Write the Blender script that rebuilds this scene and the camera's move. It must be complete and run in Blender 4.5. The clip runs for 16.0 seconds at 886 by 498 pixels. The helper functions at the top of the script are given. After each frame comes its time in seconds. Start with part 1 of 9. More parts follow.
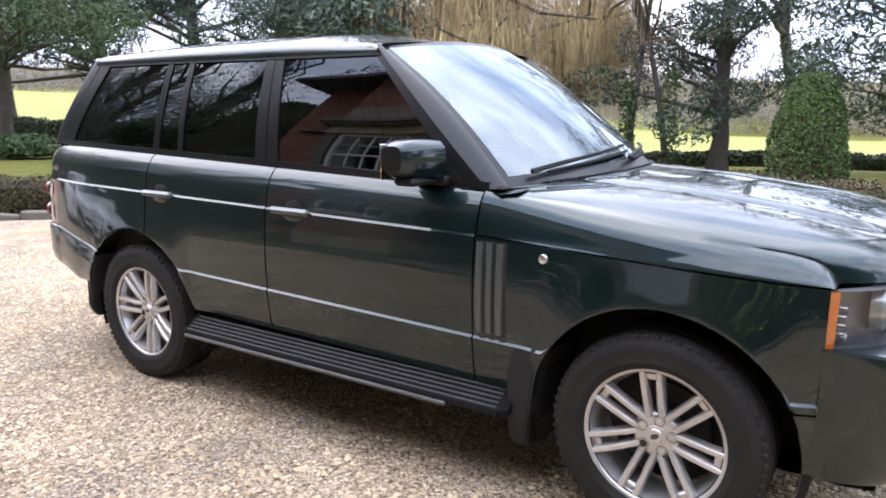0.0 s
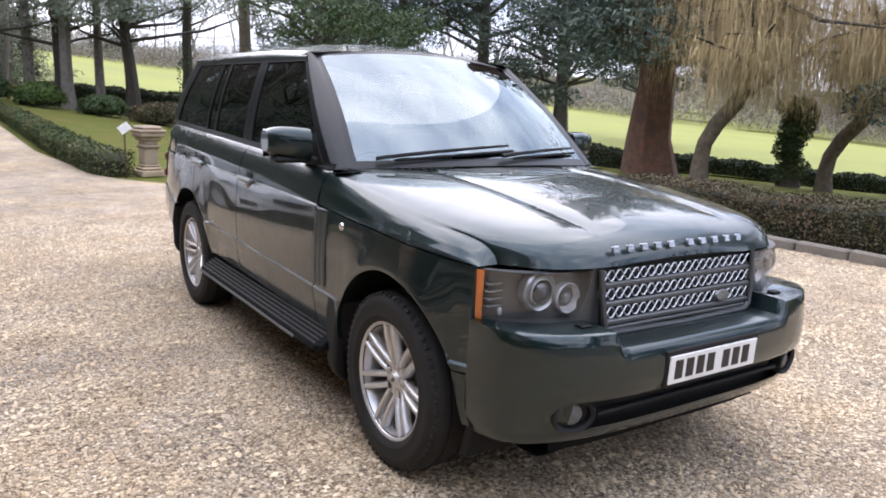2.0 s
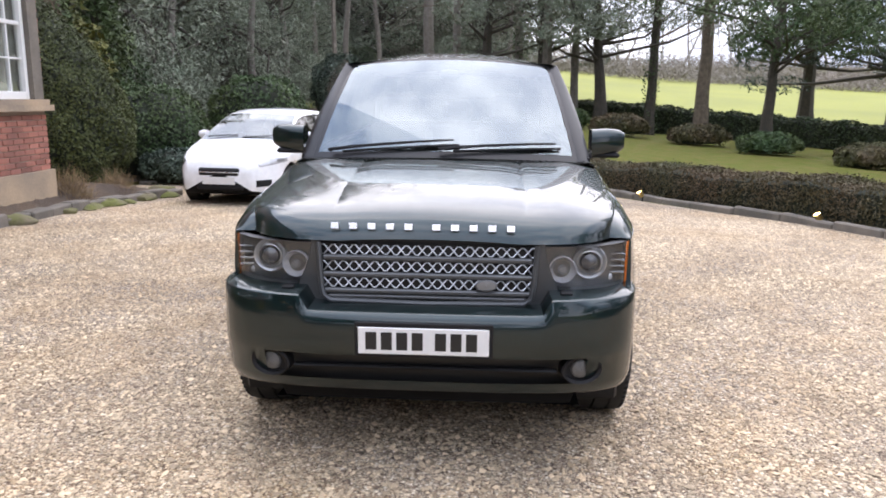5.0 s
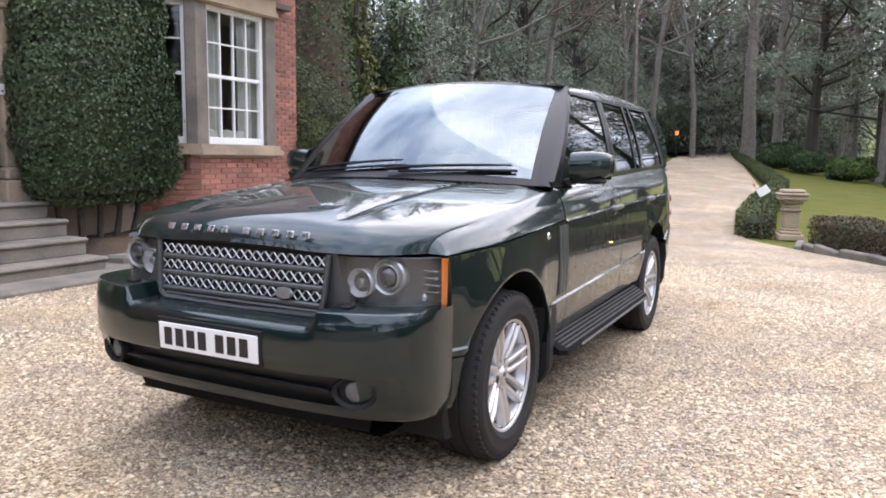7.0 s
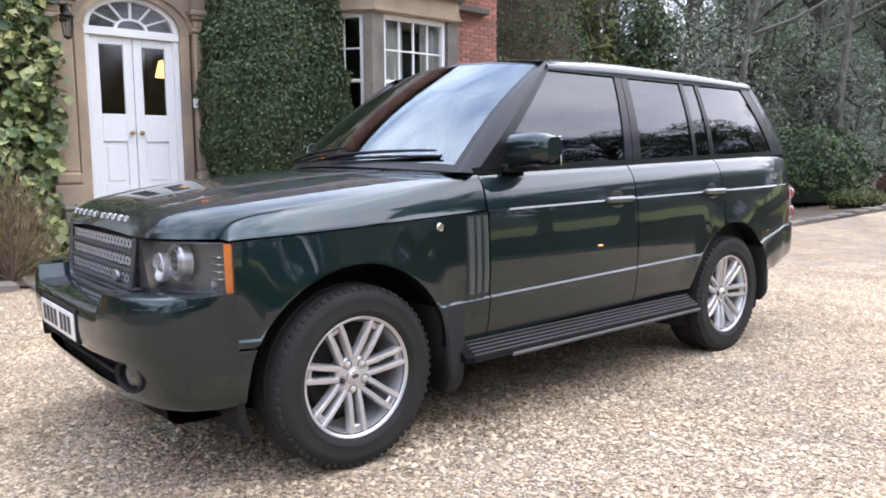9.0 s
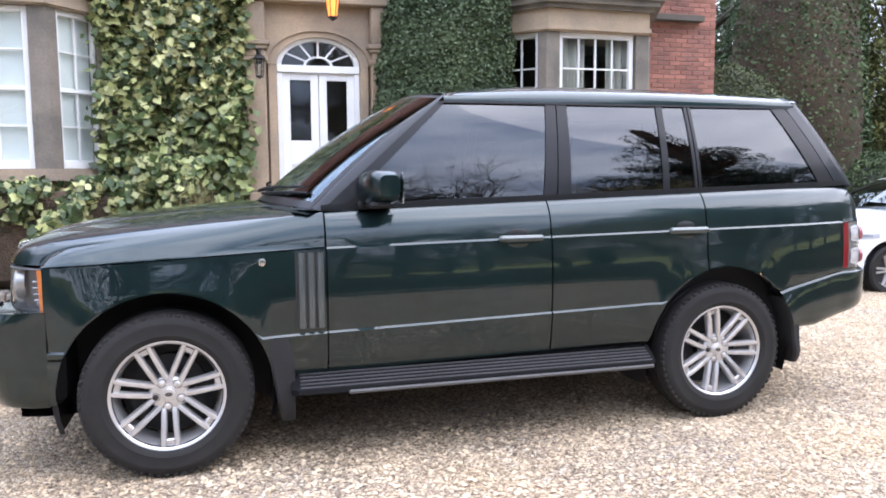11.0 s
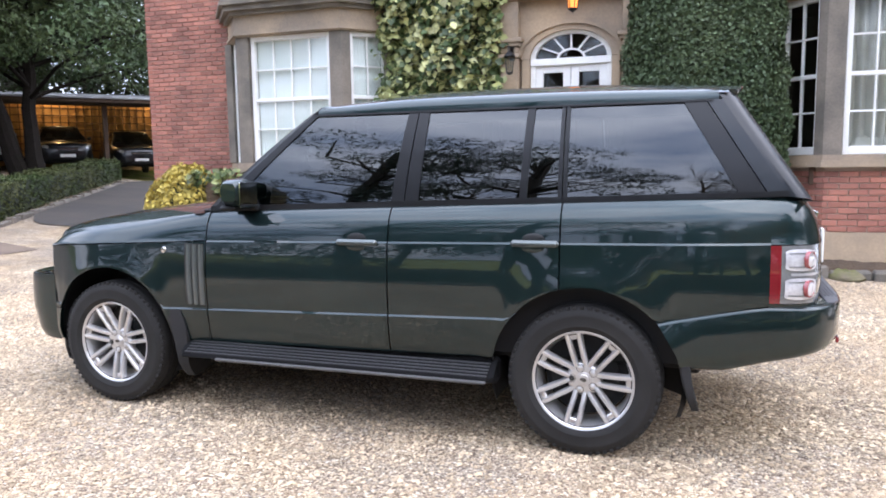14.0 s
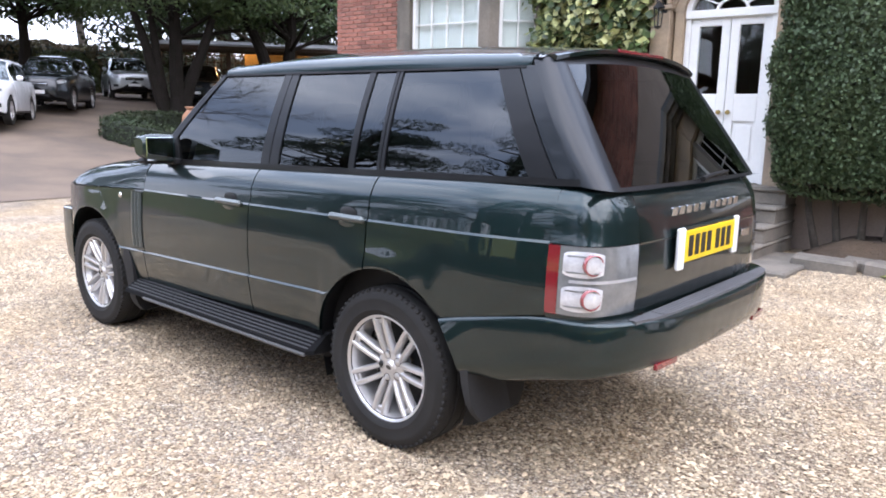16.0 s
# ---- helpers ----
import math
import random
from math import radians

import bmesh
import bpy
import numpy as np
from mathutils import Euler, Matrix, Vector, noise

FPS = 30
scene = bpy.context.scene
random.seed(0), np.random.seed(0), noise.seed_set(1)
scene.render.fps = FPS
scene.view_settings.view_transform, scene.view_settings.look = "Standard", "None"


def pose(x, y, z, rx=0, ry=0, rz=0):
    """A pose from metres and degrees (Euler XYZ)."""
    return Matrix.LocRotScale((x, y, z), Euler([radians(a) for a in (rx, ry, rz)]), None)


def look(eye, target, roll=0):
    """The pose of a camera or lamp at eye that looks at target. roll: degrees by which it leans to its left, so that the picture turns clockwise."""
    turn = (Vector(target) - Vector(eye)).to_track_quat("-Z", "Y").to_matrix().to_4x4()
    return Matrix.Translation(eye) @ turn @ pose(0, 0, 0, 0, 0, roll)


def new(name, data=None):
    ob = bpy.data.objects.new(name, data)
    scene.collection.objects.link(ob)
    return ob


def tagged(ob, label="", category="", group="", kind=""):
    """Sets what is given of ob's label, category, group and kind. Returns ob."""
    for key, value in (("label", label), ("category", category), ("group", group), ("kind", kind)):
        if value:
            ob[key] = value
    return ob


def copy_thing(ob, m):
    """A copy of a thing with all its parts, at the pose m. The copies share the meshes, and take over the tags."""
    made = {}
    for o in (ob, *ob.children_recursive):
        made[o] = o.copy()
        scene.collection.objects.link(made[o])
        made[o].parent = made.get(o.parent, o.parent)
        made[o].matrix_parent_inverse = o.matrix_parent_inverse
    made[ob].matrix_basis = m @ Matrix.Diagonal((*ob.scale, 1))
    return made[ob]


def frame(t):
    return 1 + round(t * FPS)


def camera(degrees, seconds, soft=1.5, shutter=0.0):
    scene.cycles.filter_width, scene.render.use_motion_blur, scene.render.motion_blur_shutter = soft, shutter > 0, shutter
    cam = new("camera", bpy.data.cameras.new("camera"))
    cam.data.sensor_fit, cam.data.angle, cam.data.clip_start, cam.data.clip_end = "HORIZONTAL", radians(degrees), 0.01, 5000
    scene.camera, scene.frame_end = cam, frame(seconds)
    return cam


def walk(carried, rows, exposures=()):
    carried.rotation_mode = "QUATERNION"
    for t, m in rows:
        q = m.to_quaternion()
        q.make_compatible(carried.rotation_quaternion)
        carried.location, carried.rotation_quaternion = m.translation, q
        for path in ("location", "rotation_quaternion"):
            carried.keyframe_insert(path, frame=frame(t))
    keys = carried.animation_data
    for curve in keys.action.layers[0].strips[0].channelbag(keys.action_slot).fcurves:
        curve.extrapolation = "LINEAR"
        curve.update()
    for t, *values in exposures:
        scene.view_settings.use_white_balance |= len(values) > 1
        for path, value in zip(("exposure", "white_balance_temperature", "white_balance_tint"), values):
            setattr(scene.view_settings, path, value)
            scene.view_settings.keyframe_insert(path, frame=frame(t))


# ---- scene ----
# World: the dark green car stands at the origin, nose along +x, its left side towards +y.
cam = camera(61.4, 16.0, soft=1.8, shutter=0.12)
PATH = [
    (0, (2.184, -3.312, 1.519), (1.086, -1.686, 1.133), -0.1),
    (0.5, (2.718, -3.293, 1.509), (1.469, -1.776, 1.135), 0.9),
    (1, (3.156, -3.077, 1.551), (1.782, -1.678, 1.159), 0.6),
    (1.5, (3.658, -2.776, 1.529), (2.156, -1.509, 1.157), 1.9),
    (2, (4.003, -2.409, 1.533), (2.378, -1.309, 1.146), 2.5),
    (2.5, (4.315, -2.014, 1.567), (2.592, -1.089, 1.15), 1.8),
    (3, (4.625, -1.652, 1.568), (2.819, -0.901, 1.151), 1.5),
    (5.5, (5.143, 0.731, 1.529), (3.206, 0.414, 1.142), 0.8),
    (6, (4.927, 1.248, 1.482), (3.036, 0.703, 1.123), 0.8),
    (6.5, (4.745, 1.698, 1.433), (2.923, 0.926, 1.137), -0.9),
    (7, (4.456, 2.141, 1.344), (2.693, 1.229, 1.097), 0.8),
    (7.5, (4.194, 2.521, 1.291), (2.486, 1.502, 1.085), 1.5),
    (8, (3.836, 2.821, 1.244), (2.269, 1.6, 1.019), 0.3),
    (10.5, (1.681, 4.189, 1.287), (0.937, 2.35, 1.035), -2.2),
    (11, (1.147, 4.401, 1.353), (0.601, 2.487, 1.157), -0.4),
    (11.5, (0.643, 4.635, 1.425), (0.256, 2.681, 1.248), 0.3),
    (12, (0.104, 4.705, 1.457), (-0.083, 2.723, 1.257), 0.0),
    (12.5, (-0.437, 4.781, 1.458), (-0.418, 2.795, 1.219), -0.7),
    (13, (-0.958, 4.772, 1.443), (-0.771, 2.798, 1.176), -1.3),
    (13.5, (-1.517, 4.668, 1.445), (-1.106, 2.729, 1.184), -1.3),
    (14, (-1.988, 4.507, 1.463), (-1.327, 2.634, 1.228), -0.8),
    (14.5, (-2.41, 4.228, 1.538), (-1.553, 2.439, 1.277), 1.7),
    (15, (-2.887, 3.973, 1.569), (-1.869, 2.278, 1.27), 2.2),
    (15.5, (-3.341, 3.644, 1.557), (-2.198, 2.035, 1.238), 2.6),
    (16, (-3.774, 3.233, 1.538), (-2.487, 1.744, 1.18), 1.3),
]
MIDWAY = [
    (4.25, (5.14, -0.53, 1.555), (3.172, -0.295, 1.155), 1.2),
    (9.25, (2.86, 3.56, 1.25), (1.66, 1.98, 1.01), -0.6),
]
walk(cam, [(t, look(eye, target, roll)) for t, eye, target, roll in sorted(PATH + MIDWAY)],
     exposures=[(0, 1.2, 6550, 18), (1, 0.98, 6600, 18), (2, 0.74, 6600, 18), (3, 0.7, 6600, 18), (5.5, 0.7, 6750, 18), (7.5, 0.9, 6600, 18), (10.5, 1.12, 6300, 18), (11, 1.24, 6280, 18), (11.5, 1.22, 6250, 17), (13.5, 1.08, 6250, 17), (15.5, 1.15, 6300, 17), (16, 1.1, 6300, 17)])


# ---------------------------------------------------------------- sky and sun
world = bpy.data.worlds.new("sky")
scene.world = world
world.use_nodes = True
wn, wl = world.node_tree.nodes, world.node_tree.links
wn.clear()
w_out = wn.new("ShaderNodeOutputWorld")
w_bg = wn.new("ShaderNodeBackground")
w_sky = wn.new("ShaderNodeTexSky")
w_sky.sky_type = "NISHITA"
w_sky.sun_disc = False
w_sky.sun_elevation, w_sky.sun_rotation = radians(48), radians(-79)
w_sky.air_density, w_sky.dust_density = 1.0, 2.0
w_co = wn.new("ShaderNodeTexCoord")
w_map = wn.new("ShaderNodeMapping")
w_map.inputs["Scale"].default_value = (1.0, 1.0, 2.2)
w_noise = wn.new("ShaderNodeTexNoise")
w_noise.inputs["Scale"].default_value, w_noise.inputs["Detail"].default_value = 2.6, 7
w_noise.inputs["Roughness"].default_value = 0.55
w_ramp = wn.new("ShaderNodeValToRGB")
w_ramp.color_ramp.elements[0].position, w_ramp.color_ramp.elements[1].position = 0.36, 0.66
w_ramp.color_ramp.elements[0].color = (6.6, 8.4, 11.8, 1)
w_ramp.color_ramp.elements[1].color = (19.0, 20.4, 22.6, 1)
w_mix = wn.new("ShaderNodeMix")
w_mix.data_type = "RGBA"
w_mix.inputs["Factor"].default_value = 0.86
wl.new(w_co.outputs["Generated"], w_map.inputs["Vector"])
wl.new(w_map.outputs["Vector"], w_noise.inputs["Vector"])
wl.new(w_noise.outputs["Fac"], w_ramp.inputs["Fac"])
wl.new(w_sky.outputs["Color"], w_mix.inputs["A"])
# an overcast sky is brighter overhead than at the horizon
w_sep = wn.new("ShaderNodeSeparateXYZ")
wl.new(w_co.outputs["Generated"], w_sep.inputs["Vector"])
w_up = wn.new("ShaderNodeMapRange")
w_up.inputs["From Min"].default_value, w_up.inputs["From Max"].default_value = 0.0, 1.0
w_up.inputs["To Min"].default_value, w_up.inputs["To Max"].default_value = 0.75, 1.6
wl.new(w_sep.outputs["Z"], w_up.inputs["Value"])
w_over = wn.new("ShaderNodeVectorMath")
w_over.operation = "SCALE"
wl.new(w_ramp.outputs["Color"], w_over.inputs[0])
wl.new(w_up.outputs["Result"], w_over.inputs["Scale"])
wl.new(w_over.outputs["Vector"], w_mix.inputs["B"])
wl.new(w_mix.outputs["Result"], w_bg.inputs["Color"])
w_bg.inputs["Strength"].default_value = 0.1
wl.new(w_bg.outputs["Background"], w_out.inputs["Surface"])

sun_data = bpy.data.lights.new("sun", "SUN")
sun_data.energy, sun_data.angle, sun_data.color = 1.15, radians(75), (1.0, 0.93, 0.86)
sun = new("sun", sun_data)
sun.matrix_world = look((-15, 3, 17), (0, 0, 0))


# ---------------------------------------------------------------- materials
def material(name, base, rough=0.6, metal=0.0, vary=0.25, big=1.5, fine=40.0, bump=0.15, dist=0.004, second=None, coat=0.0, island=0.0, each=0.0, spec=0.5):
    """A surface with colour varied at two scales, fine relief and uneven gloss. second: the other colour of the stains."""
    m = bpy.data.materials.new(name)
    m.use_nodes = True
    n, l = m.node_tree.nodes, m.node_tree.links
    b = n["Principled BSDF"]
    geo = n.new("ShaderNodeNewGeometry")
    a = n.new("ShaderNodeTexNoise")
    a.inputs["Scale"].default_value, a.inputs["Detail"].default_value = big, 5
    f = n.new("ShaderNodeTexNoise")
    f.inputs["Scale"].default_value, f.inputs["Detail"].default_value = fine, 4
    l.new(geo.outputs["Position"], a.inputs["Vector"])
    l.new(geo.outputs["Position"], f.inputs["Vector"])
    ramp = n.new("ShaderNodeMapRange")
    ramp.inputs["From Min"].default_value, ramp.inputs["From Max"].default_value = 0.36, 0.64
    l.new(a.outputs["Fac"], ramp.inputs["Value"])
    mix = n.new("ShaderNodeMix")
    mix.data_type = "RGBA"
    mix.inputs["A"].default_value = (*base, 1)
    mix.inputs["B"].default_value = (*(second or [c * (1 - vary) for c in base]), 1)
    l.new(ramp.outputs["Result"], mix.inputs["Factor"])
    hsv = n.new("ShaderNodeHueSaturation")
    l.new(mix.outputs["Result"], hsv.inputs["Color"])
    add = n.new("ShaderNodeMath")
    add.operation = "MULTIPLY_ADD"
    l.new(f.outputs["Fac"], add.inputs[0])
    add.inputs[1].default_value, add.inputs[2].default_value = vary * 2.0, 1 - vary
    last = add.outputs[0]
    for amount, source in ((island, ("ShaderNodeNewGeometry", "Random Per Island")), (each, ("ShaderNodeObjectInfo", "Random"))):
        if amount:
            r = n.new(source[0])
            k = n.new("ShaderNodeMath")
            k.operation = "MULTIPLY_ADD"
            l.new(r.outputs[source[1]], k.inputs[0])
            k.inputs[1].default_value, k.inputs[2].default_value = amount * 2, 1 - amount
            j = n.new("ShaderNodeMath")
            j.operation = "MULTIPLY"
            l.new(last, j.inputs[0])
            l.new(k.outputs[0], j.inputs[1])
            last = j.outputs[0]
    l.new(last, hsv.inputs["Value"])
    l.new(hsv.outputs["Color"], b.inputs["Base Color"])
    rr = n.new("ShaderNodeMapRange")
    rr.inputs["To Min"].default_value, rr.inputs["To Max"].default_value = max(0.02, rough * 0.85), min(1.0, rough * 1.15)
    l.new(f.outputs["Fac"], rr.inputs["Value"])
    l.new(rr.outputs["Result"], b.inputs["Roughness"])
    b.inputs["Metallic"].default_value = metal
    b.inputs["Specular IOR Level"].default_value = spec
    b.inputs["Coat Weight"].default_value = coat
    b.inputs["Coat Roughness"].default_value = 0.03
    if bump:
        bp = n.new("ShaderNodeBump")
        bp.inputs["Strength"].default_value, bp.inputs["Distance"].default_value = bump, dist
        l.new(f.outputs["Fac"], bp.inputs["Height"])
        l.new(bp.outputs["Normal"], b.inputs["Normal"])
    return m


def glass_material(name, tint, rough=0.0, mirror=0.05, shine=(1, 1, 1)):
    """Thin sheet glass: tinted see-through with a real mirror coat by its facing."""
    m = bpy.data.materials.new(name)
    m.use_nodes = True
    n, l = m.node_tree.nodes, m.node_tree.links
    n.remove(n["Principled BSDF"])
    t = n.new("ShaderNodeBsdfTransparent")
    t.inputs["Color"].default_value = (*tint, 1)
    g = n.new("ShaderNodeBsdfGlossy")
    g.inputs["Roughness"].default_value = rough
    g.inputs["Color"].default_value = (*shine, 1)
    lw = n.new("ShaderNodeLayerWeight")
    lw.inputs["Blend"].default_value = 0.5
    p5 = n.new("ShaderNodeMath")
    p5.operation = "POWER"
    p5.inputs[1].default_value = 5.0
    l.new(lw.outputs["Facing"], p5.inputs[0])
    fr = n.new("ShaderNodeMath")
    fr.operation = "MULTIPLY_ADD"
    fr.inputs[1].default_value, fr.inputs[2].default_value = 1 - mirror, mirror
    l.new(p5.outputs[0], fr.inputs[0])
    mx = n.new("ShaderNodeMixShader")
    l.new(fr.outputs[0], mx.inputs["Fac"])
    l.new(t.outputs[0], mx.inputs[1])
    l.new(g.outputs[0], mx.inputs[2])
    l.new(mx.outputs[0], n["Material Output"].inputs["Surface"])
    return m


def glow_material(name, colour, strength):
    m = bpy.data.materials.new(name)
    m.use_nodes = True
    b = m.node_tree.nodes["Principled BSDF"]
    b.inputs["Base Color"].default_value = (*colour, 1)
    b.inputs["Emission Color"].default_value = (*colour, 1)
    b.inputs["Emission Strength"].default_value = strength
    return m


def leaf_material(name, base, second, rough=0.62, island=0.4):
    m = material(name, base, rough, vary=0.2, big=0.6, fine=9, bump=0, second=second, island=island, spec=0.3)
    m.node_tree.nodes["Principled BSDF"].inputs["Transmission Weight"].default_value = 0
    return m


def gravel_material():
    """Pale crushed stone: angular cells of cream, buff, pink-grey and brown in two sizes, with scuffed and damp patches."""
    m = bpy.data.materials.new("gravel")
    m.use_nodes = True
    n, l = m.node_tree.nodes, m.node_tree.links
    b = n["Principled BSDF"]
    geo = n.new("ShaderNodeNewGeometry")

    def noise(scale, detail, lo, hi, to0, to1):
        a = n.new("ShaderNodeTexNoise")
        a.inputs["Scale"].default_value, a.inputs["Detail"].default_value = scale, detail
        l.new(geo.outputs["Position"], a.inputs["Vector"])
        r = n.new("ShaderNodeMapRange")
        r.inputs["From Min"].default_value, r.inputs["From Max"].default_value = lo, hi
        r.inputs["To Min"].default_value, r.inputs["To Max"].default_value = to0, to1
        l.new(a.outputs["Fac"], r.inputs["Value"])
        return r.outputs["Result"]

    def times(p, q):
        k = n.new("ShaderNodeMath")
        k.operation = "MULTIPLY"
        l.new(p, k.inputs[0])
        l.new(q, k.inputs[1])
        return k.outputs[0]

    def cells(scale, stops):
        v = n.new("ShaderNodeTexVoronoi")
        v.inputs["Scale"].default_value = scale
        l.new(geo.outputs["Position"], v.inputs["Vector"])
        sep = n.new("ShaderNodeSeparateColor")
        l.new(v.outputs["Color"], sep.inputs["Color"])
        ramp = n.new("ShaderNodeValToRGB")
        for i, (at, colour) in enumerate(stops):
            e = ramp.color_ramp.elements[i] if i < 2 else ramp.color_ramp.elements.new(at)
            e.position, e.color = at, (*colour, 1)
        l.new(sep.outputs[0], ramp.inputs["Fac"])
        return v, ramp, sep

    stones = ((0.0, (0.155, 0.105, 0.073)), (0.20, (0.34, 0.240, 0.158)), (0.5, (0.505, 0.382, 0.245)), (0.8, (0.625, 0.497, 0.34)), (1.0, (0.74, 0.63, 0.48)))
    v, ramp, sep = cells(60, stones)
    v2, ramp2, _ = cells(120, stones)
    pick = n.new("ShaderNodeMath")
    pick.operation = "GREATER_THAN"
    pick.inputs[1].default_value = 0.52
    l.new(sep.outputs[1], pick.inputs[0])
    mix = n.new("ShaderNodeMix")
    mix.data_type = "RGBA"
    l.new(pick.outputs[0], mix.inputs["Factor"])
    l.new(ramp.outputs["Color"], mix.inputs["A"])
    l.new(ramp2.outputs["Color"], mix.inputs["B"])
    far = n.new("ShaderNodeMix")
    l.new(pick.outputs[0], far.inputs["Factor"])
    l.new(v.outputs["Distance"], far.inputs["A"])
    l.new(v2.outputs["Distance"], far.inputs["B"])
    gap = n.new("ShaderNodeMapRange")
    gap.inputs["From Min"].default_value, gap.inputs["From Max"].default_value = 0.28, 0.78
    gap.inputs["To Min"].default_value, gap.inputs["To Max"].default_value = 1.06, 0.42
    l.new(far.outputs["Result"], gap.inputs["Value"])
    value = times(times(noise(0.55, 5, 0.35, 0.65, 0.80, 1.18), noise(3.2, 4, 0.33, 0.67, 0.80, 1.16)), gap.outputs["Result"])
    hsv = n.new("ShaderNodeHueSaturation")
    l.new(mix.outputs["Result"], hsv.inputs["Color"])
    l.new(value, hsv.inputs["Value"])
    l.new(noise(1.1, 3, 0.35, 0.65, 0.85, 1.12), hsv.inputs["Saturation"])
    l.new(hsv.outputs["Color"], b.inputs["Base Color"])
    b.inputs["Roughness"].default_value = 0.9
    bp = n.new("ShaderNodeBump")
    bp.invert = True
    bp.inputs["Strength"].default_value, bp.inputs["Distance"].default_value = 0.9, 0.014
    l.new(far.outputs["Result"], bp.inputs["Height"])
    l.new(bp.outputs["Normal"], b.inputs["Normal"])
    return m


GRAVEL = gravel_material()
PEBBLE = material("pebble", (0.385, 0.283, 0.178), 0.85, vary=0.22, big=0.9, fine=60, bump=0.1, island=0.45, second=(0.565, 0.450, 0.305))
GRASS = material("grass_ground", (0.078, 0.100, 0.014), 1.0, spec=0.08, vary=0.45, big=1.3, fine=22, bump=0.9, dist=0.04, second=(0.125, 0.108, 0.034))
FIELD = material("field", (0.205, 0.215, 0.030), 0.9, vary=0.18, big=0.05, fine=5, bump=0.5, dist=0.05, second=(0.17, 0.18, 0.03))
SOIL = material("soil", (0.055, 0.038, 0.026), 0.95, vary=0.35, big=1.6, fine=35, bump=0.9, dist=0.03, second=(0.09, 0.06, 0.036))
STONE = material("sandstone", (0.40, 0.30, 0.20), 0.85, vary=0.25, big=1.3, fine=30, bump=0.3, second=(0.23, 0.185, 0.14))
GREYSTONE = material("grey_stone", (0.20, 0.172, 0.14), 0.9, vary=0.3, big=2.5, fine=35, bump=0.4, second=(0.12, 0.108, 0.09))
MORTAR = material("mortar", (0.34, 0.27, 0.22), 0.95, vary=0.2, big=2, fine=50, bump=0.3)
BRICK = material("red_brick", (0.34, 0.140, 0.100), 0.85, vary=0.28, big=2.2, fine=45, bump=0.35, second=(0.23, 0.098, 0.074), each=0.28)
BRICKS_FAR = material("red_brick_rest", (0.34, 0.140, 0.100), 0.85, vary=0.28, big=2.2, fine=45, bump=0.35, second=(0.23, 0.098, 0.074), island=0.28)
PARKDIRT = material("rolled_dirt", (0.185, 0.140, 0.106), 0.95, spec=0.15, vary=0.3, big=0.8, fine=45, bump=0.4, second=(0.135, 0.106, 0.085))
ASPHALT = material("asphalt", (0.046, 0.041, 0.037), 0.85, vary=0.3, big=0.7, fine=60, bump=0.4, second=(0.068, 0.056, 0.047))
PIERBRICK = material("pale_brick", (0.40, 0.27, 0.19), 0.9, vary=0.25, big=2.2, fine=45, bump=0.35, second=(0.30, 0.20, 0.15), each=0.3)
WHITE = material("white_paint", (0.78, 0.78, 0.76), 0.4, vary=0.05, big=1.2, fine=18, bump=0.05)
BLIND = material("white_blind", (0.84, 0.87, 0.86), 0.9, vary=0.06, big=0.8, fine=12, bump=0.05)
CURTAIN = material("pale_curtain", (0.52, 0.50, 0.45), 0.9, vary=0.15, big=3, fine=30, bump=0.2)
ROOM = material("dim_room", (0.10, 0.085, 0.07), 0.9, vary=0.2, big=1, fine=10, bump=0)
LEADPALE = material("pale_lead_edge", (0.42, 0.43, 0.44), 0.5, metal=0.2, vary=0.2, big=2, fine=20)
LEAD = material("lead_sheet", (0.16, 0.165, 0.17), 0.6, metal=0.2, vary=0.2, big=2, fine=20)
SLATE = material("slate", (0.075, 0.075, 0.085), 0.7, vary=0.3, big=2, fine=30, bump=0.4)
IRON = material("black_iron", (0.015, 0.015, 0.016), 0.5, metal=0.3, vary=0.2, fine=60)
BRASS = material("aged_brass", (0.45, 0.33, 0.13), 0.35, metal=1.0, vary=0.2, fine=60, bump=0.05)
# near-black bark of the car park yews
YEWBARK = material("near_black_bark", (0.022, 0.018, 0.016), 1.0, spec=0.05, vary=0.4, big=4, fine=26, bump=1.0, dist=0.03, second=(0.018, 0.016, 0.013))
BARK = material("bark", (0.065, 0.052, 0.040), 0.95, vary=0.4, big=4, fine=26, bump=1.0, dist=0.03, second=(0.045, 0.04, 0.03))
# BARK made paler for far trunks: haze is put into the colour
HAZYBARK = material("hazy_grey_bark", (0.20, 0.175, 0.150), 0.95, vary=0.35, big=4, fine=24, bump=0.8, dist=0.02, second=(0.14, 0.125, 0.105))
PALEBARK = material("willow_bark", (0.15, 0.115, 0.08), 0.95, vary=0.35, big=4, fine=24, bump=0.8, dist=0.02, second=(0.09, 0.07, 0.05))
REDBARK = material("red_bark", (0.16, 0.075, 0.045), 0.95, vary=0.35, big=3, fine=22, bump=1.0, dist=0.04, second=(0.085, 0.05, 0.036))
BIRCHBARK = material("pale_bark", (0.22, 0.19, 0.155), 0.9, vary=0.35, big=3, fine=20, bump=0.6, second=(0.12, 0.10, 0.08))
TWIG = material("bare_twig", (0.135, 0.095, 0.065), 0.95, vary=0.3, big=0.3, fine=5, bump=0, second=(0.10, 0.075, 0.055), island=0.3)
# paler copy of TWIG with the haze of distance put into the colour
HAZYTWIG = material("hazy_far_twig", (0.235, 0.200, 0.165), 0.95, vary=0.25, big=0.06, fine=1.0, bump=0, second=(0.18, 0.165, 0.14), island=0.2)
YEW = leaf_material("yew_leaf", (0.036, 0.068, 0.024), (0.068, 0.093, 0.033))
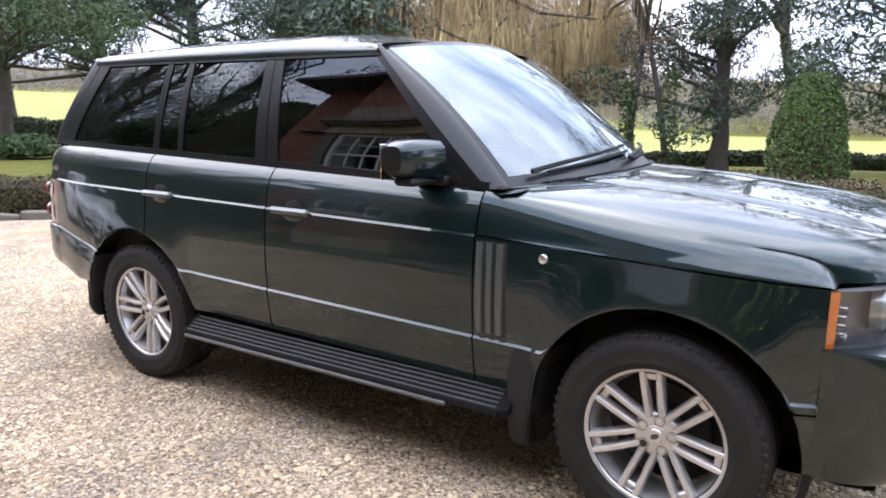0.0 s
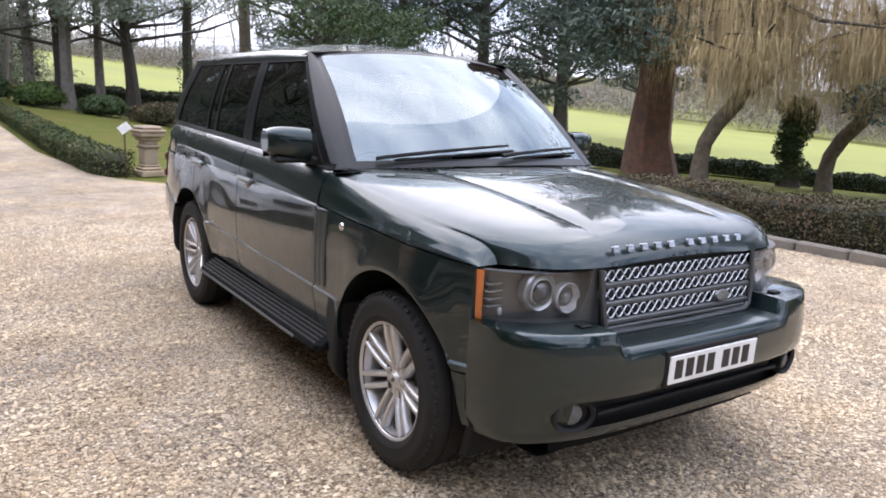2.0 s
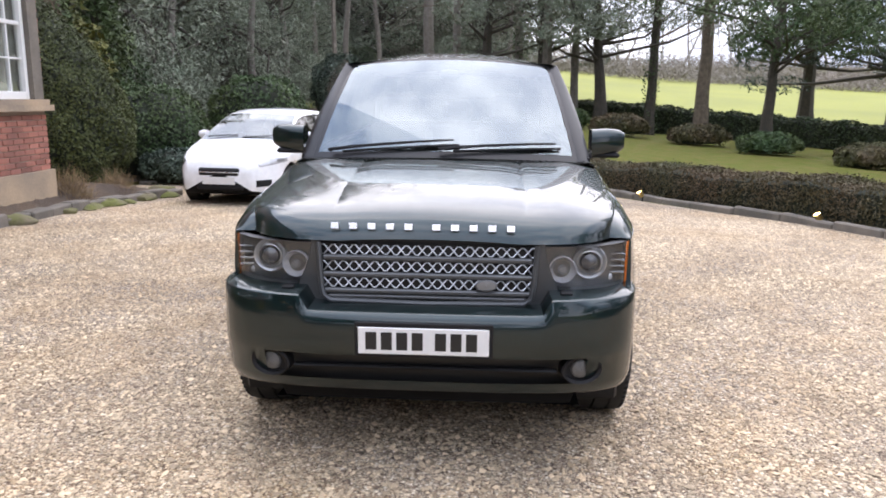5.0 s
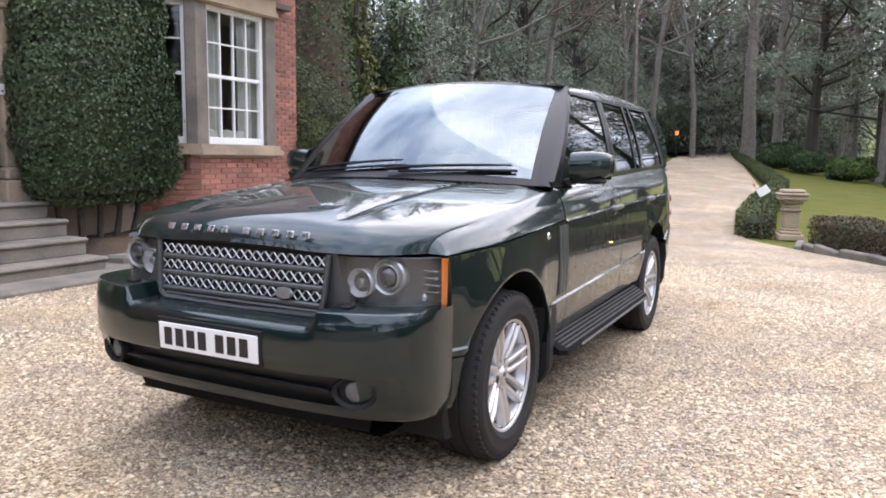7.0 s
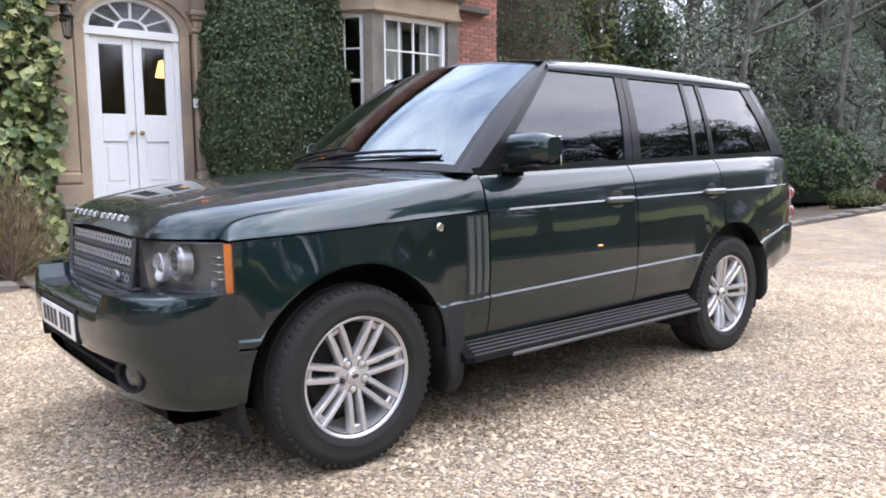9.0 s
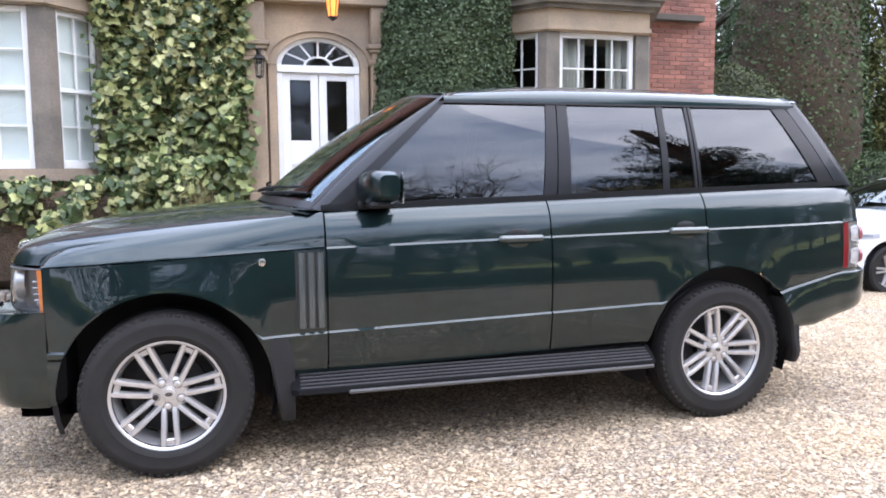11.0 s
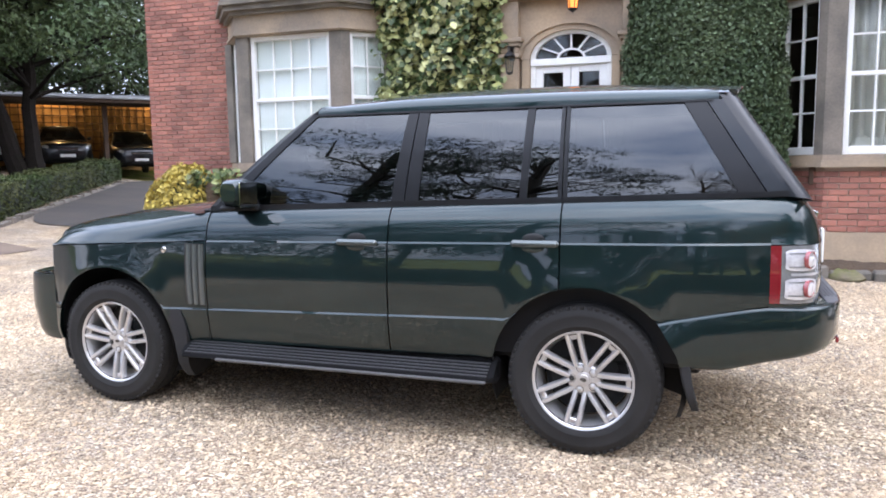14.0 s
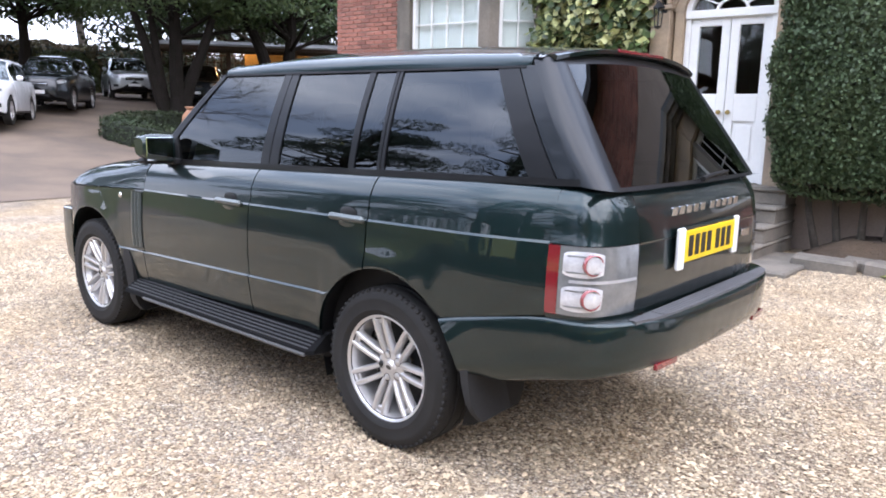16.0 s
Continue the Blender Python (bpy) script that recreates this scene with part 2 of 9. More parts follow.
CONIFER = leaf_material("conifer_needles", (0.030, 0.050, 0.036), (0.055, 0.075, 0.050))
# paler and greyer than CONIFER: distance haze is put into this leaf colour
FIRHAZY = leaf_material("hazy_conifer", (0.148, 0.185, 0.125), (0.220, 0.235, 0.175))
GOLDFIR = leaf_material("golden_conifer", (0.14, 0.13, 0.03), (0.075, 0.09, 0.025))
BOXLEAF = leaf_material("box_leaf", (0.046, 0.072, 0.019), (0.091, 0.098, 0.033))
HEDGEBROWN = leaf_material("winter_hedge_leaf", (0.062, 0.062, 0.024), (0.098, 0.068, 0.036))
BRIGHTBOX = leaf_material("bright_box_leaf", (0.07, 0.115, 0.022), (0.05, 0.085, 0.02))
IVYDARK = leaf_material("dark_ivy_leaf", (0.050, 0.078, 0.036), (0.080, 0.108, 0.048), rough=0.5)
IVYPALE = leaf_material("variegated_ivy_leaf", (0.38, 0.38, 0.17), (0.20, 0.23, 0.085), rough=0.35, island=0.5)
IVYGREEN = leaf_material("green_ivy_leaf", (0.04, 0.065, 0.022), (0.07, 0.10, 0.035), rough=0.35)
GOLDLEAF = leaf_material("golden_leaf", (0.60, 0.46, 0.10), (0.34, 0.27, 0.06))
WILLOW = leaf_material("willow_withe", (0.44, 0.33, 0.17), (0.34, 0.25, 0.135), island=0.35)
DRYLEAF = leaf_material("dry_stalk", (0.28, 0.20, 0.11), (0.17, 0.12, 0.06))
REDSHRUB = leaf_material("russet_shrub_leaf", (0.13, 0.05, 0.035), (0.08, 0.045, 0.03))
# near-black green: the shade inside the foliage is put into the cores' colour
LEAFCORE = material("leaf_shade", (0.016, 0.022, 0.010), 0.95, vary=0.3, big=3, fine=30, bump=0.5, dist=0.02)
MOSS = material("mossy_rock", (0.14, 0.115, 0.075), 0.95, vary=0.3, big=3, fine=20, bump=0.7, dist=0.02, second=(0.12, 0.13, 0.03))
TERRACOTTA = material("terracotta", (0.42, 0.20, 0.10), 0.8, vary=0.2, big=3, fine=30, bump=0.2, second=(0.33, 0.19, 0.12))
TIMBER = material("dark_timber", (0.075, 0.045, 0.028), 0.8, vary=0.3, big=3, fine=25, bump=0.4)
TIMBERPALE = material("oiled_timber", (0.42, 0.25, 0.085), 0.7, vary=0.3, big=2, fine=25, bump=0.3)
PANE = glass_material("window_pane", (0.90, 0.92, 0.91), 0.0, 0.035)
LAMPGLOW = glow_material("warm_lamp", (1.0, 0.55, 0.18), 3)
SHADEGLOW = glow_material("dim_lampshade", (1.0, 0.55, 0.2), 1.6)
LAMPAMBER = glow_material("amber_lantern_glass", (1.0, 0.28, 0.05), 0.8)
# darker copy of YEW: shade of canopy undersides is put into the colour
DARKYEW = leaf_material("shaded_yew_leaf", (0.027, 0.044, 0.018), (0.046, 0.058, 0.026))
CLIPYEW = leaf_material("clipped_yew_leaf", (0.075, 0.090, 0.026), (0.052, 0.066, 0.022))
LAMPSMALL = glow_material("warm_lamp_glass", (1.0, 0.66, 0.25), 20)


# ---------------------------------------------------------------- mesh helpers
def join(*shapes):
    V, F = [], []
    for v, f in shapes:
        k = len(V)
        V += list(v)
        F += [tuple(i + k for i in q) for q in f]
    return V, F


def moved(shape, m):
    return [tuple(m @ Vector(p)) for p in shape[0]], shape[1]


def mirrored(shape):
    return [(x, -y, z) for x, y, z in shape[0]], [tuple(reversed(f)) for f in shape[1]]


def box(x0, y0, z0, x1, y1, z1, b=0.006):
    """A box with chamfered edges."""
    b = min(b, (x1 - x0) * 0.45, (y1 - y0) * 0.45, (z1 - z0) * 0.45)
    V, ix = [], {}
    lo, hi = (x0, y0, z0), (x1, y1, z1)
    for cx in (0, 1):
        for cy in (0, 1):
            for cz in (0, 1):
                c = (cx, cy, cz)
                for ax in range(3):
                    p = [hi[i] if c[i] else lo[i] for i in range(3)]
                    for i in range(3):
                        if i != ax:
                            p[i] += -b if c[i] else b
                    ix[c, ax] = len(V)
                    V.append(tuple(p))
    F = []
    for ax in range(3):
        o = [i for i in range(3) if i != ax]
        for side in (0, 1):
            q = []
            for s, t in ((0, 0), (1, 0), (1, 1), (0, 1)):
                c = [0, 0, 0]
                c[ax], c[o[0]], c[o[1]] = side, s, t
                q.append(ix[tuple(c), ax])
            F.append(tuple(q) if (side == 1) == (ax != 1) else tuple(reversed(q)))
        for s in (0, 1):
            for t in (0, 1):
                c0, c1 = [0, 0, 0], [0, 0, 0]
                c0[o[0]], c0[o[1]], c1[o[0]], c1[o[1]] = s, t, s, t
                c1[ax] = 1
                q = (ix[tuple(c0), o[0]], ix[tuple(c1), o[0]], ix[tuple(c1), o[1]], ix[tuple(c0), o[1]])
                F.append(q if (s == t) == (ax != 1) else tuple(reversed(q)))
    for cx in (0, 1):
        for cy in (0, 1):
            for cz in (0, 1):
                c = (cx, cy, cz)
                q = (ix[c, 0], ix[c, 1], ix[c, 2])
                F.append(q if (cx + cy + cz) % 2 else tuple(reversed(q)))
    return V, F


def lathe(profile, n=24, axis="z", whole=True):
    """Turns (radius, height) pairs about an axis."""
    V, F = [], []
    for r, h in profile:
        for i in range(n):
            a = 2 * math.pi * i / n
            c, s = r * math.cos(a), r * math.sin(a)
            V.append((c, s, h) if axis == "z" else (c, h, s) if axis == "y" else (h, c, s))
    for k in range(len(profile) - 1):
        for i in range(n):
            j = (i + 1) % n
            q = (k * n + i, k * n + j, (k + 1) * n + j, (k + 1) * n + i)
            F.append(q if axis != "y" else tuple(reversed(q)))
    return V, F


def tube(points, radii, n=7):
    """A round, tapered tube along points."""
    V, F = [], []
    pts = [Vector(p) for p in points]
    if not hasattr(radii, "__len__"):
        radii = [radii] * len(pts)
    for k, p in enumerate(pts):
        d = (pts[min(k + 1, len(pts) - 1)] - pts[max(k - 1, 0)]).normalized()
        u = d.cross(Vector((0, 0, 1)) if abs(d.z) < 0.9 else Vector((1, 0, 0))).normalized() if k == 0 else (u - d * u.dot(d)).normalized()
        w = d.cross(u)
        for i in range(n):
            a = 2 * math.pi * i / n
            V.append(tuple(p + radii[k] * (math.cos(a) * u + math.sin(a) * w)))
    for k in range(len(pts) - 1):
        for i in range(n):
            j = (i + 1) % n
            F.append((k * n + i, k * n + j, (k + 1) * n + j, (k + 1) * n + i))
    m = len(pts) - 1
    F.append(tuple(reversed(range(n))))
    F.append(tuple(m * n + i for i in range(n)))
    return V, F


def sheet(rows, flip=False):
    """A grid of points as faces."""
    w = len(rows[0])
    V = [tuple(p) for r in rows for p in r]
    F = []
    for i in range(len(rows) - 1):
        for j in range(w - 1):
            q = (i * w + j, i * w + j + 1, (i + 1) * w + j + 1, (i + 1) * w + j)
            F.append(tuple(reversed(q)) if flip else q)
    return V, F


def prism(plan, z0, z1):
    """A plan polygon (counter-clockwise from above) raised from z0 to z1."""
    n = len(plan)
    V = [(x, y, z0) for x, y in plan] + [(x, y, z1) for x, y in plan]
    F = [(i, (i + 1) % n, n + (i + 1) % n, n + i) for i in range(n)]
    return V, F + [tuple(reversed(range(n))), tuple(range(n, 2 * n))]


def part(name, shape, mat, parent=None, label="", smooth=True, sharp=32):
    """One mesh object; under a thing or a part where a parent is given."""
    me = bpy.data.meshes.new(name)
    me.from_pydata(*[list(shape[0]), [], list(shape[1])])
    me.materials.append(mat)
    if smooth:
        me.polygons.foreach_set("use_smooth", [True] * len(me.polygons))
        me.set_sharp_from_angle(angle=radians(sharp))
    me.update()
    ob = new(name, me)
    if parent:
        ob.parent = parent
    if label:
        tagged(ob, label)
    return ob


def thing(name, label, category, group="", kind="", at=None):
    ob = new(name)
    ob.empty_display_size = 0.1
    if at is not None:
        ob.matrix_world = at
    return tagged(ob, label, category, group, kind)


def cloud(name, V, F, mat, parent=None, label=""):
    """A mesh from arrays of points and of equal-sided faces."""
    V, F = np.asarray(V, dtype=np.float32), np.asarray(F, dtype=np.int32)
    me = bpy.data.meshes.new(name)
    me.vertices.add(len(V))
    me.vertices.foreach_set("co", V.ravel())
    k = F.shape[1]
    me.loops.add(F.size)
    me.loops.foreach_set("vertex_index", F.ravel())
    me.polygons.add(len(F))
    me.polygons.foreach_set("loop_start", np.arange(len(F), dtype=np.int32) * k)
    me.materials.append(mat)
    me.update(calc_edges=True)
    ob = new(name, me)
    if parent:
        ob.parent = parent
    if label:
        tagged(ob, label)
    return ob


RNG = np.random.default_rng(7)


def leaves(centres, normals, size, length=1.5, droop=0.25, loose=0.9, rng=RNG, sprig=False):
    """Small pointed leaves, each of two bent halves, at the centres and roughly facing along the normals."""
    c = np.asarray(centres, dtype=float)
    n = np.asarray(normals, dtype=float) + loose * rng.normal(size=c.shape)
    n /= np.linalg.norm(n, axis=1, keepdims=True) + 1e-9
    a = np.cross(n, rng.normal(size=c.shape))
    a /= np.linalg.norm(a, axis=1, keepdims=True) + 1e-9
    b = np.cross(n, a)
    s = (size * rng.uniform(0.6, 1.35, len(c)))[:, None]
    tip, root = c + a * s * length * 0.5, c - a * s * length * 0.5
    if sprig:      # one pointed blade, for needles seen from afar
        V = np.stack([root + b * s * 0.42, tip + n * s * droop, root - b * s * 0.42], axis=1).reshape(-1, 3)
        return V, np.arange(len(V)).reshape(-1, 3)
    l = c + b * s * 0.5 + n * s * droop
    r = c - b * s * 0.5 + n * s * droop
    V = np.stack([root, l, tip, r], axis=1).reshape(-1, 3)
    k = np.arange(len(c))[:, None] * 4
    F = np.concatenate([k + [0, 2, 1], k + [0, 3, 2]], axis=1).reshape(-1, 3)
    return V, F


# the land seen from the forecourt, by bearing: distance and height of the field hedge, height of the far field edge
LAND = {"bearing": (88, 95, 106, 113, 120, 128, 134.6, 147, 153, 159, 166.7, 175.5, 184, 196),
        "reach": (40, 40, 42, 45, 46, 46, 44, 50, 55, 60, 65, 75, 75, 75),
        "foot": (-1.8, -1.8, -1.9, -2.3, -2.3, -2.0, -1.8, -1.6, -1.4, -1.3, -1.0, 0.3, 1.5, 1.7),
        "brow": (-6.5, -6.5, -6.0, -4.4, -3.0, -1.5, 0.2, 3.4, 3.7, 4.9, 5.8, 8.4, 9.0, 9.0)}
HUB = (4.5, -1.0)


def ground_height(x, y):
    """The lie of the land: level by the house, falling to the lawn, rising to the far field and to the car park."""
    x, y = np.asarray(x, dtype=float), np.asarray(y, dtype=float)
    near = np.where(x < -3, 0.03 * np.maximum(x + 3, -14), 0.0)
    park = np.interp(x, (8, 11.6, 19.3, 22, 29, 60), (0, 0.16, 0.94, 1.27, 1.86, 2.9)) * np.clip((26 - y) / 20, 0, 1)
    valley = np.maximum(-0.12 * np.maximum(y - 9, 0), -3.2) * np.clip((30 - x) / 20, 0, 1)
    drive = 0.033 * np.clip(-x - 20, 0, 62) * np.clip((17 - y) / 11, 0, 1)
    plain = near + park + drive + valley * np.clip((170 - np.hypot(x, y)) / 60, 0.4, 1)
    d = np.hypot(x - HUB[0], y - HUB[1])
    a = np.degrees(np.arctan2(y - HUB[1], x - HUB[0])) % 360
    reach, foot, brow = (np.interp(a, LAND["bearing"], LAND[k]) for k in ("reach", "foot", "brow"))
    t = np.clip((d - 15) / (reach - 15), 0, 1)
    lawn = -0.40 + (foot + 0.40) * t
    k = np.clip((d - reach) / (180 - reach), 0, 1)
    lawn = lawn + (brow - foot) * k + 0.05 * np.maximum(d - 180, 0)
    w = np.clip((a - 84) / 12, 0, 1) * np.clip((197 - a) / 10, 0, 1) * np.clip((d - 13) / 8, 0, 1)
    w = w * w * (3 - 2 * w)
    return plain * (1 - w) + lawn * w


def bearing(az, dist):
    return HUB[0] + dist * math.cos(radians(az)), HUB[1] + dist * math.sin(radians(az))


# ---------------------------------------------------------------- ground
def axis_steps(lo, hi, near, step, grow=1.22):
    out = list(np.arange(-near, near + 1e-6, step))
    s = step
    while out[-1] < hi:
        s *= grow
        out.append(out[-1] + s)
    s = step
    while out[0] > lo:
        s *= grow
        out.insert(0, out[0] - s)
    return np.array(out)


GX, GY = axis_steps(-600, 600, 30, 0.75), axis_steps(-600, 600, 24, 0.75)


def sheet_ground():
    xx, yy = np.meshgrid(GX, GY)
    zz = ground_height(xx, yy) - 0.012 - 0.05 * np.clip((np.abs(xx) - 12) / 8, 0, 1)
    V = np.stack([xx, yy, zz], axis=2).reshape(-1, 3)
    w = len(GX)
    i = (np.arange(len(GY) - 1)[:, None] * w + np.arange(w - 1)[None]).ravel()
    F = np.stack([i, i + 1, i + w + 1, i + w], axis=1)
    ob = cloud("ground", V, F, GRASS)
    ob.data.polygons.foreach_set("use_smooth", [True] * len(F))
    return tagged(ob, "rough winter grass sloping gently up to far fields", "ground", kind="structure")


sheet_ground()


def flat_patch(name, outline, mat, lift, label, category, step=0.8):
    """A patch of ground cover that follows the land; outline: x, low y, high y along the patch."""
    xs = np.arange(outline[0][0], outline[-1][0] + 1e-6, step)
    lo = np.interp(xs, [o[0] for o in outline], [o[1] for o in outline])
    hi = np.interp(xs, [o[0] for o in outline], [o[2] for o in outline])
    k = 26
    t = np.linspace(0, 1, k)[:, None]
    yy = lo * (1 - t) + hi * t
    xx = np.repeat(xs[None], k, axis=0)
    V = np.stack([xx, yy, ground_height(xx, yy) + lift], axis=2).reshape(-1, 3)
    w = len(xs)
    i = (np.arange(k - 1)[:, None] * w + np.arange(w - 1)[None]).ravel()
    ob = cloud(name, V, np.stack([i, i + 1, i + w + 1, i + w], axis=1), mat)
    ob.data.polygons.foreach_set("use_smooth", [True] * len(ob.data.polygons))
    return tagged(ob, label, category, kind="structure")


# forecourt and drive: one run of gravel from the far wood to the car park
flat_patch("road", [(-110, -17, -11), (-50, -8.6, -3.0), (-32, -5.6, -0.6), (-19, -4.1, -0.3), (-13, -4.6, 0.5), (-10.9, -5.6, 1.5), (-9.7, -6.2, 2.0), (-8, -7.0, 2.9), (-6.3, -7.0, 3.8), (-5.3, -7.0, 4.5), (-3, -7.0, 5.5),
                    (0, -7.0, 6.0), (6, -7.0, 6.2), (10, -12, 6.2), (14, -20, 7), (24, -17.5, 6), (40, -26, 4), (62, -44, 0)],
           GRAVEL, 0.0, "pale cream and buff gravel forecourt and drive", "gravel drive", 0.6)
flat_patch("car_park", [(8.8, -5.2, 6.3), (12.4, -6.2, 6.5), (14, -9.0, 7), (24, -17.4, 6), (40, -26, 4), (62, -44, 0)], PARKDIRT, 0.012, "brown rolled dirt surface of the car park", "car park", 0.5)
flat_patch("side_road", [(7.4, -26, -8.8), (12.0, -26, -8.0), (13.1, -26, -9.0), (14.3, -26, -11.1), (18.2, -26, -17.8)], ASPHALT, 0.025, "dark worn asphalt lane beside the house gable", "lane", 0.4)
flat_patch("field", [(-300, 2, 300), (-200, 3, 280), (-110, 4, 250), (-72, 5, 220), (-58.8, 14.2, 200), (-51.5, 20.7, 190), (-44.5, 24.2, 180), (-37.4, 26.4, 180), (-26.4, 30.5, 170), (-18.5, 39, 160), (-7, 39.6, 150), (1, 39, 140), (40, 40, 120)], FIELD, 0.06, "bright green winter pasture", "field", 3.0)
def raised_bed():
    """Soil banked up from the kerb to the foot of the house wall."""
    rng = np.random.default_rng(17)
    xs, t = np.arange(-7.6, -1.29, 0.09), np.linspace(0, 1, 26)[:, None]
    hi = np.interp(xs, (-7.6, -6.2, -4.8, -3.2, -1.3), (-5.0, -5.35, -5.5, -5.5, -5.6))
    lo = np.interp(xs, (-7.6, -6.8, -6.2, -1.3), (-8.0, -7.6, -7.0, -6.7))
    yy = hi * (1 - t) + lo * t
    xx = np.repeat(xs[None], 26, axis=0)
    bank = 0.02 + 0.24 * np.clip((hi - yy) / 0.3, 0, 1) ** 0.7 * np.clip((-1.3 - xx) / 0.5, 0, 1) * np.clip((xx + 7.7) / 1.2, 0, 1)
    V = np.stack([xx, yy, ground_height(xx, yy) + bank + rng.normal(size=xx.shape) * 0.008], axis=2).reshape(-1, 3)
    w = len(xs)
    i = (np.arange(25)[:, None] * w + np.arange(w - 1)[None]).ravel()
    ob = cloud("planting_bed", V, np.stack([i, i + w, i + w + 1, i + 1], axis=1), SOIL)
    ob.data.polygons.foreach_set("use_smooth", [True] * len(ob.data.polygons))
    return tagged(ob, "dark banked soil bed along the house wall", "flower bed", kind="structure")


raised_bed()
flat_patch("planting_bed", [(0.9, -7.0, -5.0), (3, -7.0, -4.9), (6.6, -7.0, -5.0), (7.3, -7.0, -5.5)], SOIL, 0.03, "dark soil bed under the ivy", "flower bed", 0.3)
flat_patch("planting_bed", [(-48, -18, -8.6), (-30, -16, -5.7), (-17, -14, -4.2), (-12.5, -12, -5.2), (-9.8, -11, -6.6), (-7.7, -9.5, -7.4)], SOIL, 0.03, "leaf-strewn soil bed under dark conifers", "flower bed", 0.4)


def pebbles(count, lo, hi, seed):
    """Loose stones lying on the gravel round the car: lumpy, half sunk in the finer grit."""
    rng = np.random.default_rng(seed)
    x, y = rng.uniform(lo[0], hi[0], count), rng.uniform(lo[1], hi[1], count)
    edge = np.interp(x, [-8, -5.6, -3, 0, 6], [2.4, 4.2, 5.4, 5.9, 6.1])
    keep = (y < edge) & (y > -5.2) & (rng.uniform(size=count) < 1.25 - np.maximum(np.abs(x) - 3.5, 0) / 3.2)
    x, y = x[keep], y[keep]
    n = len(x)
    s = rng.gamma(4.2, 0.0021, n).clip(0.004, 0.0165)
    base = np.array([(1, 0, 0), (0, 1, 0), (-1, 0, 0), (0, -1, 0), (0, 0, 0.62), (0, 0, -0.3)], dtype=float)
    a = rng.uniform(0, 2 * np.pi, n)
    ca, sa = np.cos(a), np.sin(a)
    p = base[None] * rng.uniform(0.65, 1.4, (n, 6, 3)) + rng.normal(size=(n, 6, 3)) * 0.16
    px, py = p[..., 0] * 1.15, p[..., 1] * 0.85
    V = np.stack([px * ca[:, None] - py * sa[:, None], px * sa[:, None] + py * ca[:, None], p[..., 2]], axis=2) * s[:, None, None]
    V += np.stack([x, y, ground_height(x, y) + s * 0.22], axis=1)[:, None]
    f = np.array([(0, 1, 4), (1, 2, 4), (2, 3, 4), (3, 0, 4)])
    F = (np.arange(n)[:, None, None] * 6 + f[None]).reshape(-1, 3)
    return V.reshape(-1, 3), F


PV, PF = pebbles(190000, (-6.5, -5.2), (6.5, 6.1), 3)
tagged(cloud("gravel_stones", PV, PF, PEBBLE), "loose cream and brown gravel stones", "gravel", kind="stuff")


# ---------------------------------------------------------------- house
WALL = -6.4            # front face of the house wall
WEST = -6.95           # the front wall west of the second bay stands back
HX0, HX1 = -7.0, 7.3
BAYS = ((4.12, 0.72, 1.5), (-4.16, 0.63, 1.40))     # middle, half front, half width at the wall


def wall_strip(x0, x1, z0, z1):
    return box(x0, WALL - 0.34, z0, x1, WALL - 0.012, z1, 0.002)


WX = BAYS[1][0] - BAYS[1][2]
front = [box(HX0, WEST - 0.34, 0, WX, WEST - 0.012, 6.4, 0.002), box(WX, WEST - 0.34, 0, WX + 0.3, WALL - 0.345, 6.4, 0.002), wall_strip(BAYS[1][0] - BAYS[1][2], BAYS[1][0] + BAYS[1][2], 3.9, 6.4),
         wall_strip(BAYS[1][0] + BAYS[1][2], -0.72, 0, 6.4), wall_strip(-0.72, 0.48, 3.55, 6.4), wall_strip(-0.72, 0.48, 0, 0.74),
         wall_strip(0.48, BAYS[0][0] - BAYS[0][2], 0, 6.4), wall_strip(BAYS[0][0] - BAYS[0][2], BAYS[0][0] + BAYS[0][2], 3.9, 6.4),
         wall_strip(BAYS[0][0] + BAYS[0][2], HX1, 0, 6.4)]
wall_north = tagged(part("wall_north", join(*front), MORTAR, smooth=False), "red brick front wall of an old country house", "wall", kind="structure")
tagged(part("wall_east", box(HX1 - 0.34, -16, 0, HX1 - 0.012, WALL - 0.35, 6.4, 0.002), MORTAR, smooth=False), "red brick gable wall of the house", "wall", kind="structure")
tagged(part("wall_west", box(HX0 + 0.012, -16, 0, HX0 + 0.34, WEST - 0.35, 6.4, 0.002), MORTAR, smooth=False), "red brick gable wall of the house", "wall", kind="structure")
tagged(part("wall_south", box(HX0, -16.3, 0, HX1, -16.0, 6.4, 0.002), BRICKS_FAR, smooth=False), "plain back wall of the house", "wall", kind="structure")


def roof():
    e, r = 0.35, 3.0
    V = [(HX0 - e, WALL + e, 6.4), (HX1 + e, WALL + e, 6.4), (HX1 + e, -16.3 - e, 6.4), (HX0 - e, -16.3 - e, 6.4), (HX0 + 3, -11.3, 6.4 + r), (HX1 - 3, -11.3, 6.4 + r)]
    V += [(x, y, z - 0.14) for x, y, z in V[:4]]
    F = [(0, 1, 5, 4), (1, 2, 5), (2, 3, 4, 5), (3, 0, 4), (7, 6, 9, 8), (0, 6, 7, 1), (1, 7, 8, 2), (2, 8, 9, 3), (3, 9, 6, 0)]
    return [tuple(v) for v in V], [tuple(f) for f in F]


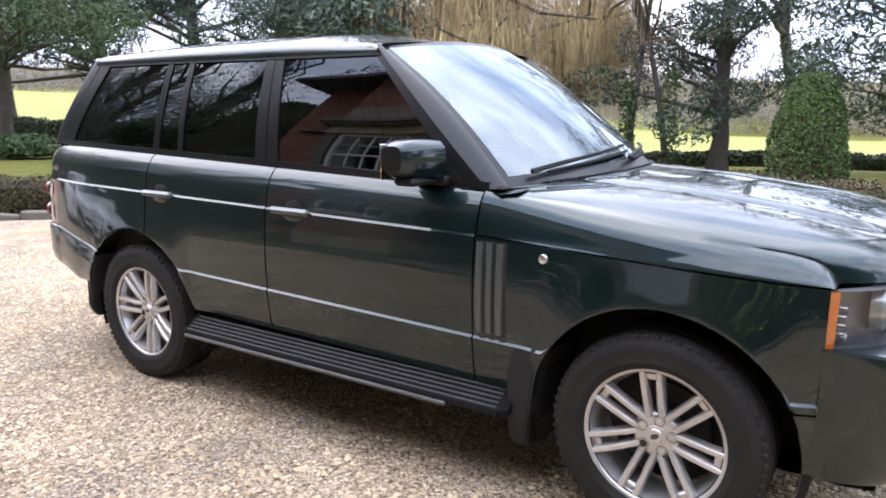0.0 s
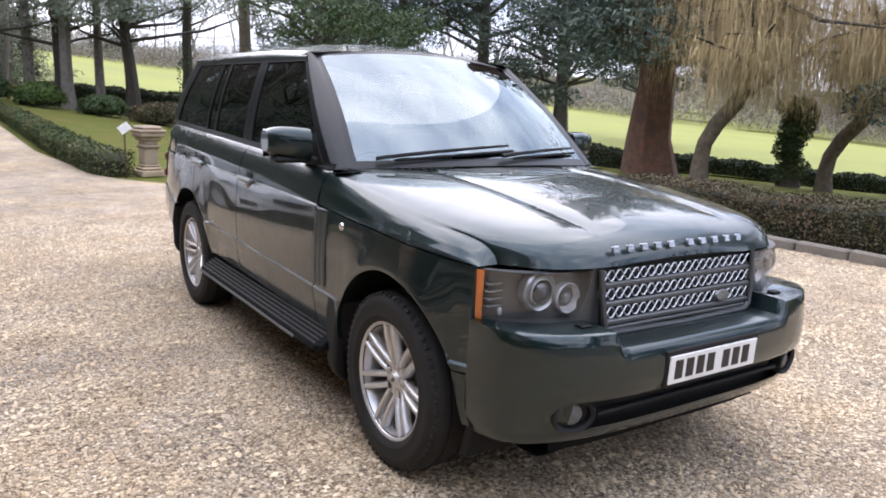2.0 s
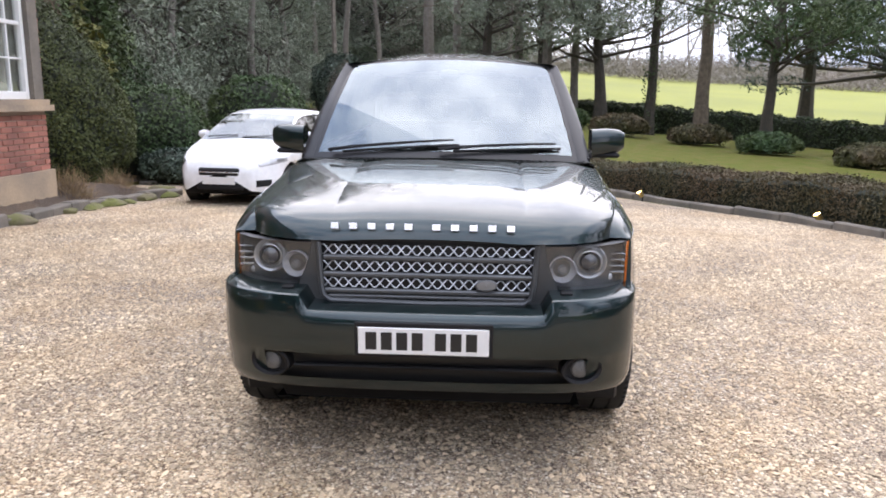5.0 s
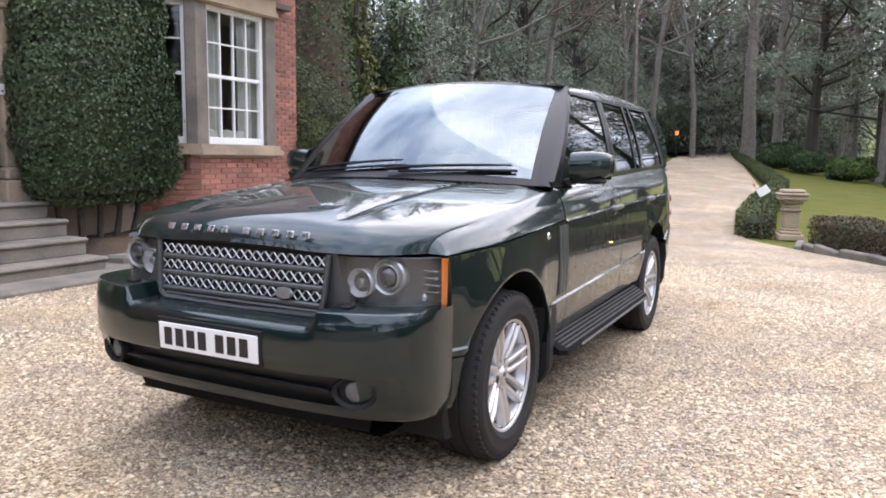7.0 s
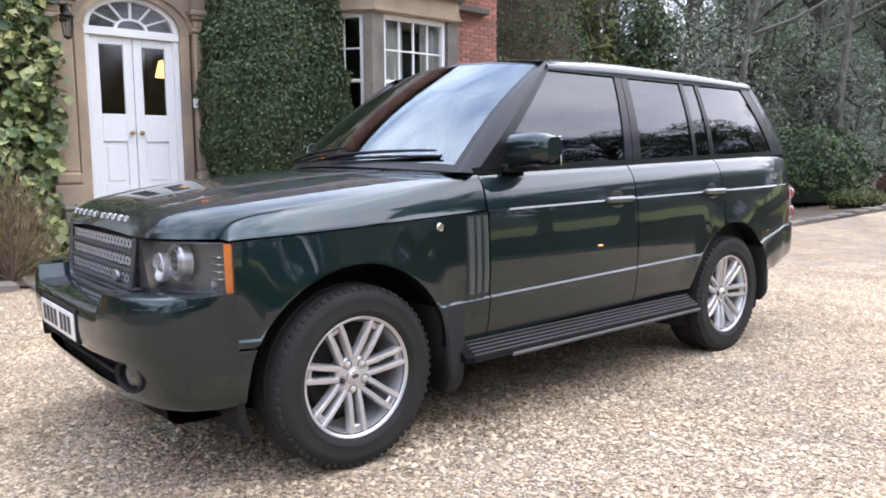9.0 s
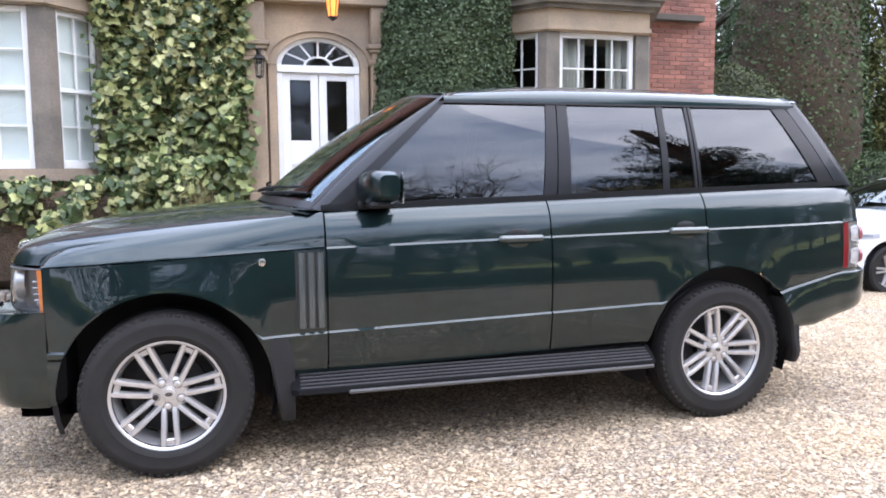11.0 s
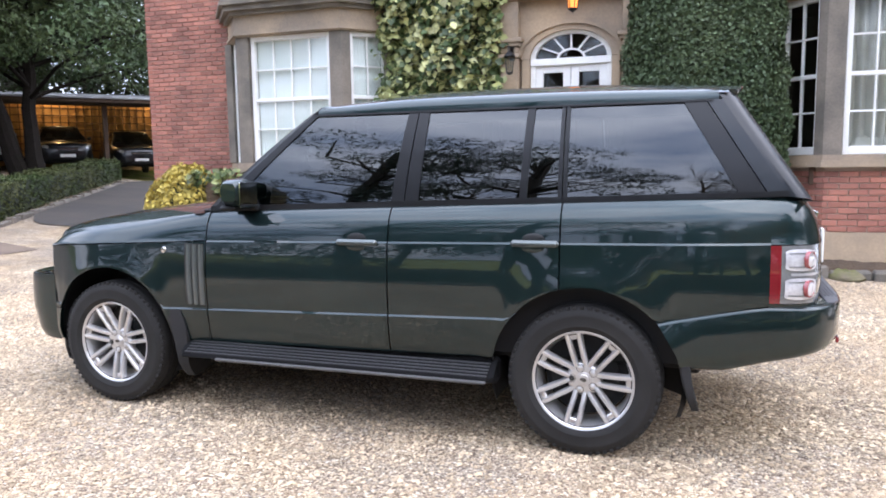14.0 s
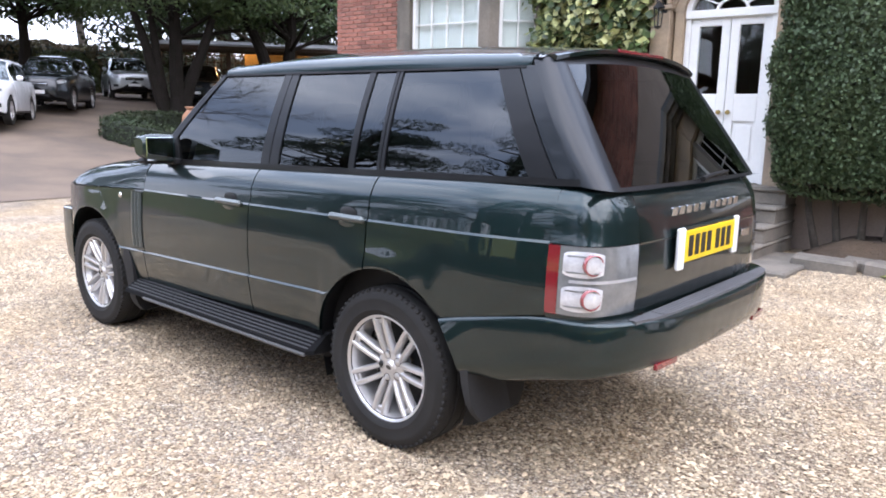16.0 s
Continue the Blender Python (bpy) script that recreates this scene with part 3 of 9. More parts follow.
tagged(part("roof", roof(), SLATE, smooth=False), "grey slate hipped roof", "roof", kind="structure")
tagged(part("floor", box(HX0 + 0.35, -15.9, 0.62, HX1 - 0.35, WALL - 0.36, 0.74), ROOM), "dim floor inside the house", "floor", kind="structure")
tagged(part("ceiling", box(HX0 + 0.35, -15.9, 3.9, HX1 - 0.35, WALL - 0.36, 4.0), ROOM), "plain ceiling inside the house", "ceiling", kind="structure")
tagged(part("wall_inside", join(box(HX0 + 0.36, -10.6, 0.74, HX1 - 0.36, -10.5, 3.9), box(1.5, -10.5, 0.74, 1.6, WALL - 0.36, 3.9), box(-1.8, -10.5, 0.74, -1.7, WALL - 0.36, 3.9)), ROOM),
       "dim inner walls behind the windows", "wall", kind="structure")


def side_frame(a, b):
    """The pose whose x runs from a to b in plan and whose y points out of the house."""
    a, b = Vector((*a, 0)), Vector((*b, 0))
    x = (b - a).normalized()
    y = Vector((-x.y, x.x, 0))
    return Matrix.Translation(a) @ Matrix((x, y, Vector((0, 0, 1)))).transposed().to_4x4(), (b - a).length


COUNT = {"window": 0}


def sash(a, b, z0, z1, cols, open_gap=0.0, blind=None):
    """A white sliding sash in a stone opening between the plan points a and b."""
    m, w = side_frame(a, b)
    COUNT["window"] += 1
    win = thing("window_%d" % COUNT["window"], "white-painted timber sash window with small panes", "window", kind="structure", at=m)
    f, zm = 0.065, (z0 + z1) / 2
    part("window_frame", join(box(0, -0.11, z0, f, -0.02, z1), box(w - f, -0.11, z0, w, -0.02, z1), box(f, -0.11, z1 - f, w - f, -0.02, z1), box(f, -0.11, z0, w - f, -0.02, z0 + 0.1)), WHITE, win)
    part("meeting_rail", box(f, -0.10, zm - 0.025, w - f, -0.04, zm + 0.025), WHITE, win)
    pw = (w - 2 * f) / cols
    for i in range(1, cols):
        for lo, hi in ((z0 + 0.1, zm - 0.025), (zm + 0.025, z1 - f)):
            part("glazing_bar", box(f + i * pw - 0.011, -0.095, lo, f + i * pw + 0.011, -0.045, hi, 0.004), WHITE, win)
    for lo, hi in ((z0 + 0.1, zm - 0.025), (zm + 0.025, z1 - f)):
        h = (lo + hi) / 2
        part("glazing_bar", box(f, -0.092, h - 0.011, w - f, -0.048, h + 0.011, 0.004), WHITE, win)
        for i in range(cols):
            for p, q in ((lo, h), (h, hi)):
                pane = part("pane", box(f + i * pw + 0.011, -0.074, p + 0.011, f + (i + 1) * pw - 0.011, -0.070, q - 0.011, 0.001), PANE, win)
                pane.visible_shadow = False
    if blind:
        part("roller_blind", box(f, -0.125, z0 + blind, w - f, -0.12, z1, 0.001), BLIND, win, "drawn white roller blind")
    return win


def bay(index, middle, half, wide, brick_base):
    yf, yw = -5.75, WALL
    yd = WEST if index == 2 else yw
    A, B, C, D = (middle + wide, yw), (middle + half + 0.18, yf), (middle - half - 0.18, yf), (middle - wide, yd)
    def plan(out):
        return [(D[0] - out, yd - 0.02), (C[0] - out * 0.5, yf + out), (B[0] + out * 0.5, yf + out), (A[0] + out, yw - 0.02)][::-1]
    root = thing("bay_%d" % index, "sandstone canted bay with sash windows and lead roof", "bay window", kind="structure")
    if brick_base:
        part("plinth", prism(plan(0.05), 0, 0.52), STONE, root, "weathered stone plinth")
        part("core", prism(plan(-0.014), 0.5, 1.32), MORTAR, root)
    else:
        part("core", prism(plan(-0.014), 0.0, 1.32), BRICKS_FAR, root)
    part("sill", join(prism(plan(0.10), 1.32, 1.40), prism(plan(0.055), 1.40, 1.47)), STONE, root, "weathered stone sill")
    part("frieze", join(prism(plan(0.02), 3.42, 3.74), prism(plan(0.05), 3.44, 3.50)), STONE, root)
    part("cornice", join(prism(plan(0.10), 3.74, 3.80), prism(plan(0.18), 3.80, 3.88), prism(plan(0.24), 3.88, 3.95)), GREYSTONE, root, "moulded stone cornice")
    part("roof", prism(plan(0.20), 3.951, 4.03), LEAD, root)
    for p in (B, C):
        s = 1 if p is B else -1
        V = [(p[0] + s * 0.02, yf - 0.02), (p[0] - s * 0.19, yf - 0.02), (p[0] - s * 0.19, yf - 0.20), (p[0] + s * 0.06, yf - 0.20), (p[0] + s * 0.11, yf - 0.13)]
        V = V if s > 0 else V[::-1]
        part("mullion", prism(V, 1.47, 3.42), GREYSTONE, root, "weathered grey stone pier")
    for p, s in ((A, 1), (D, -1)):
        x0, x1 = sorted((p[0] + s * 0.0, p[0] - s * 0.13))
        part("mullion", box(x0, p[1] - 0.05, 1.47, x1, p[1] + 0.12, 3.42, 0.01), GREYSTONE, root, "weathered grey stone pier")
    return A, B, C, D, yf


for k, (mid, half, wide) in enumerate(BAYS):
    A, B, C, D, yf = bay(k + 1, mid, half, wide, k == 1)
    blind = 0.10 if k == 0 else None
    sash((mid - half + 0.02, yf - 0.06), (mid + half - 0.02, yf - 0.06), 1.47, 3.42, 4, blind=blind)
    def along(p, q, s):
        return (p[0] + (q[0] - p[0]) * s, p[1] + (q[1] - p[1]) * s - 0.06)
    sash(along(B, A, 0.14), along(B, A, 0.84), 1.47, 3.42, 2, blind=blind)
    sash(along(D, C, 0.16), along(D, C, 0.86), 1.47, 3.42, 2, blind=blind)


def curtain(x0, x1, y, z0, z1):
    pts = []
    for z in np.linspace(z0, z1, 5):
        pts.append([(x, y + 0.035 * math.sin((x - x0) * 48) * (1.2 - 0.2 * z / z1), z) for x in np.linspace(x0, x1, 40)])
    root = tagged(part("curtain", sheet(pts), CURTAIN), "pale gathered curtain hanging inside the bay window", "curtain")
    mod = root.modifiers.new("thickness", "SOLIDIFY")
    mod.thickness = 0.006


curtain(-4.93, -4.42, -6.02, 0.75, 3.4)
curtain(-4.05, -3.45, -6.02, 0.75, 3.4)
for cx in (-4.5, -4.2, -3.85):
    c = lathe([(0.001, 0), (0.15, 0.03), (0.2, 0.1), (0.16, 0.2), (0.001, 0.24)], 14)
    tagged(part("cushion", moved(c, pose(cx, -6.06, 1.47, 0, 0, 20) @ Matrix.Diagonal((1, 0.5, 1, 1))), CURTAIN), "pale cushion on the window seat", "cushion", "cushions")
part("window_seat", box(-5.1, -6.6, 1.1, -3.2, -5.86, 1.469), TIMBER).name = "window_seat"
tagged(bpy.data.objects["window_seat"], "dark timber window seat inside the bay", "seat")

# front door in its stone surround
DX, DW = -0.12, 0.58          # middle and half width of the opening


def arch_ring(r0, r1, y0, y1, zc, n=20, a0=0.0, a1=math.pi):
    V, F = [], []
    for i in range(n + 1):
        a = a0 + (a1 - a0) * i / n
        for r in (r0, r1):
            for y in (y0, y1):
                V.append((DX + r * math.cos(a), y, zc + 0.66 * r * math.sin(a)))
    for i in range(n):
        k = i * 4
        F += [(k + 1, k + 5, k + 7, k + 3), (k, k + 2, k + 6, k + 4), (k + 2, k + 3, k + 7, k + 6), (k, k + 4, k + 5, k + 1)]
    return V, F + [(0, 1, 3, 2), (n * 4, n * 4 + 2, n * 4 + 3, n * 4 + 1)]


surround = thing("door_surround", "weathered sandstone doorway with pilasters and arch", "door surround", kind="structure")
part("arch", join(arch_ring(0.58, 0.70, -6.42, -6.30, 2.90), arch_ring(0.70, 0.76, -6.42, -6.27, 2.90)), STONE, surround)


def spandrel():
    V, F = [], []
    n = 24
    for i in range(n + 1):
        a = math.pi * i / n
        x, z = DX + 0.75 * math.cos(a), 2.90 + 0.495 * math.sin(a)
        V += [(x, -6.35, z), (DX + 0.9 * math.cos(a) / max(abs(math.cos(a)), 0.9) if abs(math.cos(a)) > 0.6 else x, -6.35, 3.72)]
    for i in range(n):
        F.append((2 * i, 2 * i + 1, 2 * i + 3, 2 * i + 2))
    return V, F


part("spandrel", spandrel(), STONE, surround, smooth=False)
for s in (-1, 1):
    xs = DX + s * 0.64
    x0, x1 = sorted((DX + s * 0.58, DX + s * 0.70))
    part("jamb", box(x0, -6.42, 0.74, x1, -6.30, 2.90, 0.01), STONE, surround)
    px0, px1 = sorted((DX + s * 0.73, DX + s * 1.0))
    part("pilaster", join(box(px0, -6.42, 1.15, px1, -6.22, 2.92, 0.015), box(px0 - 0.04, -6.42, 0.74, px1 + 0.04, -6.17, 1.0, 0.015), box(px0 - 0.02, -6.42, 1.0, px1 + 0.02, -6.19, 1.15, 0.03)), STONE, surround)
    part("capital", join(box(px0 - 0.03, -6.42, 2.92, px1 + 0.03, -6.19, 2.98, 0.01), box(px0, -6.42, 2.98, px1, -6.21, 3.08, 0.015), box(px0 - 0.03, -6.42, 3.08, px1 + 0.03, -6.18, 3.13, 0.01),
                         box(px0 - 0.06, -6.42, 3.13, px1 + 0.06, -6.15, 3.20, 0.015), box(px0, -6.42, 3.2, px1, -6.21, 3.72, 0.015)), STONE, surround, "moulded stone capital")
part("entablature", join(box(DX - 1.08, -6.42, 3.72, DX + 1.08, -6.16, 3.84, 0.015), box(DX - 1.04, -6.42, 3.84, DX + 1.04, -6.20, 4.05, 0.01), box(DX - 1.2, -6.42, 4.05, DX + 1.2, -6.02, 4.16, 0.03)), STONE, surround)

door = thing("door_1", "white panelled double front door with dark glazed upper panels", "door", kind="structure")
part("door_frame", join(box(DX - 0.58, -6.46, 0.74, DX - 0.51, -6.37, 2.86), box(DX + 0.51, -6.46, 0.74, DX + 0.58, -6.37, 2.86), box(DX - 0.58, -6.46, 2.80, DX + 0.58, -6.35, 2.90)), WHITE, door)
for s in (-1, 1):
    x0, x1 = sorted((DX + s * 0.004, DX + s * 0.51))
    leaf = part("door_leaf", join(box(x0, -6.45, 0.76, x0 + 0.11, -6.40, 2.80), box(x1 - 0.11, -6.45, 0.76, x1, -6.40, 2.80), box(x0 + 0.11, -6.45, 2.70, x1 - 0.11, -6.40, 2.80),
                                  box(x0 + 0.11, -6.45, 0.76, x1 - 0.11, -6.40, 0.98), box(x0 + 0.11, -6.45, 1.52, x1 - 0.11, -6.40, 1.86), box(x0 + 0.11, -6.445, 0.98, x1 - 0.11, -6.425, 1.52)), WHITE, door)
    part("raised_panel", box(x0 + 0.15, -6.43, 1.03, x1 - 0.15, -6.412, 1.47, 0.012), WHITE, leaf)
    part("pane", box(x0 + 0.11, -6.43, 1.86, x1 - 0.11, -6.425, 2.70, 0.001), PANE, leaf)
    part("door_handle", moved(lathe([(0.001, 0.06), (0.026, 0.055), (0.03, 0.035), (0.012, 0.02), (0.022, 0.0)], 12, "y"), pose(DX + s * 0.06, -6.40, 1.63)), BRASS, leaf, "round brass knob")
fan = part("fanlight", join(arch_ring(0.51, 0.58, -6.46, -6.36, 2.90), arch_ring(0.17, 0.205, -6.44, -6.39, 2.90),
                            *[moved(box(0.2, -0.025, -0.014, 0.52, 0.02, 0.014, 0.003), pose(DX, -6.415, 2.90) @ Matrix.Diagonal((1, 1, 0.66, 1)) @ pose(0, 0, 0, 0, -a, 0)) for a in (30, 60, 90, 120, 150)]), WHITE, door)
part("pane", arch_ring(0.0, 0.51, -6.425, -6.42, 2.90), PANE, fan)

# entrance steps
steps = thing("steps", "worn grey stone entrance steps", "steps", kind="structure")
for i in range(4):
    part("step", join(box(DX - 1.0 - 0.0 * i, -6.30, 0.19 * (3 - i), DX + 1.0, -5.92 + 0.32 * i, 0.19 * (4 - i) - 0.05, 0.008),
                      box(DX - 1.02, -6.30, 0.19 * (4 - i) - 0.05, DX + 1.02, -5.89 + 0.32 * i, 0.19 * (4 - i), 0.018)), GREYSTONE, steps)
part("landing_slab", box(DX - 1.5, -5.75, -0.05, DX + 1.6, -4.45, 0.05, 0.02), GREYSTONE, steps, "flat stone slab before the steps")


def wall_lantern(x, y, z):
    root = thing("wall_lantern", "black iron wall lantern on a bracket beside the door", "lantern", at=pose(x, y, z))
    part("bracket", tube([(0, -0.16, 0.12), (0, -0.05, 0.2), (0, 0.04, 0.2), (0, 0.06, 0.13)], 0.012), IRON, root)
    part("back_plate", box(-0.04, -0.17, 0.02, 0.04, -0.15, 0.22), IRON, root)
    part("cap", lathe([(0.001, 0.16), (0.02, 0.14), (0.085, 0.07), (0.085, 0.06), (0.07, 0.06)], 6), IRON, root)
    part("cage", join(*[tube([(0.065 * math.cos(a), 0.065 * math.sin(a), 0.06), (0.045 * math.cos(a), 0.045 * math.sin(a), -0.16)], 0.006, 5) for a in np.arange(6) * math.pi / 3],
                      lathe([(0.001, -0.16), (0.05, -0.16), (0.05, -0.175), (0.001, -0.20)], 6)), IRON, root)
    part("glass", lathe([(0.058, 0.055), (0.040, -0.155)], 6), PANE, root)


wall_lantern(0.70, -6.06, 2.86)
lamp = thing("hanging_lantern", "lit iron hanging lantern over the front door", "lantern", at=pose(DX - 0.13, -5.75, 3.66))
part("chain", tube([(0, 0, 0.2), (0, 0, 0.75)], 0.008, 5), IRON, lamp)
part("arm", tube([(0, 0, 0.75), (0, -0.3, 0.78), (0, -0.65, 0.6)], 0.012, 5), IRON, lamp)
part("cap", lathe([(0.001, 0.22), (0.03, 0.19), (0.12, 0.12), (0.12, 0.10), (0.1, 0.10)], 6), IRON, lamp)
part("cage", join(*[tube([(0.10 * math.cos(a), 0.10 * math.sin(a), 0.10), (0.06 * math.cos(a), 0.06 * math.sin(a), -0.2)], 0.007, 5) for a in np.arange(6) * math.pi / 3],
                  lathe([(0.001, -0.2), (0.065, -0.2), (0.065, -0.215), (0.001, -0.26)], 6)), IRON, lamp)
part("pane", lathe([(0.094, 0.098), (0.057, -0.198)], 6), LAMPAMBER, lamp, "glowing amber glass")
part("bulb", lathe([(0.001, 0.06), (0.03, 0.03), (0.035, -0.02), (0.02, -0.06), (0.001, -0.07)], 10), LAMPGLOW, lamp)
bell = thing("doorbell", "small white doorbell box on the stone jamb", "doorbell", at=pose(-0.83, -6.215, 2.02))
part("case", box(-0.035, 0, -0.06, 0.035, 0.025, 0.06), WHITE, bell)
part("button", moved(lathe([(0.001, 0.032), (0.012, 0.03), (0.014, 0.025)], 10, "y"), pose(0, 0, -0.02)), IRON, bell)
hall = thing("hall_lamp", "glowing table lamp seen through the door glass", "lamp", at=pose(-1.2, -8.2, 2.55))
part("shade", lathe([(0.17, 0), (0.11, 0.24)], 16), SHADEGLOW, hall)
part("stand", lathe([(0.1, -1.81), (0.1, -1.79), (0.015, -1.77), (0.02, -0.6), (0.05, -0.3), (0.015, -0.05), (0.01, 0.1)], 12), BRASS, hall)
meter = thing("meter_box", "small white meter box on the house corner", "meter box", at=pose(HX1, -6.75, 2.2))
part("case", box(0, -0.09, -0.12, 0.07, 0.09, 0.12), WHITE, meter)
part("lid", box(0.07, -0.08, -0.11, 0.08, 0.08, 0.11), WHITE, meter)


# ---------------------------------------------------------------- planting
def gz(x, y):
    return float(ground_height(x, y))


def skeleton(rng, start, way, length, radius, depth, spread=0.6, lift=0.15, kids=4, out=None):
    """Branch segments of a bare tree: (from, to, r0, r1)."""
    out = [] if out is None else out
    p, d = np.array(start, float), np.array(way, float) / np.linalg.norm(way)
    n = 4 if depth > 1 else 2
    r = radius
    for k in range(n):
        d2 = d + rng.normal(size=3) * 0.13 + np.array([0, 0, lift * 0.3])
        d = d2 / np.linalg.norm(d2)
        q = p + d * length / n
        r2 = radius * (1 - 0.62 * (k + 1) / n)
        out.append((p, q, r, r2))
        p, r = q, r2
        if depth > 0 and k >= (1 if depth > 1 else 0):
            for _ in range(kids if depth > 1 else kids + 1):
                s = d + rng.normal(size=3) * spread
                s[2] += lift
                skeleton(rng, p, s, length * rng.uniform(0.38, 0.62), r2 * 0.62, depth - 1, spread, lift, kids, out)
    return out


def limb_mesh(segments, sides=3):
    a = np.array([s[0] for s in segments])
    b = np.array([s[1] for s in segments])
    r0 = np.array([s[2] for s in segments])[:, None]
    r1 = np.array([s[3] for s in segments])[:, None]
    d = b - a
    d /= np.linalg.norm(d, axis=1, keepdims=True) + 1e-9
    u = np.cross(d, np.where(np.abs(d[:, 2:3]) < 0.9, [[0, 0, 1.0]], [[1.0, 0, 0]]))
    u /= np.linalg.norm(u, axis=1, keepdims=True) + 1e-9
    w = np.cross(d, u)
    V = []
    for e, r in ((a, r0), (b, r1)):
        for i in range(sides):
            t = 2 * math.pi * i / sides
            V.append(e + r * (math.cos(t) * u + math.sin(t) * w))
    V = np.stack(V, axis=1)
    k = np.arange(len(a))[:, None] * 2 * sides
    F = np.concatenate([k + [i, (i + 1) % sides, sides + (i + 1) % sides, sides + i] for i in range(sides)], axis=1).reshape(-1, 4)
    return V.reshape(-1, 3), F


def trunk_shape(rng, height, r, lean=(0, 0), flare=1.5, sides=12, n=9):
    """A tapered trunk with a flared, ribbed foot."""
    rows = []
    for k in range(n):
        t = k / (n - 1)
        z = height * t ** 1.3
        rad = r * (1 - 0.55 * t) * (1 + (flare - 1) * math.exp(-z / (r * 2.2)))
        cx, cy = lean[0] * t ** 1.4 + rng.normal() * r * 0.10, lean[1] * t ** 1.4 + rng.normal() * r * 0.10
        row = []
        for i in range(sides):
            a = 2 * math.pi * i / sides
            q = rad * (1 + 0.09 * math.sin(5 * a + 1.3) + 0.06 * math.sin(3 * a + k * 0.4))
            row.append((cx + q * math.cos(a), cy + q * math.sin(a), z))
        rows.append(row + row[:1])
    return sheet(rows)


def clump_points(rng, clumps, count, shell_bias=0.6):
    """Leaf places and outward ways in uneven clumps (x, y, z, rx, ry, rz)."""
    c = np.array(clumps, float)
    w = (c[:, 3] * c[:, 4] * c[:, 5]) ** 0.66
    pick = rng.choice(len(c), count, p=w / w.sum())
    d = rng.normal(size=(count, 3))
    d /= np.linalg.norm(d, axis=1, keepdims=True)
    rad = rng.uniform(0, 1, count) ** (1 / 3)
    rad = rad * (1 - shell_bias) + shell_bias * rng.uniform(0.72, 1.08, count)
    p = c[pick, :3] + d * c[pick, 3:] * rad[:, None]
    return p, d


def evergreen(name, label, x, y, height, trunk_r, clumps, count, leaf, mat, seed, category="tree", bark=None, trunk_h=None, lean=(0, 0), kids=3, droop=0.25, length=1.6):
    rng = np.random.default_rng(seed)
    root = thing(name, label, category, at=pose(x, y, gz(x, y) - 0.05))
    part("trunk", trunk_shape(rng, trunk_h or height * 0.9, trunk_r, lean), bark or BARK, root)
    segs = []
    for c in clumps:
        z0 = max(0.3 * height, c[2] - c[5] * 0.6) * 0.8
        t = min(1.0, z0 / (trunk_h or height * 0.9))
        base = np.array([lean[0] * t ** 1.4, lean[1] * t ** 1.4, min(z0, (trunk_h or height * 0.9))])
        tip = np.array(c[:3])
        mid = (base + tip) / 2 + rng.normal(size=3) * 0.08 * height * np.array([0.4, 0.4, 0.2])
        r = trunk_r * 0.28
        segs += [(base, mid, r, r * 0.7), (mid, tip, r * 0.7, r * 0.25)]
    cloud("limb_work", *limb_mesh(segs, 5), bark or BARK, root)
    p, d = clump_points(rng, clumps, count)
    cloud("crown", *leaves(p, d * np.array([1, 1, 0.3]) + np.array([0, 0, 0.5]), leaf, length, droop, rng=rng, sprig=True), mat, root)
    return root


def conifer_clumps(rng, height, width, low, tiers, per=5, jitter=0.25):
    out = []
    for k in range(tiers):
        t = k / (tiers - 1)
        z = low + (height - low) * t
        r = width * (1 - t) ** 0.8 + 0.1 * width
        for i in range(max(2, int(per * (1 - 0.6 * t)))):
            a = rng.uniform(0, 2 * math.pi)
            q = r * rng.uniform(0.35, 0.85)
            out.append((q * math.cos(a), q * math.sin(a), z + rng.normal() * jitter, r * 0.5, r * 0.5, (height - low) / tiers * rng.uniform(0.5, 0.9)))
    return out


def cedar_clumps(rng, height, width, low, n):
    """Flat plates of foliage at uneven heights, as a cedar carries them."""
    out = []
    for k in range(n):
        z = rng.uniform(low, height)
        r = width * (1 - 0.45 * (z - low) / (height - low))
        a, q = rng.uniform(0, 2 * math.pi), r * rng.uniform(0.15, 1.0) ** 0.6
        out.append((q * math.cos(a), q * math.sin(a), z - 0.08 * q, rng.uniform(0.18, 0.34) * width, rng.uniform(0.18, 0.34) * width, rng.uniform(0.5, 1.0) * 0.07 * height))
    return out


def dome(name, label, x, y, r, h, mat, seed, count, leaf, category="shrub", low=0.0, group="", power=2.2):
    """A clipped or rounded bush: a dark core under a skin of small leaves."""
    rng = np.random.default_rng(seed)
    root = thing(name, label, category, group, at=pose(x, y, gz(x, y)))
    d = rng.normal(size=(count, 3))
    d[:, 2] = np.abs(d[:, 2]) * 1.1 - 0.25
    d /= (np.abs(d) ** power).sum(axis=1, keepdims=True) ** (1 / power)
    lump = 1 + 0.05 * np.sin(d[:, 0] * 7 + seed) + 0.05 * np.sin(d[:, 1] * 9 + d[:, 2] * 5)
    p = d * np.array([r, r, h * 0.62]) * lump[:, None] * rng.uniform(0.93, 1.04, count)[:, None]
    p[:, 2] = np.maximum(p[:, 2] + h * 0.36, low + 0.02)
    cloud("foliage", *leaves(p, d, leaf, 1.5, 0.25, 0.7, rng), mat, root)
    core = lathe([(0.05, low)] + [(r * 0.92 * math.cos(t) ** 0.8, h * 0.36 + h * 0.56 * math.sin(t)) for t in np.linspace(-0.55, 1.5, 9)] + [(0.01, h * 0.93)], 18)
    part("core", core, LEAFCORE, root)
    return root


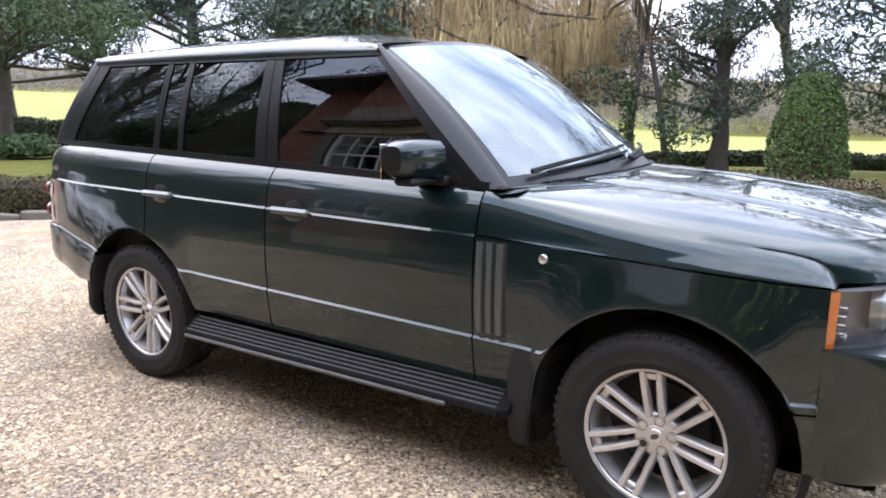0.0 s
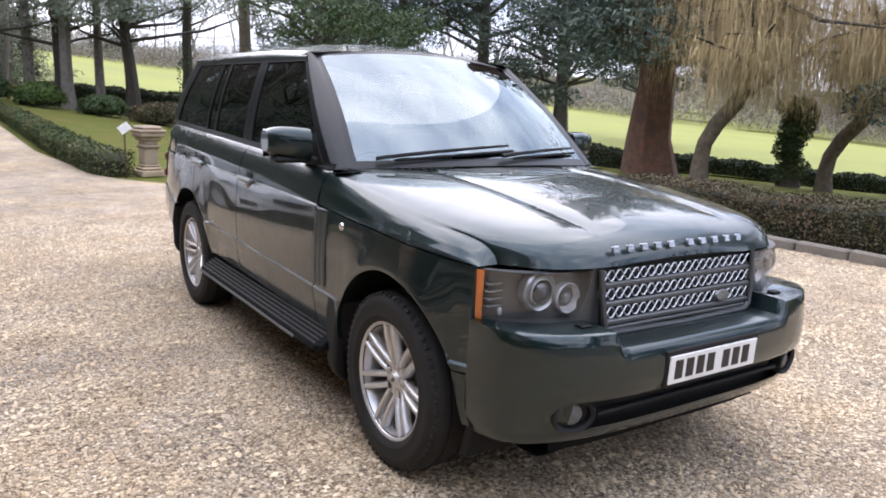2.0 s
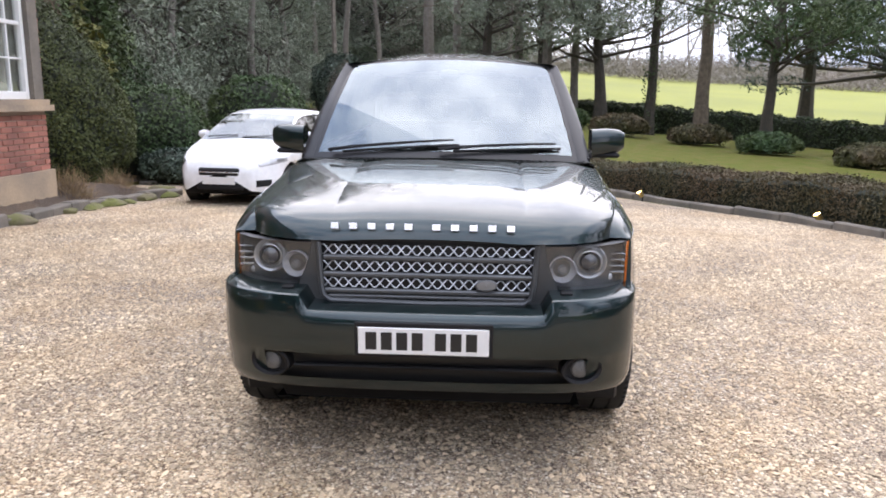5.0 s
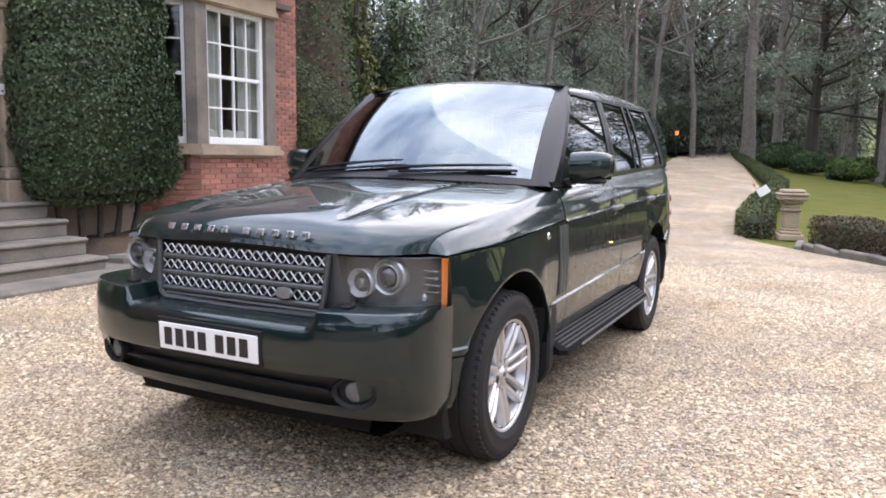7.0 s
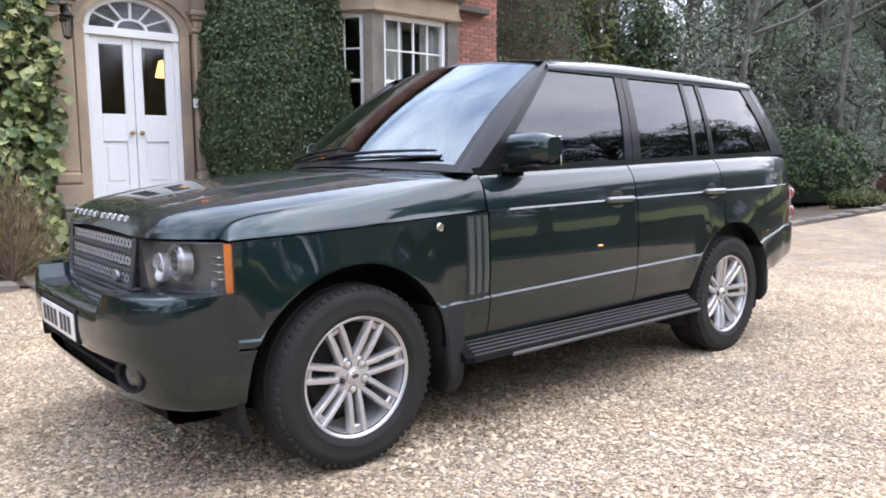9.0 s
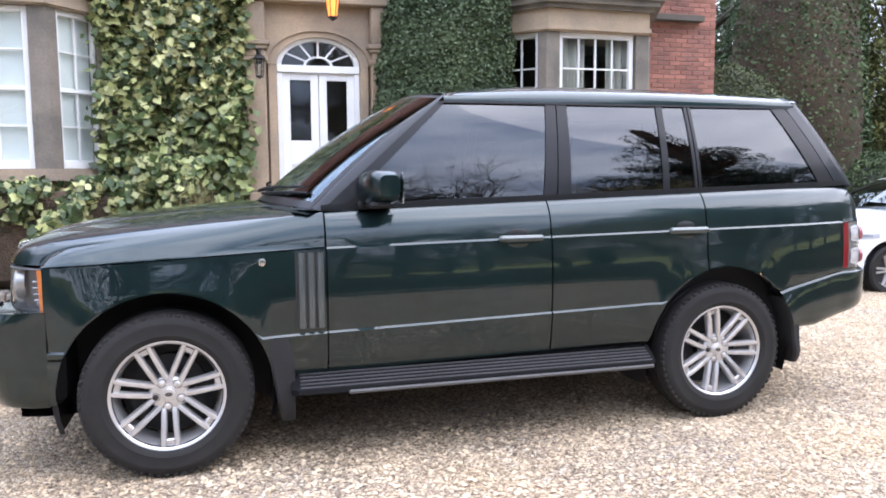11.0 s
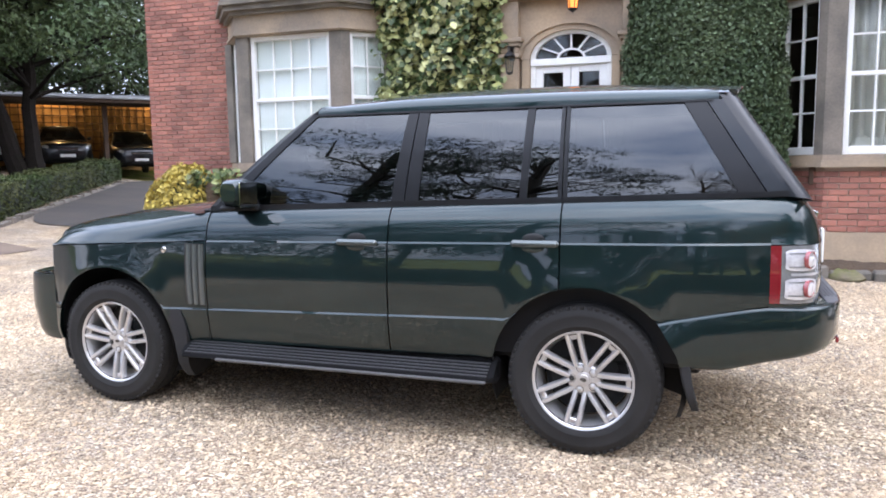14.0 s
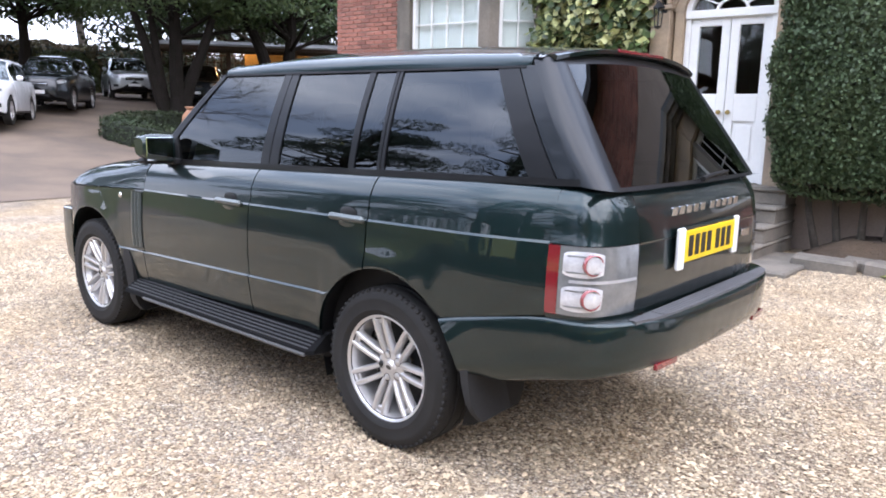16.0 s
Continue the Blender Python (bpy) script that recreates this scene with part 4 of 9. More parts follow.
def hedge(name, label, path, depth, height, mat, seed, leaf=0.03, density=900, category="hedge"):
    """A clipped hedge along a path of plan points: a solid dark heart and a skin of leaves."""
    rng = np.random.default_rng(seed)
    root = thing(name, label, category, at=pose(0, 0, 0))
    pts = np.array(path, float)
    step = np.linalg.norm(np.diff(pts, axis=0), axis=1)
    s = np.concatenate([[0], np.cumsum(step)])
    n = max(4, int(s[-1] / 0.35))
    q = np.linspace(0, s[-1], n)
    cx, cy = np.interp(q, s, pts[:, 0]), np.interp(q, s, pts[:, 1])
    hh = np.interp(q, s, np.array(height, float)) if hasattr(height, "__len__") else np.full(n, height)
    tx, ty = np.gradient(cx), np.gradient(cy)
    l = np.hypot(tx, ty)
    nx, ny = -ty / l, tx / l
    zz = ground_height(cx, cy)
    section = ((-0.5, 0.0), (-0.52, 0.5), (-0.47, 0.92), (-0.36, 1.0), (0.36, 1.0), (0.47, 0.92), (0.52, 0.5), (0.5, 0.0))
    rows = []
    for i in range(n):
        tip = 0.72 if i in (0, n - 1) else 1.0
        wob = 1 + 0.05 * math.sin(q[i] * 2.1 + seed) + 0.04 * math.sin(q[i] * 5.3)
        rows.append([(cx[i] + nx[i] * a * depth * 0.92 * tip, cy[i] + ny[i] * a * depth * 0.92 * tip, zz[i] + b * hh[i] * 0.93 * wob * tip) for a, b in section])
    V, F = sheet(rows, flip=True)
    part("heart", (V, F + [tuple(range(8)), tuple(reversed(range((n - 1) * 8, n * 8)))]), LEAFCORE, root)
    count = int(density * s[-1] * (depth + 2 * float(hh.mean())))
    t = rng.uniform(0, s[-1], count)
    face = rng.uniform(0, depth + 2 * float(hh.mean()), count)
    x0, y0 = np.interp(t, q, cx), np.interp(t, q, cy)
    ax, ay = np.interp(t, q, nx), np.interp(t, q, ny)
    h0, z0 = np.interp(t, q, hh), np.interp(t, q, zz)
    wob = 1 + 0.05 * np.sin(t * 2.1 + seed) + 0.04 * np.sin(t * 5.3)
    top = face < depth
    side = np.where((face - depth) < float(hh.mean()), 1.0, -1.0)
    off = np.where(top, (face / depth - 0.5) * 0.98, side * 0.515)
    up = np.where(top, 1.0, rng.uniform(0, 1, count))
    p = np.stack([x0 + ax * off * depth, y0 + ay * off * depth, z0 + up * h0 * wob], axis=1) + rng.normal(size=(count, 3)) * 0.018 * (1 + 10 * leaf)
    d = np.stack([ax * off * np.where(top, 0.3, 2), ay * off * np.where(top, 0.3, 2), np.where(top, 1.0, 0.25)], axis=1)
    m = int(density * depth * float(hh.mean()) * 1.4)
    for e, way in ((0, -1), (-1, 1)):
        off, up = rng.uniform(-0.5, 0.5, m), rng.uniform(0, 1, m)
        ex = np.stack([cx[e] + nx[e] * off * depth, cy[e] + ny[e] * off * depth, zz[e] + up * hh[e]], axis=1) + rng.normal(size=(m, 3)) * 0.03
        out = np.array([tx[e], ty[e], 0]) / l[e] * way
        p = np.concatenate([p, ex + out * 0.03 * (1 - np.abs(off * 2)[:, None] ** 3) * 3])
        d = np.concatenate([d, np.tile(out, (m, 1))])
    cloud("foliage", *leaves(p, d, leaf, 1.5, 0.3, 0.8, rng), mat, root)
    return root


# hedge round the forecourt, with its stone kerb
RING = [(7.5, 6.75), (3, 6.75), (0.7, 6.55), (-1.7, 6.45), (-3.2, 6.05), (-5.5, 5.15), (-6.7, 4.45), (-8.3, 3.65), (-9.9, 2.75), (-11.2, 2.3)]
hedge("hedge", "low clipped winter hedge, brown-green, behind a stone kerb", RING, 0.95, 0.56, HEDGEBROWN, 11, 0.024, 2300)
hedge("hedge", "low clipped green hedge along the drive", [(-13.35, 0.75), (-14.2, 0.58), (-19, 0.35), (-32, 0.1), (-50, -2.4), (-75, -6.5)], 0.7, 0.5, BOXLEAF, 12, 0.04, 520)
hedge("hedge", "tall dark clipped hedge at the foot of the pasture", [bearing(a, r) for a, r in zip(LAND["bearing"][1:-2], LAND["reach"][1:-2])], 1.2, [0.7, 0.75, 0.8, 0.85, 0.95, 1.05, 1.35, 1.7, 1.9, 2.15, 1.4], DARKYEW, 13, 0.12, 110)
hedge("hedge", "low clipped box hedge beside a brick pier", [(12.55, -6.75), (14.9, -10.4), (17.2, -14.4), (19.2, -17.8)], 1.0, 0.72, BOXLEAF, 14, 0.045, 420)
hedge("hedge", "low clipped box hedge round a tree island", [(13.2, -7.4), (15.0, -6.5), (16.6, -6.5), (17.7, -7.6), (18.2, -9.2)], 0.9, 0.55, DARKYEW, 15, 0.045, 380)


def kerb(path, w, h, length, seed):
    rng = np.random.default_rng(seed)
    root = thing("kerb", "weathered stone kerb blocks edging the gravel", "kerb", kind="structure")
    pts = np.array(path, float)
    s = np.concatenate([[0], np.cumsum(np.linalg.norm(np.diff(pts, axis=0), axis=1))])
    t = 0.0
    while t < s[-1] - 0.2:
        k = length * rng.uniform(0.7, 1.3)
        x, y = np.interp(t + k / 2, s, pts[:, 0]), np.interp(t + k / 2, s, pts[:, 1])
        x2, y2 = np.interp(t + k / 2 + 0.1, s, pts[:, 0]), np.interp(t + k / 2 + 0.1, s, pts[:, 1])
        ob = part("kerb_stone", box(-k / 2 + 0.008, -w / 2, -0.1, k / 2 - 0.008, w / 2, h * rng.uniform(0.8, 1.2), 0.02), GREYSTONE, root)
        ob.matrix_basis = pose(x, y, gz(x, y), rng.normal() * 2, rng.normal() * 1.5, math.degrees(math.atan2(y2 - y, x2 - x)) + rng.normal() * 2)
        t += k
    return root


kerb([(p[0] + 0.12, p[1] - 0.62) for p in RING], 0.14, 0.10, 0.7, 21)
kerb([(-7.4, -4.95), (-6.2, -5.3), (-4.8, -5.5), (-3.2, -5.5), (-1.7, -5.55)], 0.2, 0.12, 0.42, 22)
kerb([(1.6, -4.95), (3, -4.85), (6.6, -4.95), (7.3, -5.45)], 0.25, 0.1, 0.6, 23)
kerb([(12.0, -7.1), (14.3, -10.9), (18.2, -17.6)], 0.16, 0.09, 0.8, 25)
kerb([(-30, -6.2), (-19, -4.3), (-14, -4.7), (-11.2, -5.6), (-9.3, -6.3)], 0.25, 0.1, 0.7, 24)


def rock(x, y, s, seed):
    rng = np.random.default_rng(seed)
    V, F = lathe([(0.02, -0.2), (0.8, -0.15), (1.0, 0.15), (0.85, 0.42), (0.45, 0.6), (0.02, 0.62)], 9)
    V = [(v[0] * rng.uniform(0.8, 1.2), v[1] * rng.uniform(0.8, 1.2), v[2] * rng.uniform(0.75, 1.2)) for v in V]
    m = pose(x, y, gz(x, y), 0, 0, rng.uniform(0, 360)) @ Matrix.Diagonal((s * 1.3, s, s * 0.8, 1))
    return tagged(part("rock", moved((V, F), m), MOSS, sharp=60), "mossy edging rock beside the bed", "rock", "rocks by the bed")


for i, (x, y) in enumerate(((-5.2, -5.35), (-5.6, -5.3), (-6.0, -5.2), (-6.5, -5.15), (-7.0, -5.0), (-7.5, -5.1), (-8.0, -5.5), (-4.7, -5.45), (-2.4, -5.4), (-3.6, -5.45))):
    rock(x, y, 0.17 + 0.05 * math.sin(i * 2.3), 40 + i)

for x, y, w, t in ((-1.75, -5.28, 0.62, 8), (-2.35, -5.40, 0.44, -12), (-2.85, -5.52, 0.38, 16)):
    slab = tagged(part("edging_stone", box(-w / 2, -0.17, -0.04, w / 2, 0.17, 0.13, 0.035), GREYSTONE, sharp=60), "flat worn edging stone beside the steps", "stone", "edging stones")
    slab.matrix_basis = pose(x, y, 0, 2, -2, t)

# stone pedestal with a white card, at the end of the hedge
def pedestal(x, y):
    root = thing("pedestal", "weathered square stone pedestal with a flared cap", "pedestal", at=pose(x, y, gz(x, y), 0, 0, 12) @ Matrix.Diagonal((0.78, 0.78, 0.94, 1)))
    part("base", join(box(-0.33, -0.33, 0, 0.33, 0.33, 0.14, 0.02), box(-0.27, -0.27, 0.14, 0.27, 0.27, 0.22, 0.03), box(-0.23, -0.23, 0.22, 0.23, 0.23, 0.28, 0.02)), STONE, root)
    part("shaft", box(-0.20, -0.20, 0.28, 0.20, 0.20, 0.66, 0.02), STONE, root)
    part("collar", join(box(-0.25, -0.25, 0.66, 0.25, 0.25, 0.74, 0.03), box(-0.20, -0.20, 0.74, 0.20, 0.20, 0.84, 0.02)), STONE, root)
    part("cap", join(box(-0.28, -0.28, 0.84, 0.28, 0.28, 0.92, 0.03), box(-0.35, -0.35, 0.92, 0.35, 0.35, 1.03, 0.03), box(-0.38, -0.38, 1.03, 0.38, 0.38, 1.09, 0.02), box(-0.30, -0.30, 1.09, 0.30, 0.30, 1.17, 0.04)), STONE, root)
    sign = thing("card_sign", "white card on a short stake beside the pedestal", "sign", at=pose(x + 0.35, y - 0.55, gz(x, y)))
    part("stake", box(-0.02, -0.015, 0, 0.02, 0.015, 1.02, 0.004), TIMBER, sign)
    part("card", moved(box(-0.012, -0.12, -0.09, 0.0, 0.12, 0.09, 0.004), pose(0.03, 0, 1.06, 35, 0, 0)), WHITE, sign)


pedestal(-13.4, 1.4)


def ground_spot(x, y):
    root = thing("ground_spotlight", "small lit brass ground spotlight on the kerb", "light", "ground spotlights", at=pose(x, y, gz(x, y) + 0.03))
    part("body", moved(lathe([(0.02, 0), (0.045, 0.02), (0.05, 0.10), (0.045, 0.105)], 14), pose(0, 0, 0.05, 35, 0, 0)), BRASS, root)
    part("glass", moved(lathe([(0.001, 0.1), (0.044, 0.1)], 14), pose(0, 0, 0.05, 35, 0, 0)), LAMPSMALL, root)
    part("stake", tube([(0, 0, -0.1), (0, 0, 0.06)], 0.012, 6), IRON, root)


for x, y in ((-7.7, 3.0), (-4.9, 4.75), (-33, -1.0), (-65.0, -7.2)):
    ground_spot(x, y)
lane = thing("lane_lantern", "lit amber lantern hanging in the dark trees over the lane", "lantern", at=pose(-66.8, -10.75, 3.75))
part("cap", lathe([(0.001, 0.36), (0.04, 0.31), (0.19, 0.20), (0.19, 0.17)], 6), IRON, lane)
part("pane", lathe([(0.16, 0.17), (0.12, -0.22), (0.001, -0.22)], 6), LAMPAMBER, lane, "glowing amber glass")
part("bulb", lathe([(0.001, 0.12), (0.06, 0.06), (0.07, -0.06), (0.001, -0.12)], 10), LAMPGLOW, lane)
part("post", tube([(0.0, 0.0, -3.2), (0.0, 0.0, -0.22)], 0.05, 8), IRON, lane)

# dark clipped climber beside the door, and variegated ivy
def wall_green(name, label, patches, count, leaf, mats, seed, bulge=0.3, category="climber"):
    """Leaves over patches of wall: (x0, x1, z0, z1, depth)."""
    rng = np.random.default_rng(seed)
    root = thing(name, label, category)
    areas = np.array([(p[1] - p[0]) * (p[3] - p[2]) for p in patches])
    for share, mat in mats:
        n = int(count * share)
        k = rng.choice(len(patches), n, p=areas / areas.sum())
        q = np.array(patches)[k]
        u, v = rng.uniform(0, 1, n), rng.uniform(0, 1, n)
        x, z = q[:, 0] + (q[:, 1] - q[:, 0]) * u, q[:, 2] + (q[:, 3] - q[:, 2]) * v
        lump = 0.5 + 0.5 * np.sin(x * 4.1 + seed) * np.sin(z * 3.3 + 1.7 * seed) + 0.35 * np.sin(x * 11 + z * 7)
        y = WALL + q[:, 4] * (0.35 + 0.65 * np.clip(lump, 0, 1.2)) + rng.normal(size=n) * 0.035
        keep = (rng.uniform(size=n) < 0.9) | (np.abs(u - 0.5) < 0.45)
        x = x + rng.normal(size=n) * 0.06
        p = np.stack([x, y, z], axis=1)[keep]
        cloud("leaves", *leaves(p, np.tile([0, 0.9, 0.45], (len(p), 1)), leaf, 1.25, 0.18, 0.55, rng), mat, root)
    return root


def clipped_block(x0, x1, y0, y1, z0, z1, seed, count):
    rng = np.random.default_rng(seed)
    root = thing("wall_shrub", "tall dark evergreen clipped flat against the house wall", "shrub")
    cx, cy, cz = (x0 + x1) / 2, (y0 + y1) / 2, (z0 + z1) / 2
    hx, hy, hz = (x1 - x0) / 2, (y1 - y0) / 2, (z1 - z0) / 2
    d = rng.uniform(-1, 1, (count, 3))
    f = rng.choice(3, count, p=[0.28, 0.62, 0.10])
    d[np.arange(count), f] = np.where(f == 1, 1.0, np.sign(d[np.arange(count), f]))
    q = np.where(d[:, 2] > 0, 2.7, 7.0)[:, None]
    d = d / (np.abs(d) ** q).sum(axis=1, keepdims=True) ** (1 / q)
    lump = 1 + 0.035 * np.sin(d[:, 0] * 9 + d[:, 2] * 4) + 0.03 * np.sin(d[:, 2] * 17 + d[:, 0] * 5)
    p = np.stack([cx + hx * d[:, 0] * lump, cy + hy * d[:, 1] * lump, cz + hz * d[:, 2]], axis=1) + rng.normal(size=(count, 3)) * 0.022
    cloud("foliage", *leaves(p, d, 0.031, 1.6, 0.22, 0.6, rng), IVYDARK, root)
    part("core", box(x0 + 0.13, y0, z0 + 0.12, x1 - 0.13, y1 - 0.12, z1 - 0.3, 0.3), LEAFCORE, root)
    for k in range(5):
        x = cx + (k - 2) * 0.22
        part("stem", tube([(x, y0 + 0.3, 0), (x + 0.06 * (k - 2), y0 + 0.34, 0.5), (x + 0.1 * (k - 2), y0 + 0.36, z0 + 0.3)], [0.05, 0.04, 0.03], 7), BARK, root)


clipped_block(-2.90, -0.92, WALL + 0.02, -5.62, 0.72, 4.30, 31, 62000)
wall_green("climbing_ivy", "variegated cream and green ivy climbing the house wall", [(0.86, 2.72, 0.5, 4.9, 0.42), (0.2, 0.9, 3.95, 4.9, 0.3), (-1.0, 0.4, 4.12, 4.6, 0.28), (1.0, 2.5, 0.1, 1.6, 0.75)],
           11500, 0.105, ((0.45, IVYGREEN), (0.55, IVYPALE)), 32)
wall_green("climbing_ivy", "low dark and pale ivy under the bay window", [(2.45, 5.65, 0.05, 1.36, 1.15), (2.4, 4.2, 0.4, 1.3, 1.35)], 7500, 0.09, ((0.6, IVYGREEN), (0.4, IVYPALE)), 33)
# dark boxes added for the shade between the ivy leaves; no stems modelled
tagged(part("wall_backing", join(box(0.86, WALL - 0.01, 0.1, 2.7, WALL + 0.13, 4.9, 0.05), box(2.5, WALL + 0.0, 0.05, 5.6, -5.45, 1.2, 0.1)), SOIL), "dark backing sheet standing in for shade behind the ivy leaves", "ivy stems", kind="structure")


def twiggy(name, label, x, y, r, h, mat, seed, count=1400, size=0.02, category="shrub", length=9):
    """A bush of fine upright twigs."""
    rng = np.random.default_rng(seed)
    root = thing(name, label, category, at=pose(x, y, gz(x, y)))
    d = rng.normal(size=(count, 3))
    d[:, 2] = np.abs(d[:, 2])
    d /= np.linalg.norm(d, axis=1, keepdims=True)
    rad = rng.uniform(0.45, 1.0, count)[:, None]
    p = d * rad * np.array([r, r, h])
    a = d * np.array([0.5, 0.5, 1]) + rng.normal(size=(count, 3)) * 0.25
    a /= np.linalg.norm(a, axis=1, keepdims=True)
    b = np.cross(a, rng.normal(size=(count, 3)))
    b /= np.linalg.norm(b, axis=1, keepdims=True)
    s = size * rng.uniform(0.7, 1.3, count)[:, None]
    V = np.stack([p - a * s * length * 0.5 - b * s * 0.2, p - a * s * length * 0.5 + b * s * 0.2, p + a * s * length * 0.5], axis=1).reshape(-1, 3)
    cloud("twig_work", V, np.arange(count * 3).reshape(-1, 3), mat, root)
    segs = []
    for k in range(24):
        t = rng.normal(size=3) * 0.55 + np.array([0, 0, 1.0])
        segs.append((np.zeros(3), t / np.linalg.norm(t) * np.array([r, r, h]) * 0.75, 0.012 * h, 0.004 * h))
    cloud("stem", *limb_mesh(segs, 4), TWIG, root)
    return root


def clipped_dome(x, y, r, h, seed, mat, label, n=64000, leaf=0.032):
    """A big clipped dome, widest low down, with a tight skin of small leaves and a dark hollow foot."""
    rng = np.random.default_rng(seed)
    root = thing("clipped_yew", label, "shrub", at=pose(x, y, gz(x, y)))
    T, R = (0.0, 0.06, 0.16, 0.3, 0.5, 0.68, 0.82, 0.92, 0.98, 1.0), (0.72, 0.84, 0.96, 1.0, 0.90, 0.72, 0.50, 0.30, 0.13, 0.01)
    t = rng.uniform(0, 1, 3 * n)
    t = t[rng.uniform(size=3 * n) < np.interp(t, T, R) + 0.12][:n]
    n = len(t)
    a = rng.uniform(0, 2 * math.pi, n)
    lump = 1 + 0.025 * np.sin(a * 3 + t * 7) + 0.018 * np.sin(a * 9 + t * 21) + 0.012 * np.sin(a * 23 - t * 37)
    rad = np.interp(t, T, R) * r * lump
    up = np.interp(t, T, (-0.3, -0.2, 0.0, 0.2, 0.5, 0.8, 1.1, 1.8, 3.0, 4.0))
    d = np.stack([np.cos(a), np.sin(a), up], axis=1)
    d /= np.linalg.norm(d, axis=1, keepdims=True)
    q = np.stack([rad * np.cos(a), rad * np.sin(a), t * h], axis=1) + d * rng.uniform(-0.05, 0.03, n)[:, None]
    cloud("foliage", *leaves(q, d, leaf, 1.7, 0.2, 0.6, rng), mat, root)
    part("core", lathe([(0.05, 0.02)] + [(k * r * 0.955, u * h * 0.985) for u, k in zip(T, R)], 26), LEAFCORE, root)


twiggy("bush", "russet dormant bush in the bed by the steps", 1.55, -5.45, 0.62, 1.35, DRYLEAF, 51, 2600, 0.016)
dome("bush", "round golden-leaved bush at the house corner", 6.08, -5.75, 0.62, 1.42, GOLDLEAF, 52, 6000, 0.05)
twiggy("grass_tuft", "dry straw-coloured grass tussock", -5.35, -5.75, 0.42, 0.62, DRYLEAF, 53, 1500, 0.014, "grass", 16)
twiggy("grass_tuft", "dry straw-coloured grass tussock", -6.55, -5.65, 0.36, 0.5, DRYLEAF, 54, 1200, 0.014, "grass", 16)
clipped_dome(-8.2, -8.2, 1.95, 3.6, 55, CLIPYEW, "large clipped olive-green yew dome at the house corner")
dome("clipped_yew", "clipped yew mound beside the drive", -11.2, -7.0, 1.15, 2.0, YEW, 56, 9000, 0.045, "shrub")
dome("bush", "low spreading juniper bush", -9.9, -5.9, 0.8, 0.7, CONIFER, 57, 3000, 0.05)
dome("bush", "low spreading juniper bush", -11.6, -5.4, 0.8, 0.6, BOXLEAF, 58, 3000, 0.05)
dome("bush", "russet-leaved bush beside the drive", -23.0, -5.1, 0.8, 0.85, REDSHRUB, 59, 3000, 0.06)
dome("bush", "low grey-green mound of heather", -19.8, -5.3, 0.75, 0.55, BOXLEAF, 62, 2600, 0.05)
dome("bush", "dark rounded laurel bush", -30.5, -6.0, 1.3, 2.7, CONIFER, 63, 4200, 0.09)
dome("bush", "dark rounded laurel bush", -37.0, -7.6, 1.6, 3.4, CONIFER, 64, 4200, 0.10)
twiggy("bush", "round bare twiggy bush beside the drive", -27.0, -5.6, 1.0, 3.0, TWIG, 60, 4200, 0.03)
dome("bush", "dark rounded laurel bush", -22.0, -7.8, 1.7, 2.6, YEW, 61, 4200, 0.09)
for i, (x, y, r, h, m) in enumerate(((-52, 3.2, 2.0, 2.4, BRIGHTBOX), (-49, 6.5, 2.0, 2.0, YEW), (-46, 9.5, 2.6, 2.2, HEDGEBROWN), (-56, 0.6, 1.8, 2.6, YEW), (-40, 13, 2.3, 1.9, HEDGEBROWN), (-33, 14.5, 2.0, 1.7, YEW), (-60, -1.5, 2.2, 3.2, YEW), (-26, 16.0, 1.8, 1.5, HEDGEBROWN))):
    dome("lawn_bush", "rounded clipped bush on the lawn", x, y, r * 0.72, h * 0.62, m, 70 + i, 3600, 0.13, "shrub", group="bushes on the lawn")


def cone_topiary(x, y, r, h, seed, mat, label, n=7000, leaf=0.05):
    rng = np.random.default_rng(seed)
    root = thing("topiary", label, "topiary", at=pose(x, y, gz(x, y)))
    t = rng.uniform(0, 1, n) ** 0.8
    a = rng.uniform(0, 2 * math.pi, n)
    rad = r * np.where(t < 0.25, 0.85 + 0.6 * t, np.sqrt(np.clip(1 - ((t - 0.25) / 0.77) ** 2, 0, 1))) * (1 + 0.05 * np.sin(a * 3 + t * 9))
    d = np.stack([np.cos(a), np.sin(a), 0.4 + 0 * a], axis=1)
    p = np.stack([rad * np.cos(a), rad * np.sin(a), t * h], axis=1) + rng.normal(size=(n, 3)) * 0.02
    cloud("foliage", *leaves(p, d, leaf, 1.6, 0.2, 0.7, rng), mat, root)
    part("core", lathe([(r * 0.8, 0)] + [(max(0.01, r * 0.9 * math.sqrt(max(0, 1 - ((t - 0.25) / 0.77) ** 2))), h * t) for t in np.linspace(0.25, 0.99, 8)], 14), SOIL, root)


cone_topiary(0.2, 10.6, 0.62, 2.15, 81, BRIGHTBOX, "clipped bright green conifer cone beyond the hedge", 16000, 0.03)
cone_topiary(-12.3, -11.2, 1.75, 8.6, 82, YEW, "tall clipped dark yew cone behind the house corner", 16000, 0.06)

# giant redwood, willow, ivy-clad stump
def redwood(x, y, seed):
    rng = np.random.default_rng(seed)
    cl = conifer_clumps(rng, 26, 6.6, 6.4, 13, 8, 0.6)
    return evergreen("redwood", "giant redwood with a broad fibrous red-brown trunk", x, y, 28, 0.98, cl, 30000, 0.13, CONIFER, seed, bark=REDBARK, trunk_h=27, length=3.0)


redwood(-21.6, 27.2, 91)


